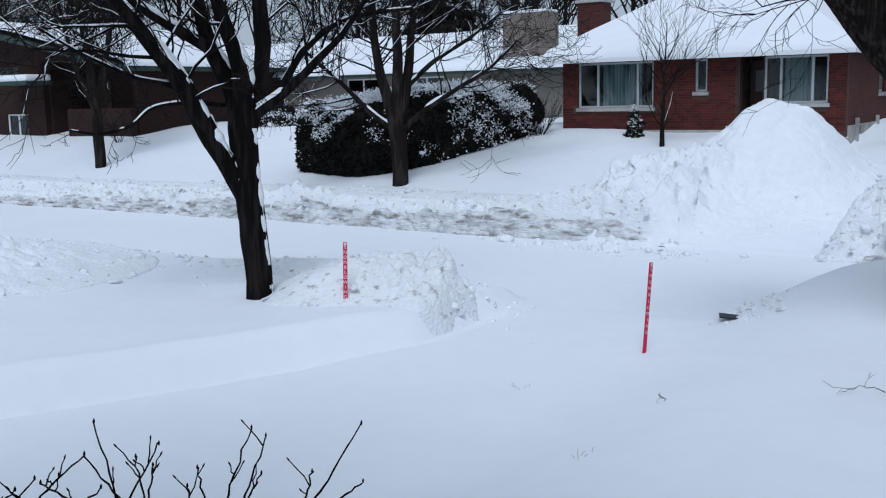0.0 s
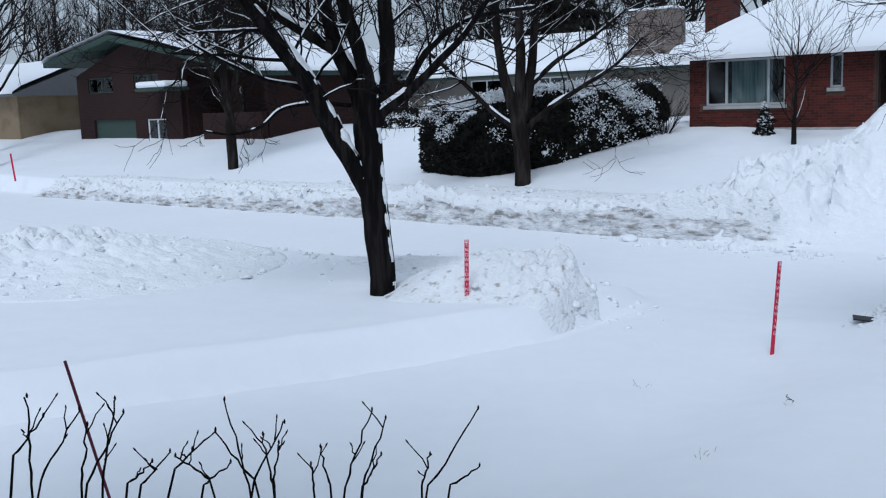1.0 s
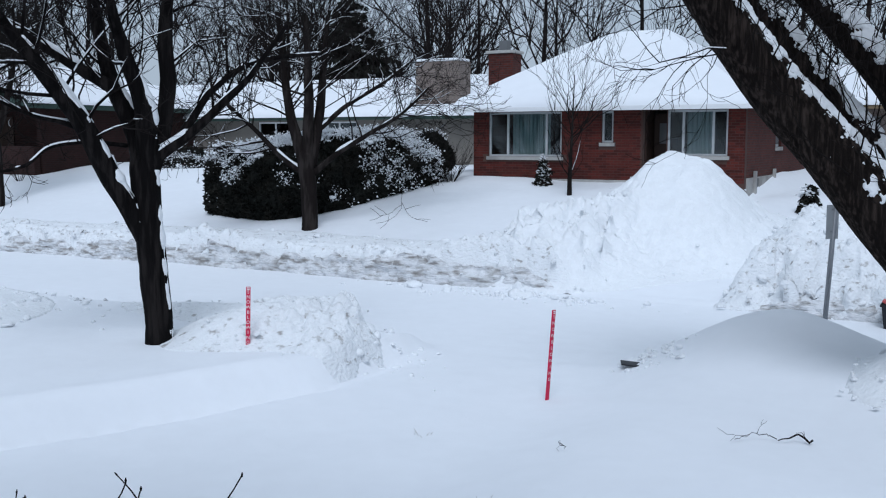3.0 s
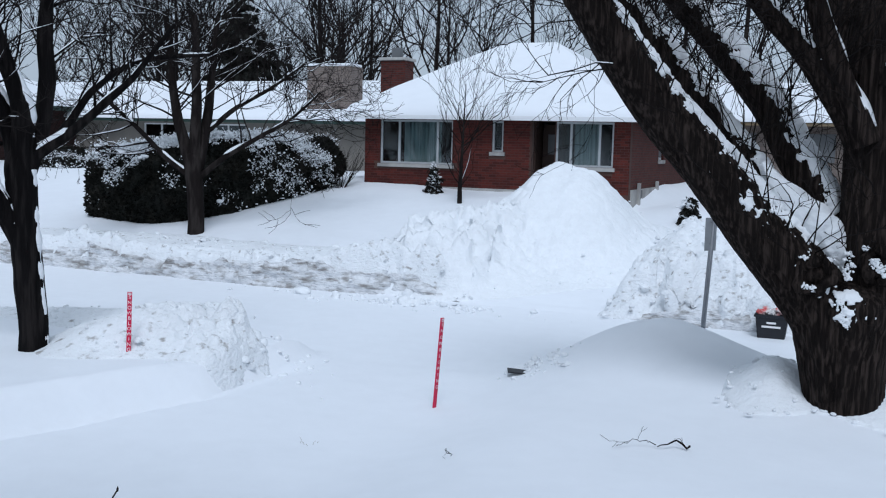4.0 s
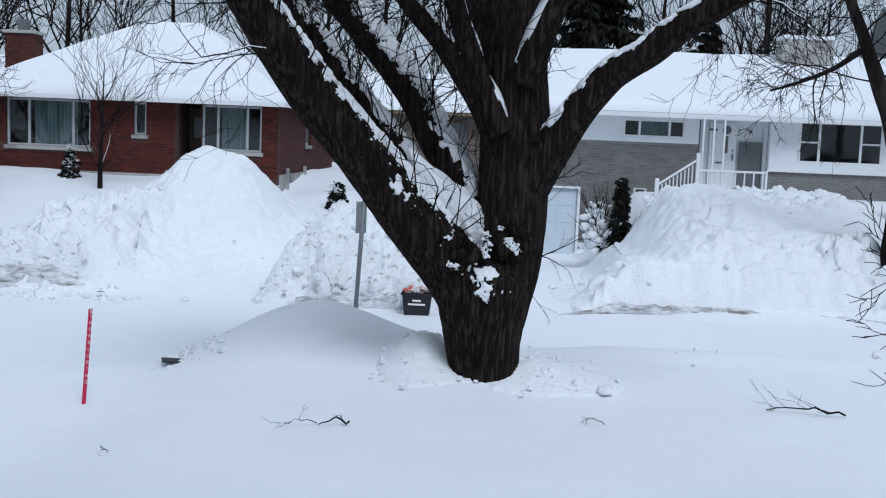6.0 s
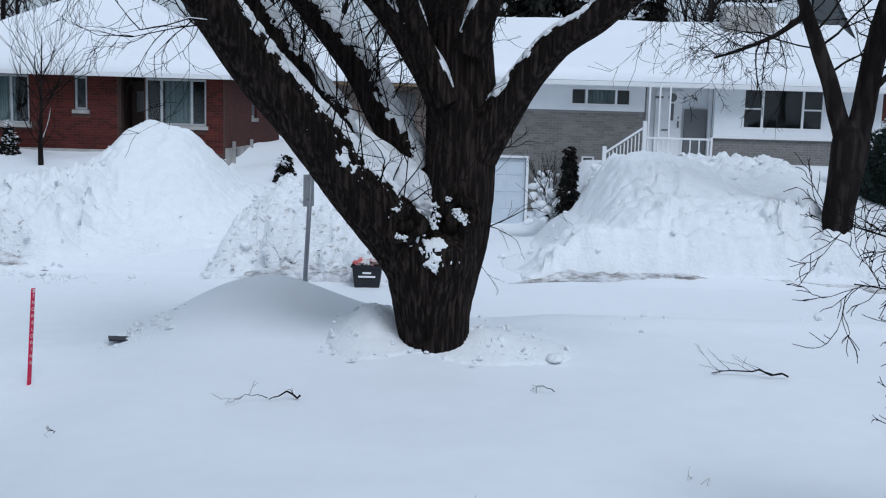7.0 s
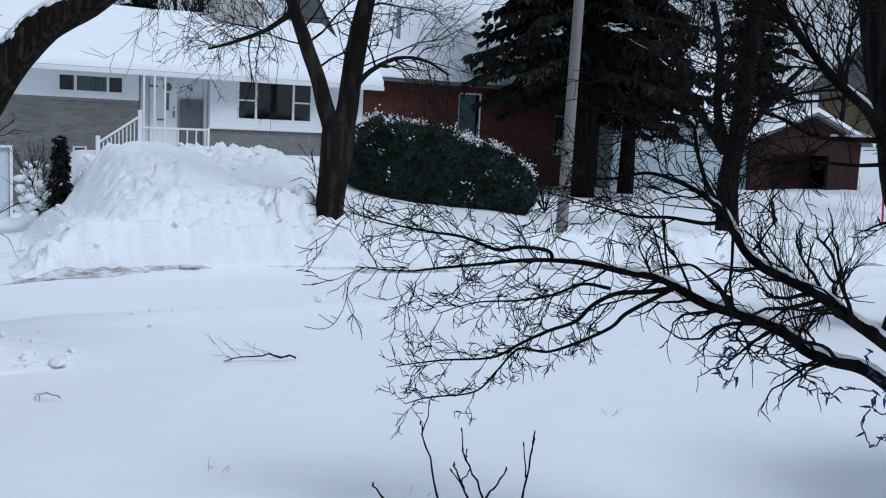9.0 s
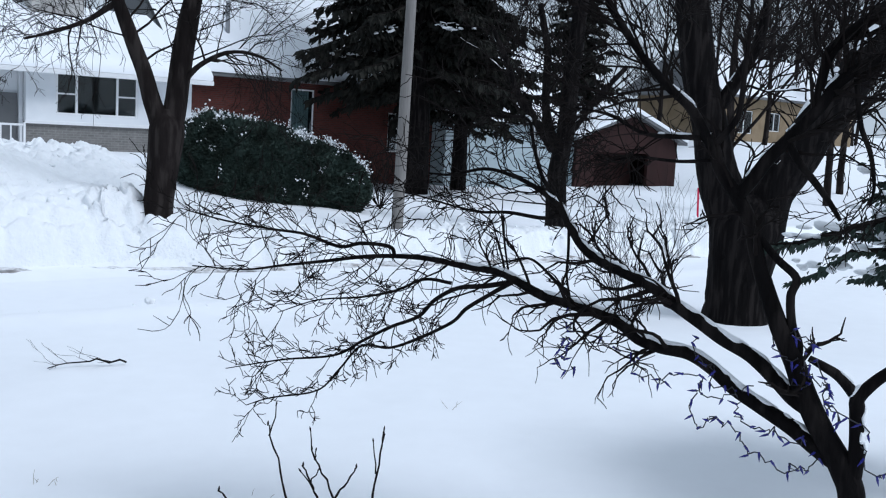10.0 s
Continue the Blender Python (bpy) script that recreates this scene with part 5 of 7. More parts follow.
TWIN = []
TWIN.append([(13.90, 9.73, 0.05, 0.620), (13.88, 9.75, 0.48, 0.520), (13.88, 9.75, 1.00, 0.500), (13.91, 9.71, 1.57, 0.570), (13.93, 9.68, 2.04, 0.600), (13.92, 9.69, 2.41, 0.450)])
TWIN.append([(13.82, 9.84, 1.98, 0.420), (13.69, 10.02, 2.47, 0.360), (13.56, 10.19, 3.11, 0.310), (13.45, 10.35, 3.93, 0.290), (13.34, 10.48, 4.74, 0.280), (13.25, 10.59, 5.55, 0.270), (13.17, 10.70, 6.35, 0.230)])
TWIN.append([(14.04, 9.51, 2.01, 0.420), (14.12, 9.39, 2.62, 0.380), (14.31, 9.09, 3.26, 0.360), (14.51, 8.77, 3.87, 0.340), (14.73, 8.39, 4.59, 0.290), (14.94, 8.01, 5.24, 0.250), (15.09, 7.71, 5.83, 0.200)])
TWIN.append([(13.47, 10.31, 3.65, 0.150), (13.71, 9.99, 4.22, 0.110), (13.88, 9.75, 4.86, 0.090), (13.94, 9.66, 5.57, 0.070)])

MIDR = []
MIDR.append([(19.66, 19.79, 0.89, 0.319), (19.61, 19.84, 2.07, 0.282), (19.70, 19.75, 3.33, 0.247), (19.77, 19.68, 5.03, 0.236), (19.85, 19.60, 6.55, 0.201), (19.89, 19.56, 8.05, 0.143)])
MIDR.append([(19.52, 19.93, 2.86, 0.164), (19.04, 20.27, 3.68, 0.129), (18.60, 20.55, 4.34, 0.105), (18.27, 20.73, 5.24, 0.081), (17.88, 20.95, 6.12, 0.058)])
MIDR.append([(19.52, 19.93, 3.01, 0.141), (19.39, 20.24, 4.09, 0.118), (19.45, 20.35, 5.49, 0.107), (19.34, 20.64, 6.87, 0.084)])
MIDR.append([(19.58, 19.88, 2.86, 0.130), (20.14, 19.54, 3.82, 0.107), (20.65, 19.23, 4.62, 0.084), (21.16, 18.93, 5.27, 0.060)])

ORN = []
ORN.append([(5.31, 2.89, 1.16, 0.080), (5.29, 2.95, 1.38, 0.075), (5.24, 3.07, 1.58, 0.070), (5.20, 3.18, 1.78, 0.066), (5.16, 3.25, 1.97, 0.060), (5.12, 3.34, 2.16, 0.055), (5.09, 3.42, 2.35, 0.050), (5.05, 3.49, 2.58, 0.045), (5.02, 3.55, 2.78, 0.043), (4.98, 3.63, 2.92, 0.043), (4.93, 3.72, 3.07, 0.042), (4.91, 3.76, 3.20, 0.035)])
ORN.append([(5.28, 3.00, 1.40, 0.045), (5.23, 3.11, 1.48, 0.050), (5.18, 3.24, 1.57, 0.048), (5.09, 3.43, 1.68, 0.045), (5.03, 3.55, 1.75, 0.043), (4.97, 3.68, 1.85, 0.042), (4.90, 3.81, 1.92, 0.041), (4.81, 3.96, 1.94, 0.040), (4.74, 4.08, 1.98, 0.039), (4.68, 4.18, 2.06, 0.038), (4.60, 4.30, 2.11, 0.037), (4.49, 4.45, 2.15, 0.035), (4.38, 4.60, 2.19, 0.032), (4.27, 4.73, 2.27, 0.028), (4.19, 4.83, 2.32, 0.024), (4.05, 5.01, 2.34, 0.021), (3.90, 5.18, 2.37, 0.018), (3.74, 5.35, 2.37, 0.015), (3.58, 5.51, 2.35, 0.013), (3.41, 5.66, 2.31, 0.011), (3.19, 5.86, 2.26, 0.009), (2.98, 6.01, 2.22, 0.006), (2.70, 6.20, 2.23, 0.004)])
ORN.append([(5.20, 3.14, 1.69, 0.045), (5.17, 3.24, 1.75, 0.050), (5.13, 3.35, 1.85, 0.048), (5.07, 3.48, 1.96, 0.045), (4.99, 3.63, 2.04, 0.043), (4.92, 3.76, 2.13, 0.042), (4.84, 3.92, 2.23, 0.039), (4.76, 4.04, 2.32, 0.036), (4.66, 4.19, 2.39, 0.034), (4.58, 4.32, 2.45, 0.031), (4.52, 4.41, 2.53, 0.028), (4.47, 4.47, 2.64, 0.026), (4.44, 4.51, 2.72, 0.023), (4.41, 4.55, 2.79, 0.020), (4.31, 4.67, 2.89, 0.016), (4.22, 4.79, 2.95, 0.013), (4.11, 4.92, 2.98, 0.011), (3.97, 5.09, 2.93, 0.009), (3.87, 5.20, 2.93, 0.006)])
ORN.append([(3.74, 5.35, 2.36, 0.014), (3.71, 5.37, 2.43, 0.013), (3.58, 5.51, 2.44, 0.013), (3.47, 5.61, 2.41, 0.012), (3.29, 5.76, 2.48, 0.010), (3.12, 5.91, 2.50, 0.008), (2.88, 6.08, 2.54, 0.006), (2.66, 6.23, 2.60, 0.004)])
ORN.append([(4.25, 4.76, 2.26, 0.018), (4.15, 4.89, 2.22, 0.017), (4.03, 5.03, 2.19, 0.015), (3.93, 5.14, 2.10, 0.014), (3.86, 5.22, 1.98, 0.013), (3.73, 5.36, 1.89, 0.011), (3.60, 5.49, 1.78, 0.010), (3.47, 5.62, 1.67, 0.008), (3.20, 5.84, 1.62, 0.006), (2.90, 6.07, 1.54, 0.003)])
ORN.append([(4.26, 4.74, 2.27, 0.017), (4.17, 4.86, 2.17, 0.015), (4.07, 4.98, 2.06, 0.014), (4.01, 5.05, 1.96, 0.012), (3.87, 5.22, 1.83, 0.011), (3.74, 5.36, 1.75, 0.009), (3.60, 5.49, 1.75, 0.008), (3.50, 5.59, 1.58, 0.007), (3.39, 5.69, 1.42, 0.006), (3.15, 5.89, 1.35, 0.005), (3.02, 5.99, 1.29, 0.003)])
ORN.append([(4.00, 5.06, 2.22, 0.012), (3.88, 5.20, 2.23, 0.010), (3.75, 5.34, 2.14, 0.009), (3.59, 5.50, 2.08, 0.007), (3.37, 5.70, 2.04, 0.005), (3.17, 5.87, 1.94, 0.003)])
ORN.append([(4.44, 4.51, 2.72, 0.014), (4.36, 4.62, 2.69, 0.013), (4.22, 4.79, 2.71, 0.011), (4.10, 4.94, 2.70, 0.009), (3.98, 5.08, 2.73, 0.007), (3.83, 5.25, 2.78, 0.005), (3.70, 5.38, 2.81, 0.004)])
ORN.append([(4.41, 4.55, 2.79, 0.016), (4.34, 4.63, 2.96, 0.014), (4.30, 4.68, 3.14, 0.013), (4.27, 4.72, 3.31, 0.011), (4.17, 4.85, 3.32, 0.009), (4.08, 4.96, 3.32, 0.005)])
ORN.append([(4.46, 4.48, 2.65, 0.010), (4.47, 4.48, 2.47, 0.009), (4.47, 4.48, 2.33, 0.008), (4.49, 4.45, 2.18, 0.006)])
ORN.append([(4.48, 4.47, 2.21, 0.011), (4.41, 4.56, 2.32, 0.009), (4.32, 4.66, 2.42, 0.008), (4.24, 4.76, 2.40, 0.006), (4.17, 4.86, 2.36, 0.004)])
ORN.append([(4.20, 4.82, 2.69, 0.008), (4.21, 4.80, 2.51, 0.007), (4.24, 4.78, 2.33, 0.007)])
ORN.append([(4.91, 3.76, 3.17, 0.034), (4.84, 3.89, 3.41, 0.031), (4.75, 4.03, 3.56, 0.028), (4.65, 4.18, 3.76, 0.025), (4.56, 4.33, 3.99, 0.022), (4.50, 4.41, 4.19, 0.018)])
ORN.append([(4.90, 3.78, 3.25, 0.020), (4.80, 3.95, 3.25, 0.017), (4.70, 4.13, 3.26, 0.013), (4.58, 4.31, 3.36, 0.010), (4.45, 4.48, 3.40, 0.007)])
ORN.append([(4.91, 3.75, 3.12, 0.014), (4.81, 3.94, 3.10, 0.011), (4.67, 4.18, 3.11, 0.008), (4.55, 4.35, 3.05, 0.004)])
ORN.append([(4.91, 3.75, 3.22, 0.022), (4.96, 3.66, 3.36, 0.019), (4.97, 3.64, 3.47, 0.017), (4.97, 3.63, 3.74, 0.015), (4.97, 3.62, 4.00, 0.012), (4.96, 3.64, 4.19, 0.010)])
ORN.append([(4.98, 3.62, 2.91, 0.042), (5.02, 3.55, 3.02, 0.041), (5.05, 3.47, 3.15, 0.040), (5.10, 3.37, 3.28, 0.038), (5.15, 3.24, 3.45, 0.036), (5.17, 3.16, 3.58, 0.034), (5.22, 3.06, 3.68, 0.032), (5.29, 2.93, 3.77, 0.028), (5.37, 2.78, 3.87, 0.020)])
ORN.append([(5.09, 3.38, 3.25, 0.026), (5.12, 3.31, 3.13, 0.024), (5.16, 3.23, 3.03, 0.022), (5.20, 3.14, 2.91, 0.017), (5.22, 3.08, 2.82, 0.012)])
ORN.append([(5.22, 3.07, 3.62, 0.016), (5.24, 3.03, 3.37, 0.015), (5.27, 2.97, 3.21, 0.014), (5.29, 2.94, 3.03, 0.010), (5.28, 2.95, 2.91, 0.006)])
ORN.append([(5.14, 3.26, 3.41, 0.025), (5.15, 3.24, 3.62, 0.028), (5.16, 3.21, 3.76, 0.032), (5.19, 3.12, 3.87, 0.035), (5.26, 2.99, 3.99, 0.038), (5.34, 2.85, 4.12, 0.035)])
ORN.append([(5.31, 2.90, 1.26, 0.050), (5.31, 2.89, 1.50, 0.048), (5.31, 2.91, 1.73, 0.045), (5.30, 2.91, 1.81, 0.040), (5.34, 2.85, 1.91, 0.036), (5.38, 2.77, 2.00, 0.032), (5.44, 2.65, 2.14, 0.025)])
ORN.append([(5.31, 2.91, 1.80, 0.035), (5.26, 3.00, 1.91, 0.032), (5.23, 3.09, 1.96, 0.028), (5.20, 3.18, 2.00, 0.020)])
ORN.append([(5.17, 3.24, 1.94, 0.030), (5.17, 3.24, 2.07, 0.028), (5.15, 3.28, 2.18, 0.026), (5.14, 3.30, 2.35, 0.025), (5.15, 3.28, 2.46, 0.024), (5.10, 3.38, 2.56, 0.023), (5.06, 3.47, 2.67, 0.022), (5.03, 3.53, 2.80, 0.018)])

CROTCH = [(-0.94, 11.59, 3.13, 0.043), (-0.72, 11.59, 2.85, 0.130), (-0.47, 11.60, 2.59, 0.216), (-0.27, 11.60, 2.37, 0.249), (-0.12, 11.59, 2.18, 0.174), (-0.03, 11.58, 2.01, 0.076)]



LINES = {}


def big_tree(name, limbs, seed, at, bark, label, twigs=(), snow=0.6, twig_min=0.005, sides=9, per=6, group="", cap=0.03, lie=0.42, bare=(), start=0.3, crook=0.18, spread=0.8):
    """twigs: (limb, how many, length, depth, lift) for side branches."""
    t = Tree(seed, twig_min, snow, sides)
    t.lie = lie
    limbs = [list(c) for c in limbs]
    (x0, y0, z0, r0), (x1, y1, z1, r1), (x2, y2, z2, r2) = limbs[0][0], limbs[0][-1], limbs[0][-2]
    limbs[0] = [(x0, y0, z0 - 0.7, r0 * 1.2)] + limbs[0] + [(x1 + (x1 - x2) * 0.5, y1 + (y1 - y2) * 0.5, z1 + (z1 - z2) * 0.5, r1 * 0.5)]
    lines = LINES[name] = []
    for k, c in enumerate(limbs):
        t.snow_share = 0 if k in bare else snow
        lines.append(t.limb(c, per, rough=0.03))
    t.snow_share = snow
    for i, count, length, depth, lift in twigs:
        t.twig_limb(*lines[i], count, length, depth, lift=lift, cap=cap, start=start, wobble=crook, spread=spread)
    return t.finish(name, at, bark, label, group=group)


big_tree("maple_tree", MAPLE, 3, (0.05, 11.7, 0.4), MAPLE_BARK, "massive old maple with snow-laden forking limbs",
         [(1, 26, 1.15, 3, -0.05), (2, 8, 1.0, 3, 0.05), (3, 16, 1.0, 3, 0.05), (4, 12, 0.9, 3, 0.02), (5, 22, 1.1, 3, -0.05), (6, 8, 1.0, 3, 0.05), (7, 12, 0.8, 3, 0.0)], 0.93, 0.003, 76, 12, cap=0.013, lie=0.30, bare=(0, 1, 2, 3, 4, 5, 6, 7), start=0.62)
big_tree("lawn_tree", YARD, 4, (-10.2, 10.2, 0.35), BARK, "dark bare forked tree with snow along one side",
         [(1, 22, 1.5, 3, 0.03), (2, 10, 1.2, 3, 0.1), (3, 8, 1.2, 3, 0.1), (4, 8, 1.1, 3, 0.1), (5, 10, 0.8, 3, 0.12), (6, 9, 0.8, 3, 0.12), (7, 9, 0.45, 2, 0.08), (8, 15, 1.5, 3, 0.02), (9, 12, 0.7, 3, 0.08)], 0.7, 0.004, 28, 8)
big_tree("street_tree", FARB, 5, (-15.7, 21.2, 0.8), BARK_FAR, "bare spreading young tree standing in lawn snow",
         [(1, 20, 2.0, 3, 0.08), (2, 20, 2.0, 3, 0.08), (3, 20, 2.0, 3, 0.08), (4, 22, 1.6, 3, 0.04), (5, 22, 1.6, 3, 0.04), (6, 18, 1.6, 3, 0.04)], 0.6, 0.006, 8)
big_tree("street_tree", FARL, 6, (-29.4, 22.0, 1.0), BARK_FAR, "slim bare tree with upright brown branches",
         [(0, 40, 2.2, 3, 0.12), (1, 28, 2.0, 3, 0.12), (2, 28, 2.0, 3, 0.12)], 0.2, 0.007, 8)
big_tree("street_tree", FARC, 7, (8.0, 19.6, 0.9), BARK_FAR, "bare forked street tree rising from a snow bank",
         [(1, 14, 1.8, 3, 0.0), (2, 20, 1.8, 3, 0.0), (3, 12, 1.0, 3, -0.05), (4, 20, 1.3, 3, -0.03)], 0.15, 0.005, 12)
big_tree("shade_tree", TWIN, 8, (12.8, 8.8, 0.35), BARK, "broad dark twin-stemmed shade tree",
         [(1, 10, 1.4, 2, 0.05), (2, 8, 1.4, 2, 0.05), (3, 8, 1.2, 2, 0.05)], 0.3, 0.005, 32, 10)
big_tree("bare_tree", MIDR, 9, (18.5, 12, 0.3), BARK, "dark bare tree beside the street",
         [(0, 14, 1.8, 3, 0.05), (1, 10, 1.4, 3, 0.05), (2, 10, 1.4, 3, 0.05)], 0.2, 0.006, 10)
big_tree("ornamental_tree", ORN, 10, (4.9, 3.3, 0.4), BARK, "low spreading ornamental tree strung with blue bulbs",
         [(0, 8, 0.3, 2, 0.02), (1, 44, 0.36, 2, 0.0), (2, 34, 0.40, 2, 0.0), (3, 26, 0.30, 2, 0.0), (4, 30, 0.17, 2, 0.02), (5, 28, 0.15, 2, 0.0), (6, 20, 0.22, 2, 0.0), (7, 26, 0.34, 2, 0.0), (8, 14, 0.4, 2, 0.02), (10, 8, 0.22, 1, 0.0), (12, 26, 0.6, 2, 0.02), (13, 24, 0.45, 2, 0.0), (14, 18, 0.4, 2, 0.0), (15, 22, 0.5, 2, 0.02), (16, 24, 0.5, 2, 0.02), (18, 12, 0.35, 2, -0.03), (19, 12, 0.6, 2, 0.02)], 0.0, 0.0034, 10, per=8, crook=0.22, spread=0.5)




# burls on the maple's trunk, with snow caught on them
def plaster(tree, ctrl, way, seed, share=0.75):
    """Wind-packed snow along one side of an upright limb."""
    pts, rad = glide(ctrl, 16)
    along = np.r_[0, np.cumsum(np.linalg.norm(np.diff(pts, axis=0), axis=1))]
    thick = 0.40 + 0.32 * value_noise(along, 0 * along, 0.3, seed) + 0.14 * value_noise(along, 0 * along, 0.11, seed + 3)
    on = value_noise(along, 0 * along, 0.55, seed + 1) * 0.7 + value_noise(along, 0 * along, 0.16, seed + 2) * 0.5 < share * 2 - 1
    tb, run = Tubes(), []
    for i in range(len(pts) + 1):
        if i < len(pts) and on[i]:
            run.append(i)
        else:
            if len(run) > 3:
                w = rad[run] * thick[run]
                w[0] = w[-1] = 0.004
                tb.add(pts[run] + np.array(way) * (rad[run] * 0.78)[:, None], w, 7)
            run = []
    if tb.n:
        link_mesh("side_snow", tb.mesh("side_snow"), LUMP, tree, "snow plastered along one side", smooth=True)["kind"] = "stuff"


lawn = bpy.data.objects["lawn_tree"]
plaster(lawn, YARD[0], (0.86, 0.30, 0.1), 5, 0.9)
plaster(lawn, YARD[1][:6], (0.72, 0.1, 0.5), 7, 0.8)
plaster(lawn, YARD[2][:4], (0.8, 0.3, 0.3), 9, 0.6)
plaster(lawn, YARD[3][:4], (0.8, 0.3, 0.3), 11, 0.6)
maple = bpy.data.objects["maple_tree"]
wood = [o for o in maple.children if o.name.startswith("trunk")][0]
grown = wood.modifiers.new("grown_together", 'REMESH')
grown.mode, grown.voxel_size, grown.use_smooth_shade = 'VOXEL', 0.015, True
ease = wood.modifiers.new("ease", 'SMOOTH')
ease.factor, ease.iterations = 0.5, 1


def crust(tree, line, way, half, thick, seed, share, size=0.22, part_of=(0.0, 1.0), label="snow clinging to the limb"):
    """A skin of snow on one side of a limb, broken where the bark shows through."""
    pts, rad = line
    lo, hi = int(part_of[0] * (len(pts) - 1)), int(part_of[1] * (len(pts) - 1)) + 1
    pts, rad = glide(np.c_[pts, rad][lo:hi:3], 10)
    tan = np.gradient(pts, axis=0)
    tan /= np.linalg.norm(tan, axis=1, keepdims=True) + 1e-9
    w = np.array(way, float)
    u = w - tan * (tan @ w)[:, None]
    u /= np.linalg.norm(u, axis=1, keepdims=True) + 1e-9
    v = np.cross(tan, u)
    ang = np.linspace(-half, half, 44)
    along = np.r_[0, np.cumsum(np.linalg.norm(np.diff(pts, axis=0), axis=1))]
    A, S = np.meshgrid(ang, along)
    arc = A * rad[:, None]
    cover = share - 1.15 * (A / half) ** 2 + 0.45 * value_noise(S, arc, size, seed) + 0.40 * value_noise(S, arc, size * 0.4, seed + 1) + 0.30 * value_noise(S * 0.7, arc, size * 0.16, seed + 2)
    cover -= 1.5 * (1 - smooth01(0, 0.15, np.minimum(S, along[-1] - S)))
    h = np.where(cover > 0, 0.006 + thick * np.tanh(cover * 1.4), np.maximum(cover * 0.25, -0.07))
    h = h + 0.12 * thick * value_noise(S, arc, 0.06, seed + 4)
    h = np.maximum(h, -0.5 * rad[:, None])
    P = pts[:, None] + (np.cos(A)[:, :, None] * u[:, None] + np.sin(A)[:, :, None] * v[:, None]) * (rad[:, None] + h)[:, :, None]
    n, m = cover.shape
    keep = cover > -0.32
    faces = [(i * m + j, i * m + j + 1, (i + 1) * m + j + 1, (i + 1) * m + j) for i in range(n - 1) for j in range(m - 1)
             if keep[i, j] or keep[i + 1, j] or keep[i, j + 1] or keep[i + 1, j + 1]]
    me = bpy.data.meshes.new("limb_snow")
    me.from_pydata(P.reshape(-1, 3).tolist(), [], faces)
    link_mesh("limb_snow", me, LUMP, tree, label, smooth=True)["kind"] = "stuff"


orn = bpy.data.objects["ornamental_tree"]
for k, share in ((1, 0.50), (2, 0.45), (12, 0.05), (13, 0.1), (16, 0.22), (20, 0.3), (21, 0.5), (8, 0.2)):
    crust(orn, LINES["ornamental_tree"][k], (0, 0, 1), 0.95, 0.010, 130 + k, share - 0.15, 0.16, part_of=(0.02, 0.8), label="thin line of snow on the limb")
M = LINES["maple_tree"]
crust(maple, M[1], (0.72, -0.02, 0.70), 0.85, 0.040, 41, 0.36, 0.12, part_of=(0.24, 0.95))
crust(maple, M[3], (0.72, -0.35, 0.55), 1.25, 0.040, 47, 0.62, 0.12, part_of=(0.0, 0.95))
crust(maple, M[7], (0.70, -0.30, 0.65), 1.15, 0.036, 51, 0.50, 0.12, part_of=(0.02, 0.95))
crust(maple, M[4], (0.75, -0.2, 0.6), 0.95, 0.03, 57, 0.40, 0.14, part_of=(0.1, 0.95))
crust(maple, M[5], (-0.35, -0.1, 0.9), 0.95, 0.018, 61, 0.40, 0.14, part_of=(0.12, 0.95))
crust(maple, M[0], (0.12, -1.0, 0.25), 0.62, 0.022, 77, 0.10, 0.13, part_of=(0.66, 0.98), label="scraps of snow on the trunk")
crust(maple, M[1], (0.5, -0.75, 0.4), 1.2, 0.016, 81, -0.22, 0.16, part_of=(0.15, 0.5), label="scraps of snow on the bark")
# snow packed into the fork
cp, cr = glide(CROTCH, 18)
A, S = np.meshgrid(np.linspace(0, 2 * math.pi, 40, endpoint=False), np.arange(len(cp)) * 0.03)
fill = Tubes()
fill.add(cp, cr, 40, 1 + 0.16 * value_noise(np.cos(A) + S, np.sin(A) + S * 2, 0.8, 5) + 0.09 * value_noise(np.cos(A) * 2 + S, np.sin(A) * 2 + S * 4, 0.5, 6))
link_mesh("crotch_snow", fill.mesh("crotch_snow"), LUMP, maple, "snow packed into the fork", smooth=True)
# thin sprouts on the old wood
sprout = Tree(29, 0.0025, 0.0, 5)
for line in (*MAPLE[1:5], MAPLE[7]):
    p_, r_ = glide(line, 6)
    for _ in range(32):
        k = int(sprout.rng.integers(8, len(p_) - 6))
        d = np.array([sprout.rng.normal(0, 0.6), -0.7 + sprout.rng.normal(0, 0.4), 0.8])
        d /= np.linalg.norm(d)
        sprout.grow(p_[k] + d * r_[k] * 0.85, d, 0.011, sprout.rng.uniform(0.4, 1.3), 2, 0.6, 0.05, 0.2, 3, 0.6)
link_mesh("sprout_growth", sprout.twigs.mesh("sprout_growth"), TWIG, maple, "thin bare sprouts")["kind"] = "stuff"
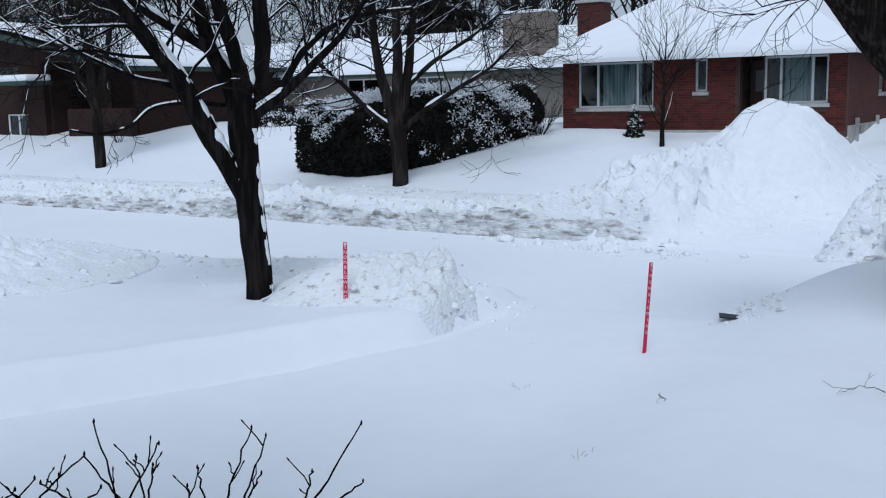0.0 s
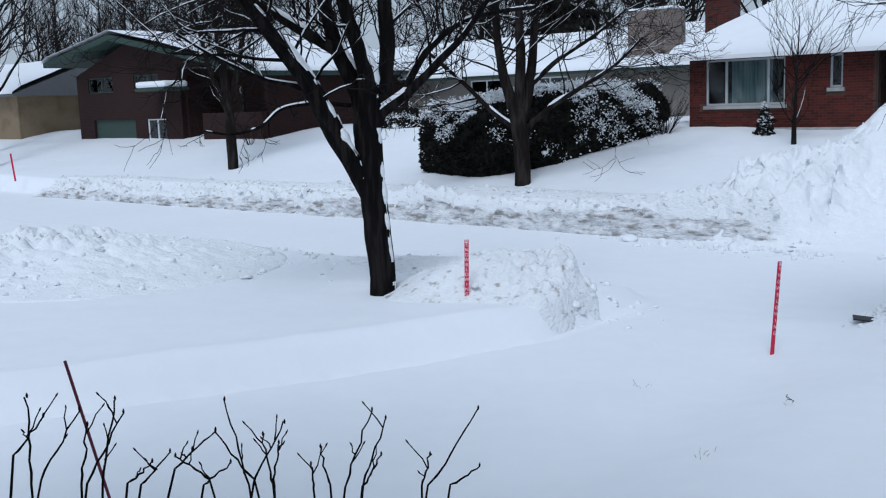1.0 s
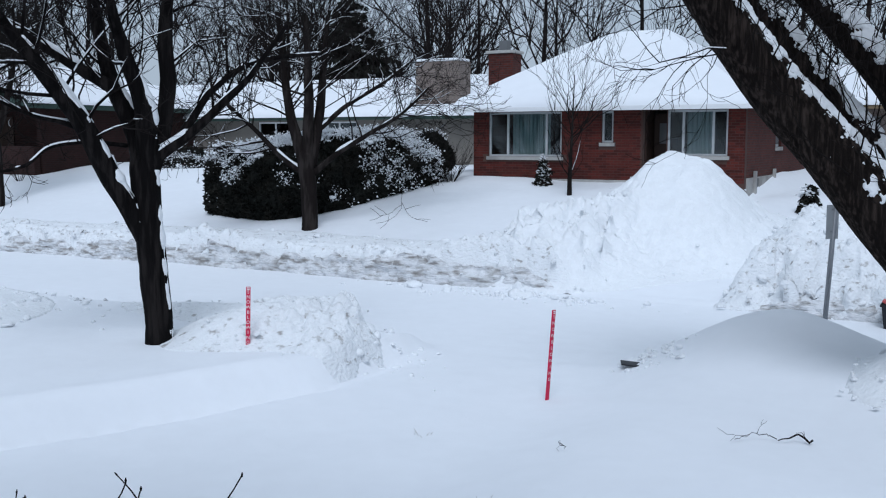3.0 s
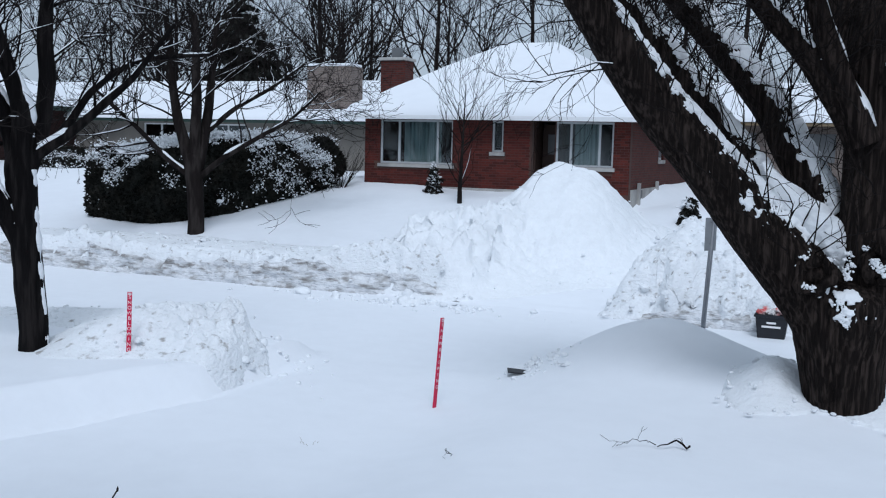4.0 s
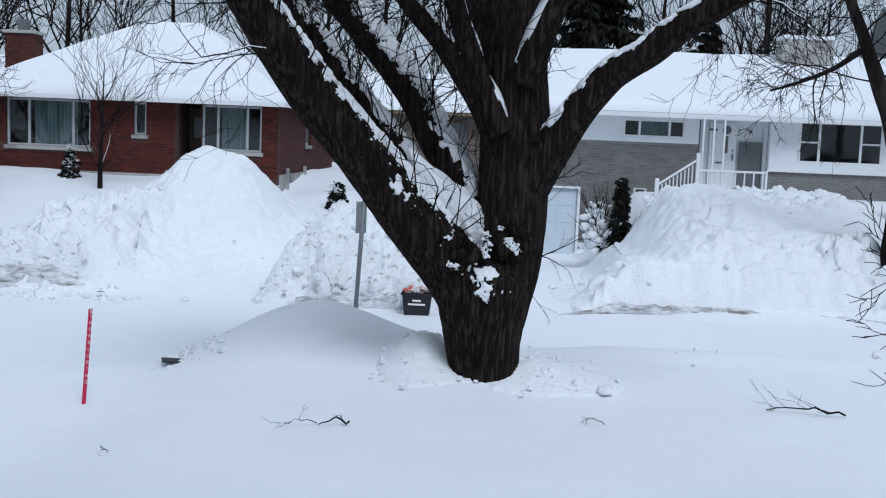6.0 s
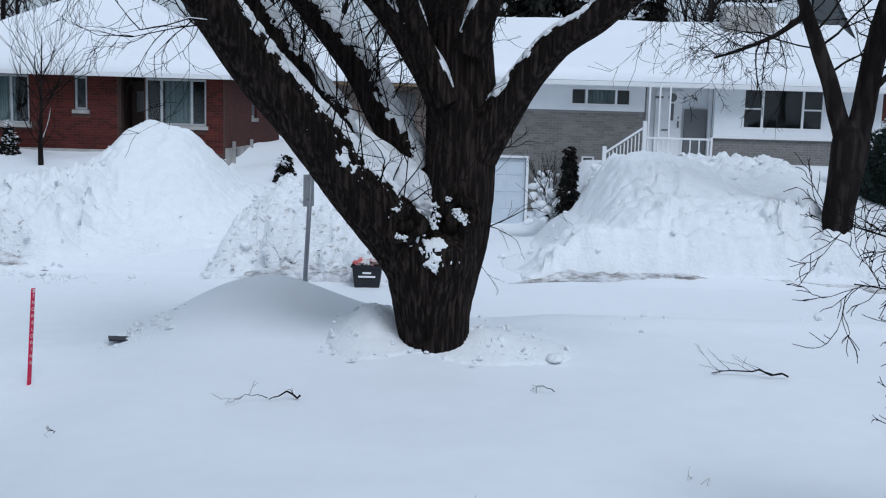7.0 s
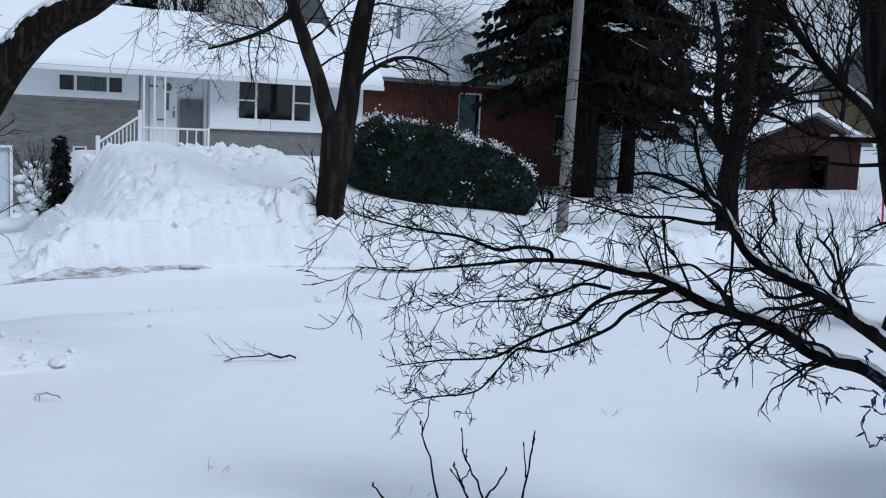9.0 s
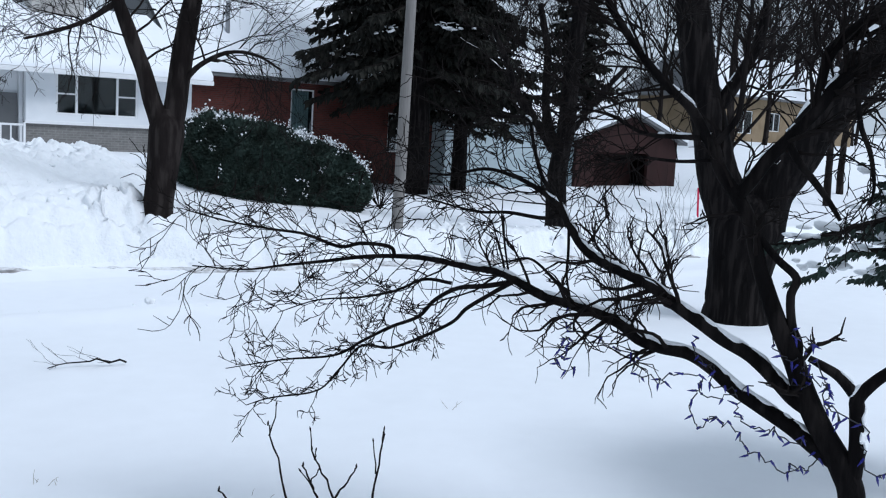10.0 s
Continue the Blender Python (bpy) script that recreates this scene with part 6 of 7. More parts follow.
# knots where old limbs came off: a swollen ring of bark round a hollow, with snow caught in and below it
def knot(at, wide, tall, seed):
    r = np.random.default_rng(seed)
    a = np.linspace(0, 2 * math.pi, 26, endpoint=False)
    k = 1 + 0.14 * np.sin(2 * a + r.uniform(0, 6)) + 0.09 * np.sin(5 * a + r.uniform(0, 6))
    line = np.array(at) + np.c_[np.cos(a) * wide * k, -0.03 + 0.02 * np.sin(3 * a), np.sin(a) * tall * k]
    line = np.vstack([line, line[:2]])
    tb = Tubes()
    A2, S2 = np.meshgrid(np.linspace(0, 6.283, 12, endpoint=False), np.arange(len(line)))
    tb.add(line, 0.062 * (1 + 0.25 * np.sin(np.arange(len(line)) * 1.3)), 12, 1 + 0.22 * value_noise(A2 * 2, S2 * 0.9, 0.8, seed))
    root = link_mesh("burl", tb.mesh("burl"), MAPLE_BARK, maple, "gnarled ring of bark round an old wound", smooth=True)
    me = blobs(np.array([np.array(at) + [0, 0.07, 0]]), [min(wide, tall)], r, 0.9, 0.2)
    link_mesh("hollow", me, MAPLE_BARK, root, smooth=True)
    return root


rb = np.random.default_rng(12)


def bark_front(x, z):
    """How far forward the maple's bark comes at (x, z)."""
    x, z = np.atleast_1d(x), np.atleast_1d(z)
    out = np.full(x.shape, 12.0)
    for pts, rad in M[:3]:
        for p, r in zip(pts, rad):
            gap = r * r - (x - p[0]) ** 2 - (z - p[2]) ** 2
            out = np.where(gap > 0, np.minimum(out, p[1] - np.sqrt(np.maximum(gap, 0))), out)
    return out


knot((-0.30, float(bark_front(-0.30, 1.98)[0]) - 0.01, 1.98), 0.15, 0.17, 3)
knot((0.33, float(bark_front(0.33, 2.10)[0]) - 0.01, 2.10), 0.17, 0.15, 5)


def scrap(x0, z0, x1, z1, wide, n, proud=0.0):
    t = rb.random(n)
    w = wide * (0.35 + 0.65 * np.sin(t * 3.1))
    x, z = x0 + (x1 - x0) * t + rb.normal(0, 1, n) * w, z0 + (z1 - z0) * t + rb.normal(0, 0.5, n) * w
    p = np.c_[x, bark_front(x, z) - proud + rb.normal(0, 0.006, n), z]
    link_mesh("snow_scrap", blobs(p, rb.uniform(0.007, 0.020, n), rb, 0.9, 0.4), LUMP, maple, "wet snow stuck in the furrows", smooth=True)["kind"] = "stuff"


scrap(0.25, 2.17, 0.38, 2.03, 0.05, 90, 0.09)
scrap(-0.42, 1.88, -0.26, 1.82, 0.03, 34, 0.06)
scrap(0.0, 2.24, 0.02, 1.94, 0.035, 70)
scrap(-0.05, 1.74, 0.06, 1.46, 0.035, 70)
scrap(-0.45, 2.17, -0.14, 2.14, 0.03, 40, 0.05)
scrap(0.14, 2.28, 0.42, 2.26, 0.025, 36, 0.05)
# ---- evergreens and hedges ----
def sprays(base, way, length, width, rng):
    """Small pointed leaf sprays: a folded pair of triangles from each base point."""
    n = len(base)
    way = way / (np.linalg.norm(way, axis=1, keepdims=True) + 1e-9)
    side = np.cross(way, rng.normal(0, 1, (n, 3)))
    side /= np.linalg.norm(side, axis=1, keepdims=True) + 1e-9
    up = np.cross(side, way)
    L, W = np.asarray(length).reshape(-1, 1) * np.ones((n, 1)), np.asarray(width).reshape(-1, 1) * np.ones((n, 1))
    mid = base + way * L * 0.45
    v = np.stack([base, mid + side * W + up * W * 0.3, base + way * L, mid - side * W + up * W * 0.3], 1)
    k = np.arange(n)[:, None] * 4
    f = np.concatenate([k + np.array([[0, 1, 2]]), k + np.array([[0, 2, 3]])])
    return v.reshape(-1, 3), f


def hedge(name, foot, top, label, seed, count, snow_count, needle, snow_side=0.0, spray=0.16):
    """foot: plan corners in order; top(x, y): height of the crown. Leaf sprays over an added dark core that blocks
    light, snow lodged on top.
    """
    rng = np.random.default_rng(seed)
    foot = np.array(foot, float)
    cx, cy = foot.mean(0)
    root = thing(name, (cx, cy, gz(cx, cy)), label, "hedge")
    # core added to block light: stacked rings that bulge and round off at the top
    ring = []
    for i in range(len(foot)):
        a, b = foot[i], foot[(i + 1) % len(foot)]
        k = max(3, int(np.linalg.norm(b - a) / 0.45))
        ring += [a + (b - a) * t for t in np.linspace(0, 1, k, endpoint=False)]
    ring = np.array(ring)
    ring = (ring + np.roll(ring, 1, 0) + np.roll(ring, -1, 0)) / 3
    levels = np.array([0, 0.15, 0.35, 0.55, 0.75, 0.9, 0.97, 1.0])
    shrink = np.array([0.9, 0.97, 1.0, 1.0, 0.97, 0.88, 0.7, 0.25])
    rings = []
    for lv, sk in zip(levels, shrink):
        c = np.array([cx, cy])
        pl = c + (ring - c) * sk
        pl = pl + 0.26 * np.stack([value_noise(pl[:, 0] + lv * 5, pl[:, 1], 0.9, seed), value_noise(pl[:, 0], pl[:, 1] + lv * 5, 0.9, seed + 1)], -1)
        g = ground_height(pl[:, 0], pl[:, 1]) - 0.1
        tz = top(pl[:, 0], pl[:, 1]) + 0.24 * value_noise(pl[:, 0], pl[:, 1], 0.9, seed + 2)
        rings.append(np.c_[pl, g + (tz - g) * lv])
    v = np.concatenate(rings)
    m = len(ring)
    f = [(i * m + k, i * m + (k + 1) % m, (i + 1) * m + (k + 1) % m, (i + 1) * m + k) for i in range(len(levels) - 1) for k in range(m)] + [tuple((len(levels) - 1) * m + k for k in range(m))]
    me = data_mesh("inner_mass", v, f)
    tris = [(a, b, c) for a, b, c, *_ in f[:-1]] + [(a, c, d) for a, b, c, d in f[:-1]]
    tris = np.array(tris)
    A, B, C = v[tris[:, 0]], v[tris[:, 1]], v[tris[:, 2]]
    nrm = np.cross(B - A, C - A)
    area = np.linalg.norm(nrm, axis=1) + 1e-9
    nrm /= area[:, None]
    out = np.c_[A[:, :2] - [cx, cy], 0 * A[:, :1] + 0.2]
    nrm *= np.sign((nrm * out).sum(1))[:, None]
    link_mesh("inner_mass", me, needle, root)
    pick = rng.choice(len(tris), count, p=area / area.sum())
    r1, r2 = np.sqrt(rng.random(count))[:, None], rng.random(count)[:, None]
    p = A[pick] * (1 - r1) + B[pick] * r1 * (1 - r2) + C[pick] * r1 * r2
    way = nrm[pick] + rng.normal(0, 0.55, (count, 3)) + [0, 0, 0.35]
    sv, sf = sprays(p - nrm[pick] * 0.05, way, rng.uniform(0.5, 1.3, count) * spray, rng.uniform(0.2, 0.4, count) * spray, rng)
    lf = link_mesh("foliage", data_mesh("foliage", sv, sf), needle, root)
    lf["kind"] = "stuff"
    # snow
    w = area * (np.clip(nrm[:, 2], 0, 1) ** 1.5 + snow_side * (A[:, 1] > cy - 0.8) * smooth01(0.8, 2.2, A[:, 2]) + 0.001)
    pick = rng.choice(len(tris), snow_count, p=w / w.sum())
    r1, r2 = np.sqrt(rng.random(snow_count))[:, None], rng.random(snow_count)[:, None]
    p = A[pick] * (1 - r1) + B[pick] * r1 * (1 - r2) + C[pick] * r1 * r2 + nrm[pick] * rng.uniform(0.0, 0.12, (snow_count, 1))
    keep = value_noise(p[:, 0] * 1.0, p[:, 1] + p[:, 2], 0.5, seed + 5) > -0.15
    p, nn = p[keep], nrm[pick][keep]
    k = len(p)
    fine = rng.random(k) < 0.93
    pf = np.repeat(p[fine], 9, 0) + rng.normal(0, 0.07, (9 * fine.sum(), 3))
    wf = np.repeat(nn[fine], 9, 0) + rng.normal(0, 0.6, (len(pf), 3)) + [0, 0, 0.1]
    fv, ff = sprays(pf + [0, 0, 0.03], wf, rng.uniform(0.5, 1.2, len(pf)) * spray * 0.42, rng.uniform(0.14, 0.26, len(pf)) * spray, rng)
    sf_ = link_mesh("snowy_sprays", data_mesh("snowy_sprays", fv, ff), LUMP, root, "twig ends coated in snow")
    sf_["kind"] = "stuff"
    p = p[~fine]
    sn = link_mesh("snow_clumps", blobs(p, np.clip(rng.lognormal(np.log(0.05), 0.5, len(p)), 0.02, 0.14), rng, 0.5), LUMP, root, "snow lodged among the twigs", smooth=True)
    sn["kind"] = "stuff"
    return root


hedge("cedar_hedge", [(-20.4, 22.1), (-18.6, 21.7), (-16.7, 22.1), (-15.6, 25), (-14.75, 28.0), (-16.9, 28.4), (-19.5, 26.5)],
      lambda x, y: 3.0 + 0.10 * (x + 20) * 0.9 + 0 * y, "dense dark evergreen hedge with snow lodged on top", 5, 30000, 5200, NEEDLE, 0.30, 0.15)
hedge("yew_hedge", [(10.9, 24.6), (12.4, 23.2), (14.6, 22.8), (16.0, 23.4), (16.2, 25.0), (14.3, 26.8), (11.2, 27.0)],
      lambda x, y: 3.35 - 0.24 * np.maximum(x - 11.6, 0) - 0.25 * np.maximum(x - 15.2, 0), "rounded grey-green evergreen hedge dusted with snow", 6, 34000, 620, SPRUCE, 0.0, 0.16)


def spruce(name, at, height, radius, skirt, seed, needle, label, whorls=26, per=9, along=34, snow=0.15, spray=0.3, trunk_r=0.3, gap=None, fan=0.35, load=None):
    rng = np.random.default_rng(seed)
    x, y, z = at
    root = thing(name, at, label, "tree")
    tr, br = Tubes(), Tubes()
    hs = np.linspace(0, height, 12)
    tr.add(np.c_[x + 0 * hs, y + 0 * hs, z - 0.2 + hs], np.linspace(trunk_r, 0.03, 12), 12)
    bases, ways, snows = [], [], []
    for i in range(whorls):
        u = i / (whorls - 1)
        h0 = skirt + (height - 0.3 - skirt) * u
        reach = radius * (1 - u) ** 0.8 + 0.25 * min(1.0, height / 6)
        for k in range(per):
            a, h = rng.uniform(0, 6.28), h0 + rng.normal(0, 0.55) * height / 16
            if gap is not None and u < 0.6 and abs((a - gap + math.pi) % (2 * math.pi) - math.pi) < 0.5:
                a += math.pi        # few boughs hang before the trunk
            rr = reach * rng.uniform(0.42, 1.12)
            sag = rng.uniform(0.7, 1.7)
            t = np.linspace(0, 1, 7)
            d = np.array([math.cos(a), math.sin(a), 0])
            hang = -0.32 * sag * rr * t ** 1.2 + 0.16 * rr * np.clip(t - 0.6, 0, 1) ** 1.0
            pts = np.array([x, y, z + h]) + d * (rr * t)[:, None] + np.c_[0 * t, 0 * t, hang] + rng.normal(0, 0.05, (7, 3)) * t[:, None]
            br.add(pts, np.linspace(0.035 + 0.02 * (1 - u), 0.008, 7), 4)
            s = rng.uniform(0.15, 1.0, along) * 6
            ki = np.minimum(s.astype(int), 5)
            q = pts[ki] + (pts[ki + 1] - pts[ki]) * (s - ki)[:, None]
            side = np.array([-d[1], d[0], 0])
            sw = rng.normal(0, 1, along)[:, None]
            q = q + side * sw * 0.16 * (1.1 - s[:, None] / 7) * rr * fan
            bases.append(q)
            ways.append(d * 0.55 + side * sw * 0.5 + np.array([0, 0, -1.0]) + rng.normal(0, 0.35, (along, 3)))
            if rng.random() < snow:
                snows.append(pts[3:6] + [0, 0, 0.05])
    base, way = np.concatenate(bases), np.concatenate(ways)
    sv, sf = sprays(base, way, rng.uniform(0.5, 1.3, len(base)) * spray, rng.uniform(0.16, 0.3, len(base)) * spray, rng)
    link_mesh("trunk", tr.mesh("trunk"), BARK, root, smooth=True)
    b = link_mesh("bough_wood", br.mesh("bough_wood"), TWIG, root)
    b["kind"] = "stuff"
    n = link_mesh("needles", data_mesh("needles", sv, sf), needle, root)
    n["kind"] = "stuff"
    if snows:
        p = np.repeat(np.concatenate(snows), 6, 0)
        load = load or spray
        p = p + rng.normal(0, 0.45 * load, p.shape) * [1, 1, 0.2]
        sn = link_mesh("snow_clumps", blobs(p, rng.uniform(0.10, 0.28, len(p)) * load, rng, 0.45), LUMP, root, "patches of snow on the boughs", smooth=True)
        sn["kind"] = "stuff"
    return root


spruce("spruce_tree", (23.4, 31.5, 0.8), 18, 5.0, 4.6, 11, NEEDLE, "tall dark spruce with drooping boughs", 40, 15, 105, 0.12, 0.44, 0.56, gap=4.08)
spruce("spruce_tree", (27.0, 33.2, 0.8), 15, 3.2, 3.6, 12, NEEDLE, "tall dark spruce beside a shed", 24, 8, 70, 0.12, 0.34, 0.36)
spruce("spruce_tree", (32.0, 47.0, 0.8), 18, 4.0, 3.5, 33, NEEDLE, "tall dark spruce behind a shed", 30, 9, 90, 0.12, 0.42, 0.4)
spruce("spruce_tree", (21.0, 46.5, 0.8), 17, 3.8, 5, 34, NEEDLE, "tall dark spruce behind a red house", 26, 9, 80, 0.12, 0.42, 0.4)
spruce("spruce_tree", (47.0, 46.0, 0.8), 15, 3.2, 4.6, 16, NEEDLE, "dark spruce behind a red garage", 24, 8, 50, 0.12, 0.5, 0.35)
spruce("spruce_tree", (5.2, 52, 1.5), 13, 4.2, 3.5, 13, NEEDLE, "dark spruce behind a snowy roof", 24, 9, 50, 0.15, 0.55, 0.3)
spruce("spruce_tree", (11.2, 54, 1.5), 9.3, 2.0, 3, 14, NEEDLE, "slim spruce behind a snowy roof", 20, 8, 40, 0.15, 0.45, 0.2)
spruce("spruce_tree", (-38, 56, 1.5), 11.5, 4.5, 4, 15, NEEDLE, "dark spruce behind a long bungalow", 24, 9, 50, 0.15, 0.55, 0.3)
spruce("blue_spruce", (8.0, 3.25, 0.4), 3.9, 1.75, 2.45, 17, SPRUCE, "young blue spruce with snow on its boughs", 10, 13, 460, 1.0, 0.075, 0.07, None, 1.15, 0.24)
spruce("arborvitae", (3.5, 26.0, gz(3.5, 26.0)), 2.15, 0.27, 0.1, 18, NEEDLE, "small dark arborvitae beside a snow heap", 22, 8, 30, 0.06, 0.12, 0.05)
spruce("arborvitae", (-4.1, 27.2, 0.72), 1.5, 0.5, 0.05, 19, NEEDLE, "small dark cedar beside a drive", 16, 8, 26, 0.2, 0.2, 0.05)
spruce("dwarf_cedar", (-11.77, 27.6, 1.85), 1.05, 0.30, 0.03, 20, NEEDLE, "small snow-flecked cedar below a picture window", 14, 9, 34, 0.35, 0.10, 0.03)

# ---- small trees and shrubs ----
def shrub(name, at, height, spread, stems, seed, label, thick=0.012, snow=0.0, depth=2, category="shrub", lift=0.12):
    t = Tree(seed, 0.003, snow, 5)
    for _ in range(stems):
        a = t.rng.uniform(0, 6.28)
        d = np.array([math.cos(a) * spread, math.sin(a) * spread, 1.0]) + t.rng.normal(0, 0.1, 3)
        t.grow(np.array(at) + [0, 0, -0.1], d, thick * t.rng.uniform(0.7, 1.2), height * t.rng.uniform(0.7, 1.0), depth, 0.5, lift, 0.1, 3, 0.55)
    root = thing(name, at, label, category)
    for nm, tb, mt in (("stem_wood", t.wood, BARK_FAR), ("fine_growth", t.twigs, TWIG), ("snow_cover", t.snow, LUMP)):
        if tb.n:
            o = link_mesh(nm, tb.mesh(nm), mt, root)
            o["kind"] = "stuff"
    return root


sap = Tree(21, 0.004, 0.3, 7)
sp, sr = sap.limb([(-10.37, 26.22, 1.3, 0.08), (-10.36, 26.22, 1.8, 0.07), (-10.35, 26.2, 2.1, 0.065), (-10.33, 26.2, 2.7, 0.05), (-10.3, 26.2, 3.4, 0.035), (-10.28, 26.2, 4.1, 0.02), (-10.25, 26.2, 5.0, 0.01)])
sap.twig_limb(sp, sr, 26, 1.5, 2, 0.75, 0.16, 0.28, 3, 0.6, 0.12, 0.6, 0.025)
sap.finish("sapling", (-10.37, 26.22, 1.4), BARK_FAR, "slender bare sapling in front of a brick house", "tree")
shrub("bare_shrub", (-14.8, 27.4, 1.85), 1.0, 0.9, 22, 22, "twiggy bare shrub beside a brick house", 0.012, 0.3)
shrub("bare_shrub", (-32.9, 25.8, 1.6), 0.9, 0.7, 14, 23, "thin bare shrub poking out of lawn snow", 0.012)
laden = shrub("snowy_shrub", (2.95, 26.6, gz(2.95, 26.6)), 1.4, 0.3, 14, 24, "upright shrub packed with snow", 0.02, 0.9)
rs = np.random.default_rng(33)
hz = rs.uniform(0, 1, 90)
load = np.c_[2.95 + rs.normal(0, 0.16, 90), 26.5 + rs.normal(0, 0.12, 90), gz(2.95, 26.6) + 0.15 + 1.35 * hz]
link_mesh("snow_load", blobs(load, rs.uniform(0.05, 0.15, 90) * (1.1 - 0.4 * hz), rs, 0.9, 0.3), LUMP, laden, "snow caught among the stems", smooth=True)["kind"] = "stuff"
shrub("bare_shrub", (17.0, 24.6, 0.9), 1.5, 0.8, 26, 25, "bare shrub at the end of a hedge", 0.014, 0.1)
shrub("bare_shrub", (12.0, 10.4, 0.35), 1.6, 0.7, 24, 26, "fine bare shrub beside a shade tree", 0.01, 0.1)
hedge("yew_hedge", [(-29.4, 29.5), (-27.6, 29.3), (-27.4, 30.6), (-29.3, 30.7)], lambda x, y: 2.75 + 0 * x, "low rounded evergreen flecked with snow", 27, 2500, 350, NEEDLE, 0.1, 0.15)

# a thicket of garden stems close to the window
def stem_clump(name, at, tips, seed, label):
    """Upright stems with small buds, from the ground to the given tips."""
    rng = np.random.default_rng(seed)
    root = thing(name, at, label, "shrub")
    for tip, low in tips:
        tip, low = np.array(tip), np.array(low)
        foot = low + (low - tip) * min((low[2] - at[2]) / max(tip[2] - low[2], 0.05), 7.0) * np.array([0.35, 0.35, 1.0])
        foot[2] = min(foot[2], at[2])
        tb = Tubes()
        t = np.linspace(0, 1, 14)[:, None]
        pts = np.concatenate([foot + (low - foot) * np.linspace(0, 1, 6, endpoint=False)[:, None], low + (tip - low) * np.linspace(0, 1, 8)[:, None]]) + rng.normal(0, 0.0035, (14, 3)) + 0 * t
        rad = np.linspace(0.0062, 0.0028, 14)
        rad[1::2] *= 1.18
        tb.add(pts, rad, 6)
        tb.add(np.array([tip - [0, 0, 0.004], tip + [0, 0, 0.006], tip + [0.001, 0, 0.016]]), [0.003, 0.0048, 0.0015], 6)
        for k in range(rng.integers(0, 3)):
            j = int(rng.integers(8, 13))
            a = rng.uniform(0, 6.28)
            d = np.array([math.cos(a) * 0.7, math.sin(a) * 0.7, 1.0])
            ln = rng.uniform(0.02, 0.11)
            q = pts[j] + d * ln * np.linspace(0, 1, 4)[:, None] + rng.normal(0, 0.003, (4, 3))
            tb.add(q, np.linspace(0.0034, 0.0022, 4), 5)
            tb.add(np.array([q[-1] - d * 0.004, q[-1] + d * 0.006, q[-1] + d * 0.014]), [0.0024, 0.0038, 0.0012], 5)
        link_mesh("stem", tb.mesh("stem"), TWIG, root, smooth=True)
    return root


STEMS = [((-3.465, 1.559, 2.120), (-3.516, 1.569, 1.770)), ((-3.390, 1.718, 2.043), (-3.504, 1.595, 1.775)), ((-3.329, 1.833, 2.064), (-3.410, 1.788, 1.722)), ((-3.316, 1.856, 2.008), (-3.432, 1.744, 1.731)), ((-3.138, 2.143, 1.891), (-3.269, 2.033, 1.742)), ((-3.114, 2.178, 2.011), (-3.114, 2.264, 1.632)), ((-2.978, 2.360, 1.894), (-3.103, 2.279, 1.641)), ((-3.032, 2.291, 1.853), (-3.057, 2.340, 1.620))]
STEMS += [((-2.747, 2.625, 1.918), (-2.871, 2.565, 1.589)), ((-2.710, 2.664, 1.880), (-2.818, 2.624, 1.583)), ((-2.433, 2.919, 1.904), (-2.623, 2.818, 1.565)), ((-2.891, 2.466, 1.779), (-2.909, 2.522, 1.595)), ((-2.918, 2.434, 1.710), (-2.950, 2.474, 1.589)), ((-2.585, 2.785, 1.717), (-2.643, 2.799, 1.566)), ((-3.235, 1.994, 1.827), (-3.336, 1.922, 1.694)), ((-3.379, 1.739, 1.978), (-3.440, 1.730, 1.734))]
STEMS += [((-3.271, 1.935, 1.797), (-3.361, 1.877, 1.703)), ((-2.434, 2.918, 1.661), (-2.555, 2.880, 1.560)), ((-3.445, 1.604, 2.036), (-3.535, 1.526, 1.889)), ((-3.138, 2.142, 1.886), (-3.102, 2.280, 1.653)), ((-3.225, 2.010, 1.806), (-3.202, 2.138, 1.677)), ((-2.995, 2.339, 1.811), (-3.050, 2.349, 1.619)), ((-3.110, 2.184, 1.753), (-3.215, 2.118, 1.657)), ((-2.727, 2.646, 1.728), (-2.818, 2.624, 1.583))]
stem_clump("garden_shrub", (-3.1, 2.25, 0.3), STEMS, 31, "bare budded garden shrub close to the window").location += Vector((0.031, 0.026, 0))
stem_clump("garden_shrub", (2.0, 3.25, 0.3), [((1.821, 3.335, 2.037), (1.924, 3.335, 1.692)), ((1.971, 3.249, 1.935), (2.086, 3.236, 1.704)), ((2.120, 3.154, 1.869), (2.077, 3.242, 1.716)), ((2.203, 3.096, 2.009), (2.203, 3.157, 1.695)), ((1.662, 3.417, 1.777), (1.750, 3.429, 1.684)), ((1.944, 3.265, 1.873), (2.029, 3.272, 1.704))], 32, "small clump of bare budded stems").location += Vector((-0.066, 0.052, 0))
rod = Tubes()
rod.add(np.array([(-3.404, 1.903, 1.449), (-3.477, 1.766, 2.209)]), [0.0065, 0.0065], 8)
solid_mesh("marker_rod", rod.mesh("marker_rod"), material("purple_red_rod", (0.16, 0.02, 0.05), 0.5, spread=0.1, bump=0), (-3.0, 2.0, 0.3), "thin purple-red marker rod stuck in the snow", "marker")

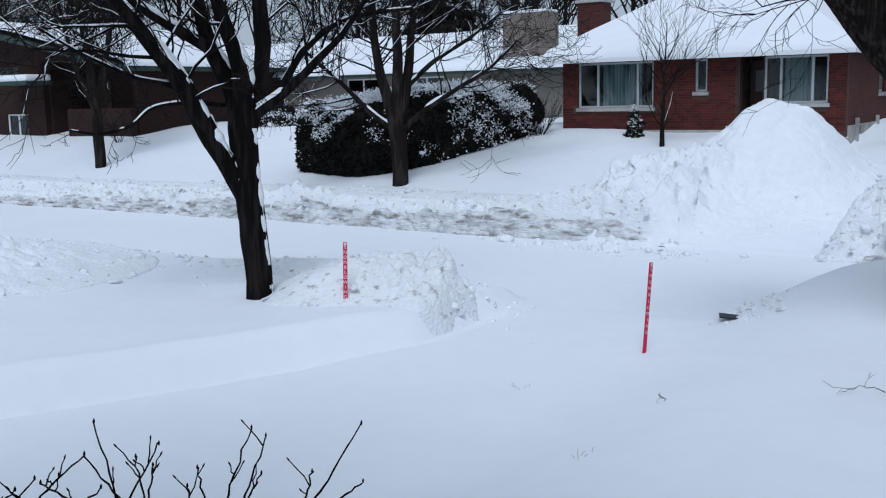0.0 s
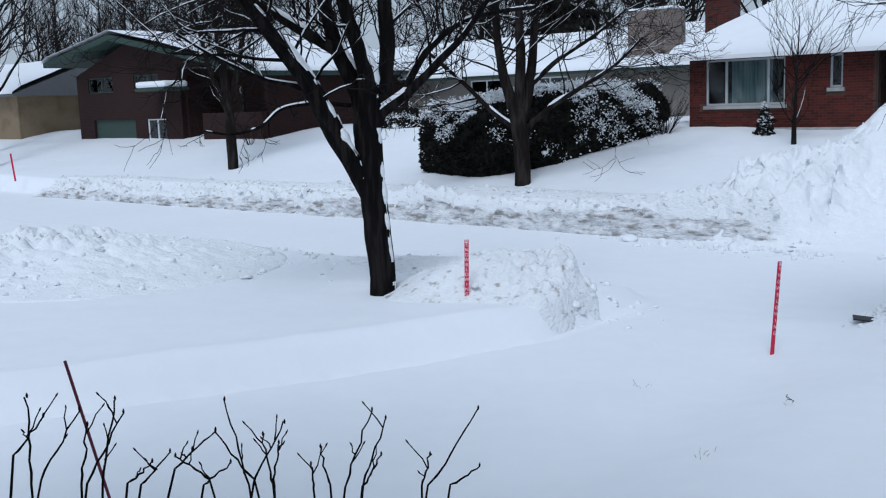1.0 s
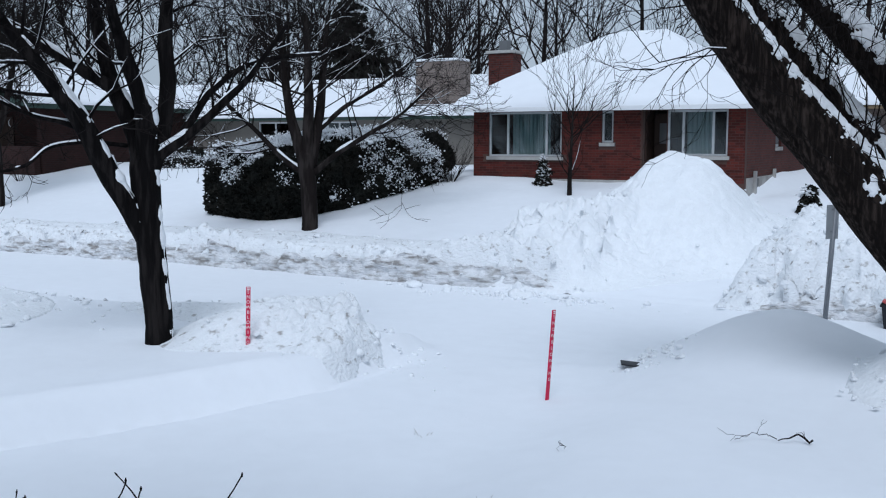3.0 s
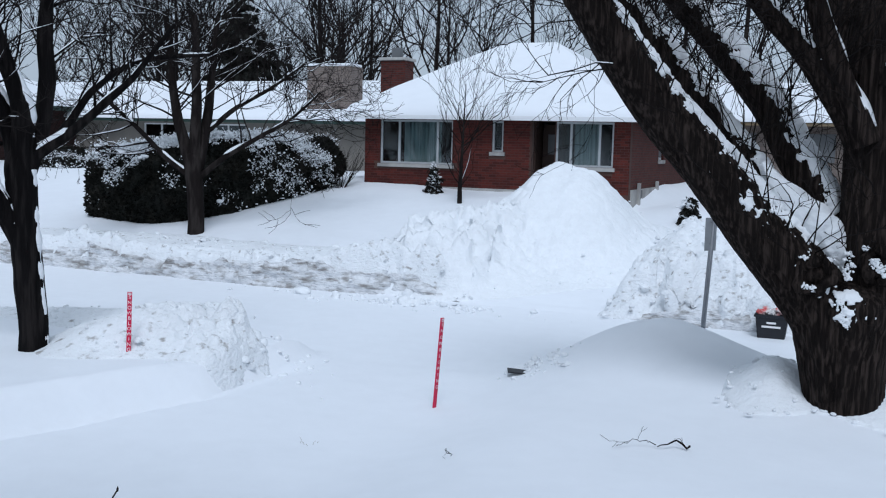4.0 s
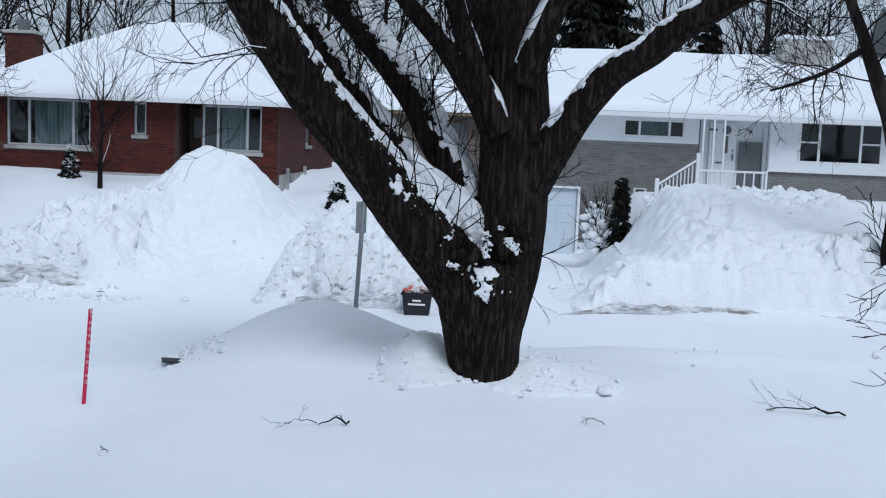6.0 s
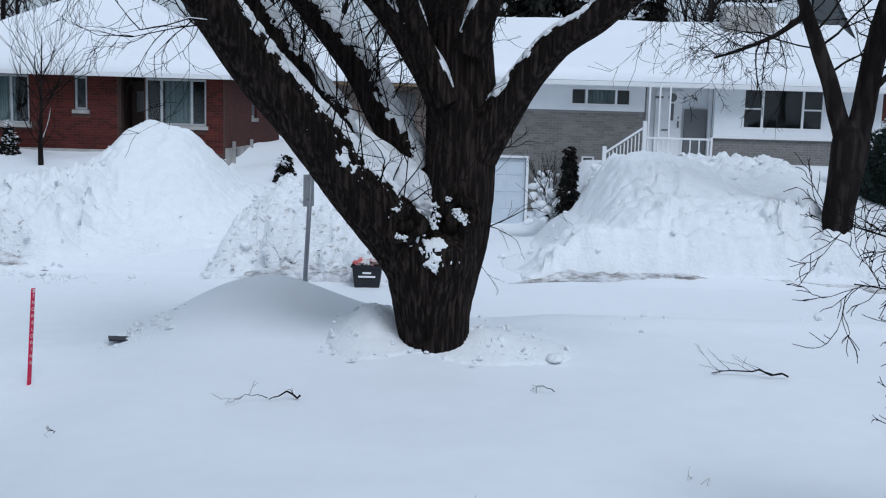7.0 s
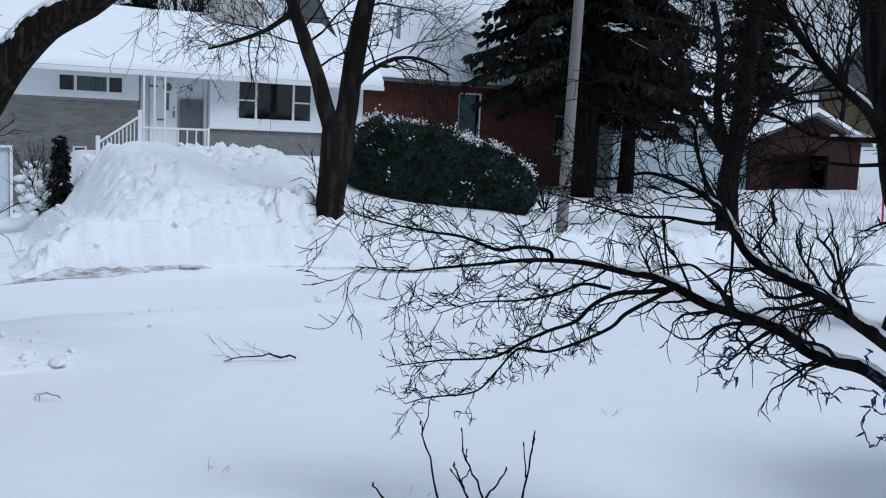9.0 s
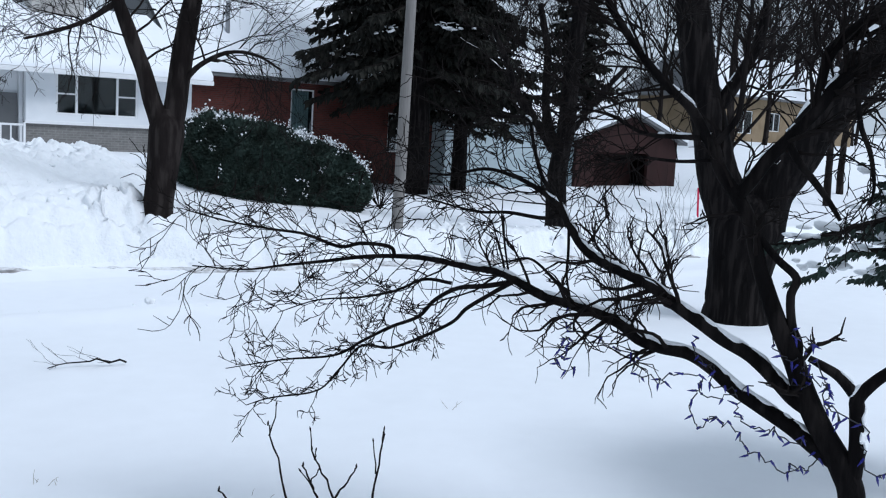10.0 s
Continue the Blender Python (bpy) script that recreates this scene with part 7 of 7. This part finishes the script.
# ---- marker stakes ----
def stake(base, top, width, face_yaw, label, lettering=True):
    """A flat plastic stake leaning from base to top, with the word printed down its face."""
    base, top = Vector(base), Vector(top)
    root = thing("marker_stake", base, label, "marker stake", "red marker stakes")
    up = (top - base).normalized()
    out = Vector((math.sin(radians(face_yaw)), -math.cos(radians(face_yaw)), 0))
    out = (out - up * out.dot(up)).normalized()
    m = Matrix((up.cross(out), up, out)).transposed().to_4x4()
    m.translation = base
    ln = (top - base).length
    bm = box(-width / 2, width / 2, -0.25, ln, -0.009, 0.009, 0.004)
    bm.transform(m)
    part("board", bm, STAKE_RED, root)
    if lettering:
        for k, sign in enumerate("SNOWBLOWING"):
            cu = bpy.data.curves.new("letter", "FONT")
            cu.body, cu.align_x, cu.size = sign, "CENTER", width * 1.1
            tmp = bpy.data.objects.new("letter", cu)
            me = bpy.data.meshes.new_from_object(tmp)
            bpy.data.objects.remove(tmp)
            me.transform(m @ Matrix.Translation((0, ln * (0.90 - 0.075 * k), 0.0098)))
            link_mesh("letter", me, STAKE_TEXT, root)
        for k in range(2):
            b2 = box(-width * 0.34, width * 0.34, ln * (0.955 + 0.022 * k), ln * (0.968 + 0.022 * k), 0.0092, 0.0104)
            b2.transform(m)
            part("print_bar", b2, STAKE_TEXT, root)
    return root


stake((-8.69, 10.41, 0.30), (-8.70, 10.46, 1.22), 0.060, 42, "bright red marker stake with white lettering")
stake((-4.60, 11.17, 0.10), (-4.54, 11.20, 1.14), 0.055, 72, "bright red marker stake leaning beside the drive")
stake((-39.58, 19.00, 0.75), (-39.61, 18.94, 1.63), 0.07, 62, "red marker stake far along the street", False)
stake((29.4, 22.4, 0.8), (29.35, 22.42, 1.70), 0.07, -50, "red marker stake beyond the shade tree", False)

# ---- sign post, utility poles, recycling bin ----
sg = thing("sign_post", (-1.88, 14.3, 0.4), "leaning galvanised sign post with a blank grey plate", "sign post")
post = Tubes()
post.add(np.array([(-1.87, 14.3, 0.0), (-1.84, 14.3, 0.9), (-1.77, 14.3, 2.35)]), [0.034, 0.034, 0.034], 8)
link_mesh("post", post.mesh("post"), GALV, sg, smooth=True)
bm = box(-0.10, 0.10, -0.003, 0.003, 1.88, 2.34, 0.002)
bm.transform(Matrix.Translation((-1.80, 14.26, 0)) @ Matrix.Rotation(radians(48), 4, "Z"))
part("plate", bm, material("bare_aluminium_plate", (0.30, 0.31, 0.32), 0.5, metal=0.3, spread=0.1, bump=0.1), sg)
for zb in (1.98, 2.28):
    bm = bmesh.new()
    bmesh.ops.create_cone(bm, cap_ends=True, segments=8, radius1=0.012, radius2=0.012, depth=0.02, matrix=Matrix.Translation((-1.80, 14.24, zb)) @ Matrix.Rotation(radians(90), 4, "X"))
    part("bolt", bm, GALV, sg)


def pole(at, top, r, label, mat, arm=False):
    root = thing("utility_pole", at, label, "utility pole", "utility poles")
    tb = Tubes()
    a, b = np.array(at, float) - [0, 0, 0.3], np.array(top, float)
    tb.add(a + (b - a) * np.linspace(0, 1, 14)[:, None], np.linspace(r, r * 0.72, 14), 14)
    link_mesh("shaft", tb.mesh("shaft"), mat, root, smooth=True)
    if arm:
        part("crossarm", box(b[0] - 1.2, b[0] + 1.2, b[1] - r - 0.1, b[1] - r * 0.7, b[2] - 0.6, b[2] - 0.48, 0.01), POLE_WOOD, root)
    return root


pole((14.15, 19.75, 0.7), (14.3, 19.7, 10.5), 0.15, "pale weathered utility pole in the far snow bank", POLE_WOOD)
pole((11.55, 43, 1.5), (11.4, 43, 12), 0.15, "dark utility pole behind a snowy roof", BARK_FAR, True)
pole((-10.0, 47, 1.5), (-10.0, 47, 12), 0.15, "dark utility pole behind a bungalow", BARK_FAR, True)

bn = thing("recycling_bin", (-1.22, 18.5, 0.0), "black plastic recycling tub heaped with packets", "bin")
bm = bmesh.new()
W0, W1, D0, D1, HB = 0.23, 0.28, 0.17, 0.21, 0.43
ring = [[bm.verts.new((-1.22 + sx * w, 18.5 + sy * d, z)) for sx, sy in ((-1, -1), (1, -1), (1, 1), (-1, 1))] for w, d, z in ((W0, D0, 0.0), (W1, D1, HB), (W1 - 0.02, D1 - 0.02, HB), (W0 - 0.01, D0 - 0.01, 0.08))]
bm.faces.new(ring[0][::-1]), bm.faces.new(ring[3])
for a, b in zip(ring, ring[1:]):
    for i in range(4):
        bm.faces.new((a[i], a[(i + 1) % 4], b[(i + 1) % 4], b[i]))
bmesh.ops.bevel(bm, geom=[e2 for e2 in bm.edges if abs(e2.verts[0].co.z - e2.verts[1].co.z) > 0.2], offset=0.02, segments=2, affect="EDGES")
bmesh.ops.recalc_face_normals(bm, faces=bm.faces)
tub = part("tub", bm, BLACK_PLASTIC, bn)
bm = box(-1.52, -0.92, 18.27, 18.29, HB - 0.05, HB - 0.01, 0.006)
for a in ((-1.52, -0.92, 18.71, 18.73), (-1.52, -1.50, 18.29, 18.71), (-0.94, -0.92, 18.29, 18.71)):
    box(*a, HB - 0.05, HB - 0.01, 0.006, bm)
part("rim", bm, BLACK_PLASTIC, tub)
for x0, x1, z in ((-1.30, -1.14, 0.27), (-1.38, -1.06, 0.20)):
    bm = box(x0, x1, 18.286, 18.292, z, z + 0.035)
    bmesh.ops.translate(bm, verts=bm.verts, vec=(0, 0.0, 0))
    part("print_bar", bm, STAKE_TEXT, tub)
for i in range(9):
    bm = box(-0.08, 0.08, -0.05, 0.05, -0.03, 0.03, 0.012)
    bm.transform(Matrix.Translation((-1.42 + 0.05 * i, 18.42 + 0.03 * ((i * 5) % 4), 0.44 + 0.025 * (i % 3))) @ Euler((0.5 * math.sin(i * 2.1), 0.6 * math.cos(i * 1.7), i * 1.1)).to_matrix().to_4x4())
    part("packet", bm, CARDBOARD, bn)

# ---- things lying on the snow ----
lid = solid("bin_lid", (lambda b: (b.transform(Matrix.Translation((-4.07, 12.85, gz(-4.07, 12.85) + 0.03)) @ Euler((0.10, 0.10, 0.4)).to_matrix().to_4x4()), b)[1])(box(-0.16, 0.16, -0.09, 0.09, -0.010, 0.010, 0.006)), BLACK_PLASTIC, (-4.07, 12.85, gz(-4.07, 12.85)), "black plastic lid half buried in snow", "lid")


def clod_patch(name, n, cx, cy, sx, sy, size, label, seed, mat=LUMP):
    r = np.random.default_rng(seed)
    x, y = r.normal(cx, sx, n), r.normal(cy, sy, n)
    s = np.clip(r.lognormal(np.log(size * 0.7), 0.5, n), 0.010, size * 2)
    p = np.c_[x, y, ground_height(x, y) + s * 0.25]
    return tagged(link_mesh(name, blobs(p, s, r, 0.75, 0.55), mat), label, "snow", kind="stuff")


clod_patch("snow_clods", 60, -14.5, 12.0, 2.2, 0.9, 0.045, "small snow clods scattered over the lawn", 1)
clod_patch("snow_clods", 90, -8.6, 18.5, 1.6, 0.35, 0.06, "broken snow lumps along the kerb", 2)
clod_patch("snow_clods", 40, -7.65, 11.75, 0.22, 0.4, 0.07, "broken snow lumps at the end of a bank", 8)
clod_patch("snow_clods", 30, -7.2, 11.9, 0.35, 0.6, 0.028, "small snow crumbs beside the drive", 3)
clod_patch("snow_clods", 60, -3.85, 13.1, 0.22, 0.25, 0.035, "snow lumps at the corner of the drive", 4)
clod_patch("snow_clods", 40, 3.5, 14.2, 2.5, 0.5, 0.04, "snow crumbs along the kerb", 5)
clod_patch("snow_clods", 26, -14.5, 12.5, 2.0, 0.8, 0.035, "grey ice bits on the lawn snow", 6, SLUSH)


def fallen(name, a, b, seed, label, r=0.011, kids=7):
    """A dead branch lying on the snow."""
    t = Tree(seed, 0.0025, 0.0, 5)
    a, b = np.array([*a, gz(*a) + 0.03]), np.array([*b, gz(*b) + 0.02])
    n = np.linspace(0, 1, 9)[:, None]
    pts = a + (b - a) * n + t.rng.normal(0, 0.018, (9, 3)) + np.array([0, 0, 0.05]) * np.sin(n * np.pi)
    t.wood.add(pts, np.linspace(r, r * 0.4, 9), 6)
    t.twig_limb(pts, np.linspace(r, r * 0.4, 9), kids, min(0.28, 0.6 * float(np.linalg.norm(b - a))), 1, 0.5, 0.0, 0.1, 2, 0.6)
    root = thing(name, tuple(a), label, "branch", "fallen branches")
    link_mesh("stick", t.wood.mesh("stick"), TWIG, root)
    if t.twigs.n:
        o = link_mesh("fine_growth", t.twigs.mesh("fine_growth"), TWIG, root)
        o["kind"] = "stuff"
    return root


fallen("fallen_branch", (4.08, 10.89), (3.22, 11.02), 41, "dead forked branch lying on smooth snow", 0.013, 8)
fallen("fallen_branch", (-1.30, 9.80), (-1.58, 9.66), 42, "short dead stick on the snow", 0.012, 1)
fallen("fallen_branch", (-1.62, 9.72), (-1.88, 9.56), 43, "thin broken twig on the snow", 0.005, 3)
fallen("fallen_branch", (1.30, 10.1), (1.12, 10.25), 44, "thin broken twig on the snow", 0.005, 3)
fallen("fallen_branch", (-3.35, 8.66), (-3.44, 8.70), 45, "thin broken twig on the snow", 0.003, 2)
for k, (x, y) in enumerate([(-5.3, 9.2), (-3.4, 6.9), (0.4, 6.9), (2.2, 7.6), (5.2, 8.9), (3.4, 6.4), (5.6, 10.6), (6.2, 7.7)]):
    r = np.random.default_rng(90 + k)
    tb = Tubes()
    for _ in range(r.integers(3, 7)):
        p0 = np.array([x + r.normal(0, 0.07), y + r.normal(0, 0.07), 0])
        p0[2] = gz(p0[0], p0[1]) - 0.01
        d = np.array([r.normal(0, 0.5), r.normal(0, 0.5), 1.0]) * r.uniform(0.04, 0.12)
        tb.add(np.array([p0, p0 + d * 0.6, p0 + d + [0.01, 0, -0.01]]), [0.0022, 0.0018, 0.001], 3)
    tagged(solid_mesh("grass_tuft", tb.mesh("grass_tuft"), GRASS, (x, y, gz(x, y)), "few dry stems poking through the snow", "grass", "dry stems"), kind="stuff")

# ---- blue string lights in the ornamental tree ----
def light_string(lines, seed):
    root = thing("string_lights", (4.9, 3.3, 0.4), "dark cable of unlit blue bulbs wound through a tree", "string lights")
    r = np.random.default_rng(seed)
    bulb = bmesh.new()
    bmesh.ops.create_cone(bulb, cap_ends=True, segments=8, radius1=0.006, radius2=0.008, depth=0.022, matrix=Matrix.Translation((0, 0, -0.01)))
    bmesh.ops.create_cone(bulb, cap_ends=True, segments=8, radius1=0.0012, radius2=0.0085, depth=0.042, matrix=Matrix.Translation((0, 0, -0.04)))
    me = bpy.data.meshes.new("bulb")
    bulb.to_mesh(me)
    bulb.free()
    me.materials.append(BLUE_BULB)
    for line in lines:
        line = np.array(line, float)
        n = 60
        t = np.linspace(0, len(line) - 1, n)
        k = np.minimum(t.astype(int), len(line) - 2)
        p = line[k] + (line[k + 1] - line[k]) * (t - k)[:, None]
        a = np.linspace(0, 26, n)
        p = p + 0.03 * np.c_[np.cos(a), np.sin(a), 0.6 * np.sin(a * 1.3)] + r.normal(0, 0.012, (n, 3))
        tb = Tubes()
        tb.add(p, np.full(n, 0.0042), 5)
        link_mesh("cable", tb.mesh("cable"), BLACK_PLASTIC, root)
        for i in range(1, n, 3):
            b = new("bulb", me)
            b.parent = root
            b.matrix_local = Matrix.Translation(Vector(p[i]) - root.location) @ Euler((r.normal(0, 0.9), r.normal(0, 0.9), r.uniform(0, 6.28))).to_matrix().to_4x4()


light_string([
    [(4.429, 4.437, 2.153), (4.444, 4.419, 1.972), (4.458, 4.401, 1.901), (4.413, 4.463, 1.800), (4.475, 4.380, 1.720)],
    [(4.543, 4.280, 1.954), (4.663, 4.101, 1.925), (4.707, 4.033, 1.773), (4.781, 3.911, 1.739), (4.879, 3.736, 1.821), (4.917, 3.667, 1.691), (5.032, 3.433, 1.769)],
    [(4.892, 3.714, 1.719), (4.894, 3.715, 1.504), (4.970, 3.567, 1.551), (5.036, 3.436, 1.401), (5.120, 3.250, 1.320), (5.168, 3.133, 1.347), (5.191, 3.068, 1.466)],
    [(4.869, 3.750, 2.031), (4.909, 3.679, 1.866), (4.976, 3.551, 1.748), (5.028, 3.447, 1.557), (5.110, 3.266, 1.525), (5.171, 3.117, 1.523)],
    [(5.070, 3.338, 2.095), (5.114, 3.241, 1.976), (5.146, 3.170, 1.819), (5.161, 3.125, 1.996), (5.203, 3.023, 1.814), (5.222, 2.979, 1.622)],
    [(5.102, 3.266, 2.107), (5.136, 3.182, 2.154), (5.150, 3.154, 1.991), (5.185, 3.069, 1.838), (5.206, 3.018, 1.748), (5.283, 2.843, 1.650), (5.314, 2.785, 1.429), (5.346, 2.719, 1.377)]], 51)

# ---- bare woods behind the houses ----
protos = []
for k in range(5):
    t = Tree(60 + k, 0.012, 0.0, 6)
    hgt = 4.5 + 0.8 * k
    p, r = t.limb([(0, 0, -0.3, 0.20), (0.1, 0, hgt * 0.4, 0.17), (0.0, 0.1, hgt * 0.8, 0.13), (0.1, 0.1, hgt * 1.3, 0.09), (0.1, 0.0, hgt * 1.9, 0.04)])
    t.twig_limb(p, r, 13, hgt * 0.8, 2, 0.55, 0.12, 0.2, 5, 0.7, 0.13, 0.62, 0.085)
    protos.append(t.finish("bare_tree", (0, 0, 0), BARK_FAR, "tall bare deciduous tree behind the houses", group="bare trees behind the houses"))
rw = np.random.default_rng(8)
spots = []
for i in range(80):
    x = -105 + 210 * (i + rw.uniform(-0.4, 0.4)) / 80
    spots.append((x, rw.uniform(47, 74) if -62 < x < 36 else rw.uniform(40, 74)))
used_first = set()
for i, (x, y) in enumerate(spots):
    k = i % 5
    m = Matrix.Translation((x, y, gz(x, y))) @ Matrix.Rotation(rw.uniform(0, 6.28), 4, "Z")
    if k not in used_first:
        protos[k].matrix_basis = m
        used_first.add(k)
    else:
        copy_thing(protos[k], m)
# nearer crowns at the left edge and by the street
for k, (x, y, s) in enumerate([(-52, 24, 0), (-46, 21.0, 2), (-57, 22, 1), (33, 24, 3), (44, 26, 1), (52, 30, 2)]):
    copy_thing(protos[s], Matrix.Translation((x, y, gz(x, y))) @ Matrix.Rotation(k * 1.9, 4, "Z"))


# ---- bricks of the two nearest brick walls ----
def lay_bricks(wall, x0, x1, z0, z1, holes, y, mat, near, bw=0.215, bh=0.065, joint=0.012):
    """Running bond on a wall that faces the street. Bricks inside the stretch `near` (x from, to) are parts of the wall, the others one joined part."""
    rng = np.random.default_rng(4)
    unit = bmesh.new()
    bmesh.ops.create_cube(unit, size=1)
    me = bpy.data.meshes.new("brick")
    unit.to_mesh(me)
    unit.free()
    me.materials.append(mat)
    base = root_of(wall).location
    verts, faces, made = [], [], 0
    cube = np.array([v.co[:] for v in me.vertices])
    quads_ = [tuple(p.vertices) for p in me.polygons]
    row, z = 0, z0
    while z + bh <= z1 + 0.002:
        x = x0 - (bw + joint) * 0.5 * (row % 2)
        while x < x1:
            a, b = max(x, x0), min(x + bw, x1)
            for h in holes:
                if h[2] - 0.002 < z + bh and z < h[3]:
                    if a < h[0] < b:
                        b = h[0]
                    elif a < h[1] < b:
                        a = h[1]
                    elif h[0] <= a and b <= h[1]:
                        b = a
            if b - a > 0.03:
                proud = rng.uniform(0.003, 0.008)
                mid = ((a + b) / 2, y - proud / 2 + 0.004, z + bh / 2)
                size = (b - a, proud + 0.012, bh)
                if near[0] < a < near[1] and made < 300:
                    o = new("brick", me)
                    o.parent = wall
                    o.matrix_local = Matrix.Translation(Vector(mid) - base) @ Matrix.Diagonal((*size, 1))
                    made += 1
                else:
                    k = len(verts) * 8
                    verts.append(cube * size + mid)
                    faces += [tuple(i + k for i in q) for q in quads_]
            x += bw + joint
        z += bh + joint
        row += 1
    rest = link_mesh("brickwork", data_mesh("brickwork", np.concatenate(verts), faces), mat, wall)
    rest["kind"] = "stuff"


front = [o for o in red.children if o.name.startswith("front_wall")][0]
lay_bricks(front, RX0, RX1, 2.0, RZ1, [*holes[:1], (-14.1, -11.3, 2.54, 2.70), *holes[1:2], (-10.29, -9.75, 2.97, 3.13), (-9.0, -8.18, 1.9, 4.1), (-8.22, -6.5, 2.6, 4.06)], RY0, RED_CLAY, (-11.3, -8.9))
lower = [o for o in wh.children if o.name.startswith("brick_wall")][0]
lay_bricks(lower, 0.0, 6.3, 0.0, 3.50, [(0.26, 2.86, -0.3, 2.12), (4.45, 4.85, 1.75, 2.15)], WY, GREY_CLAY, (2.9, 4.8))
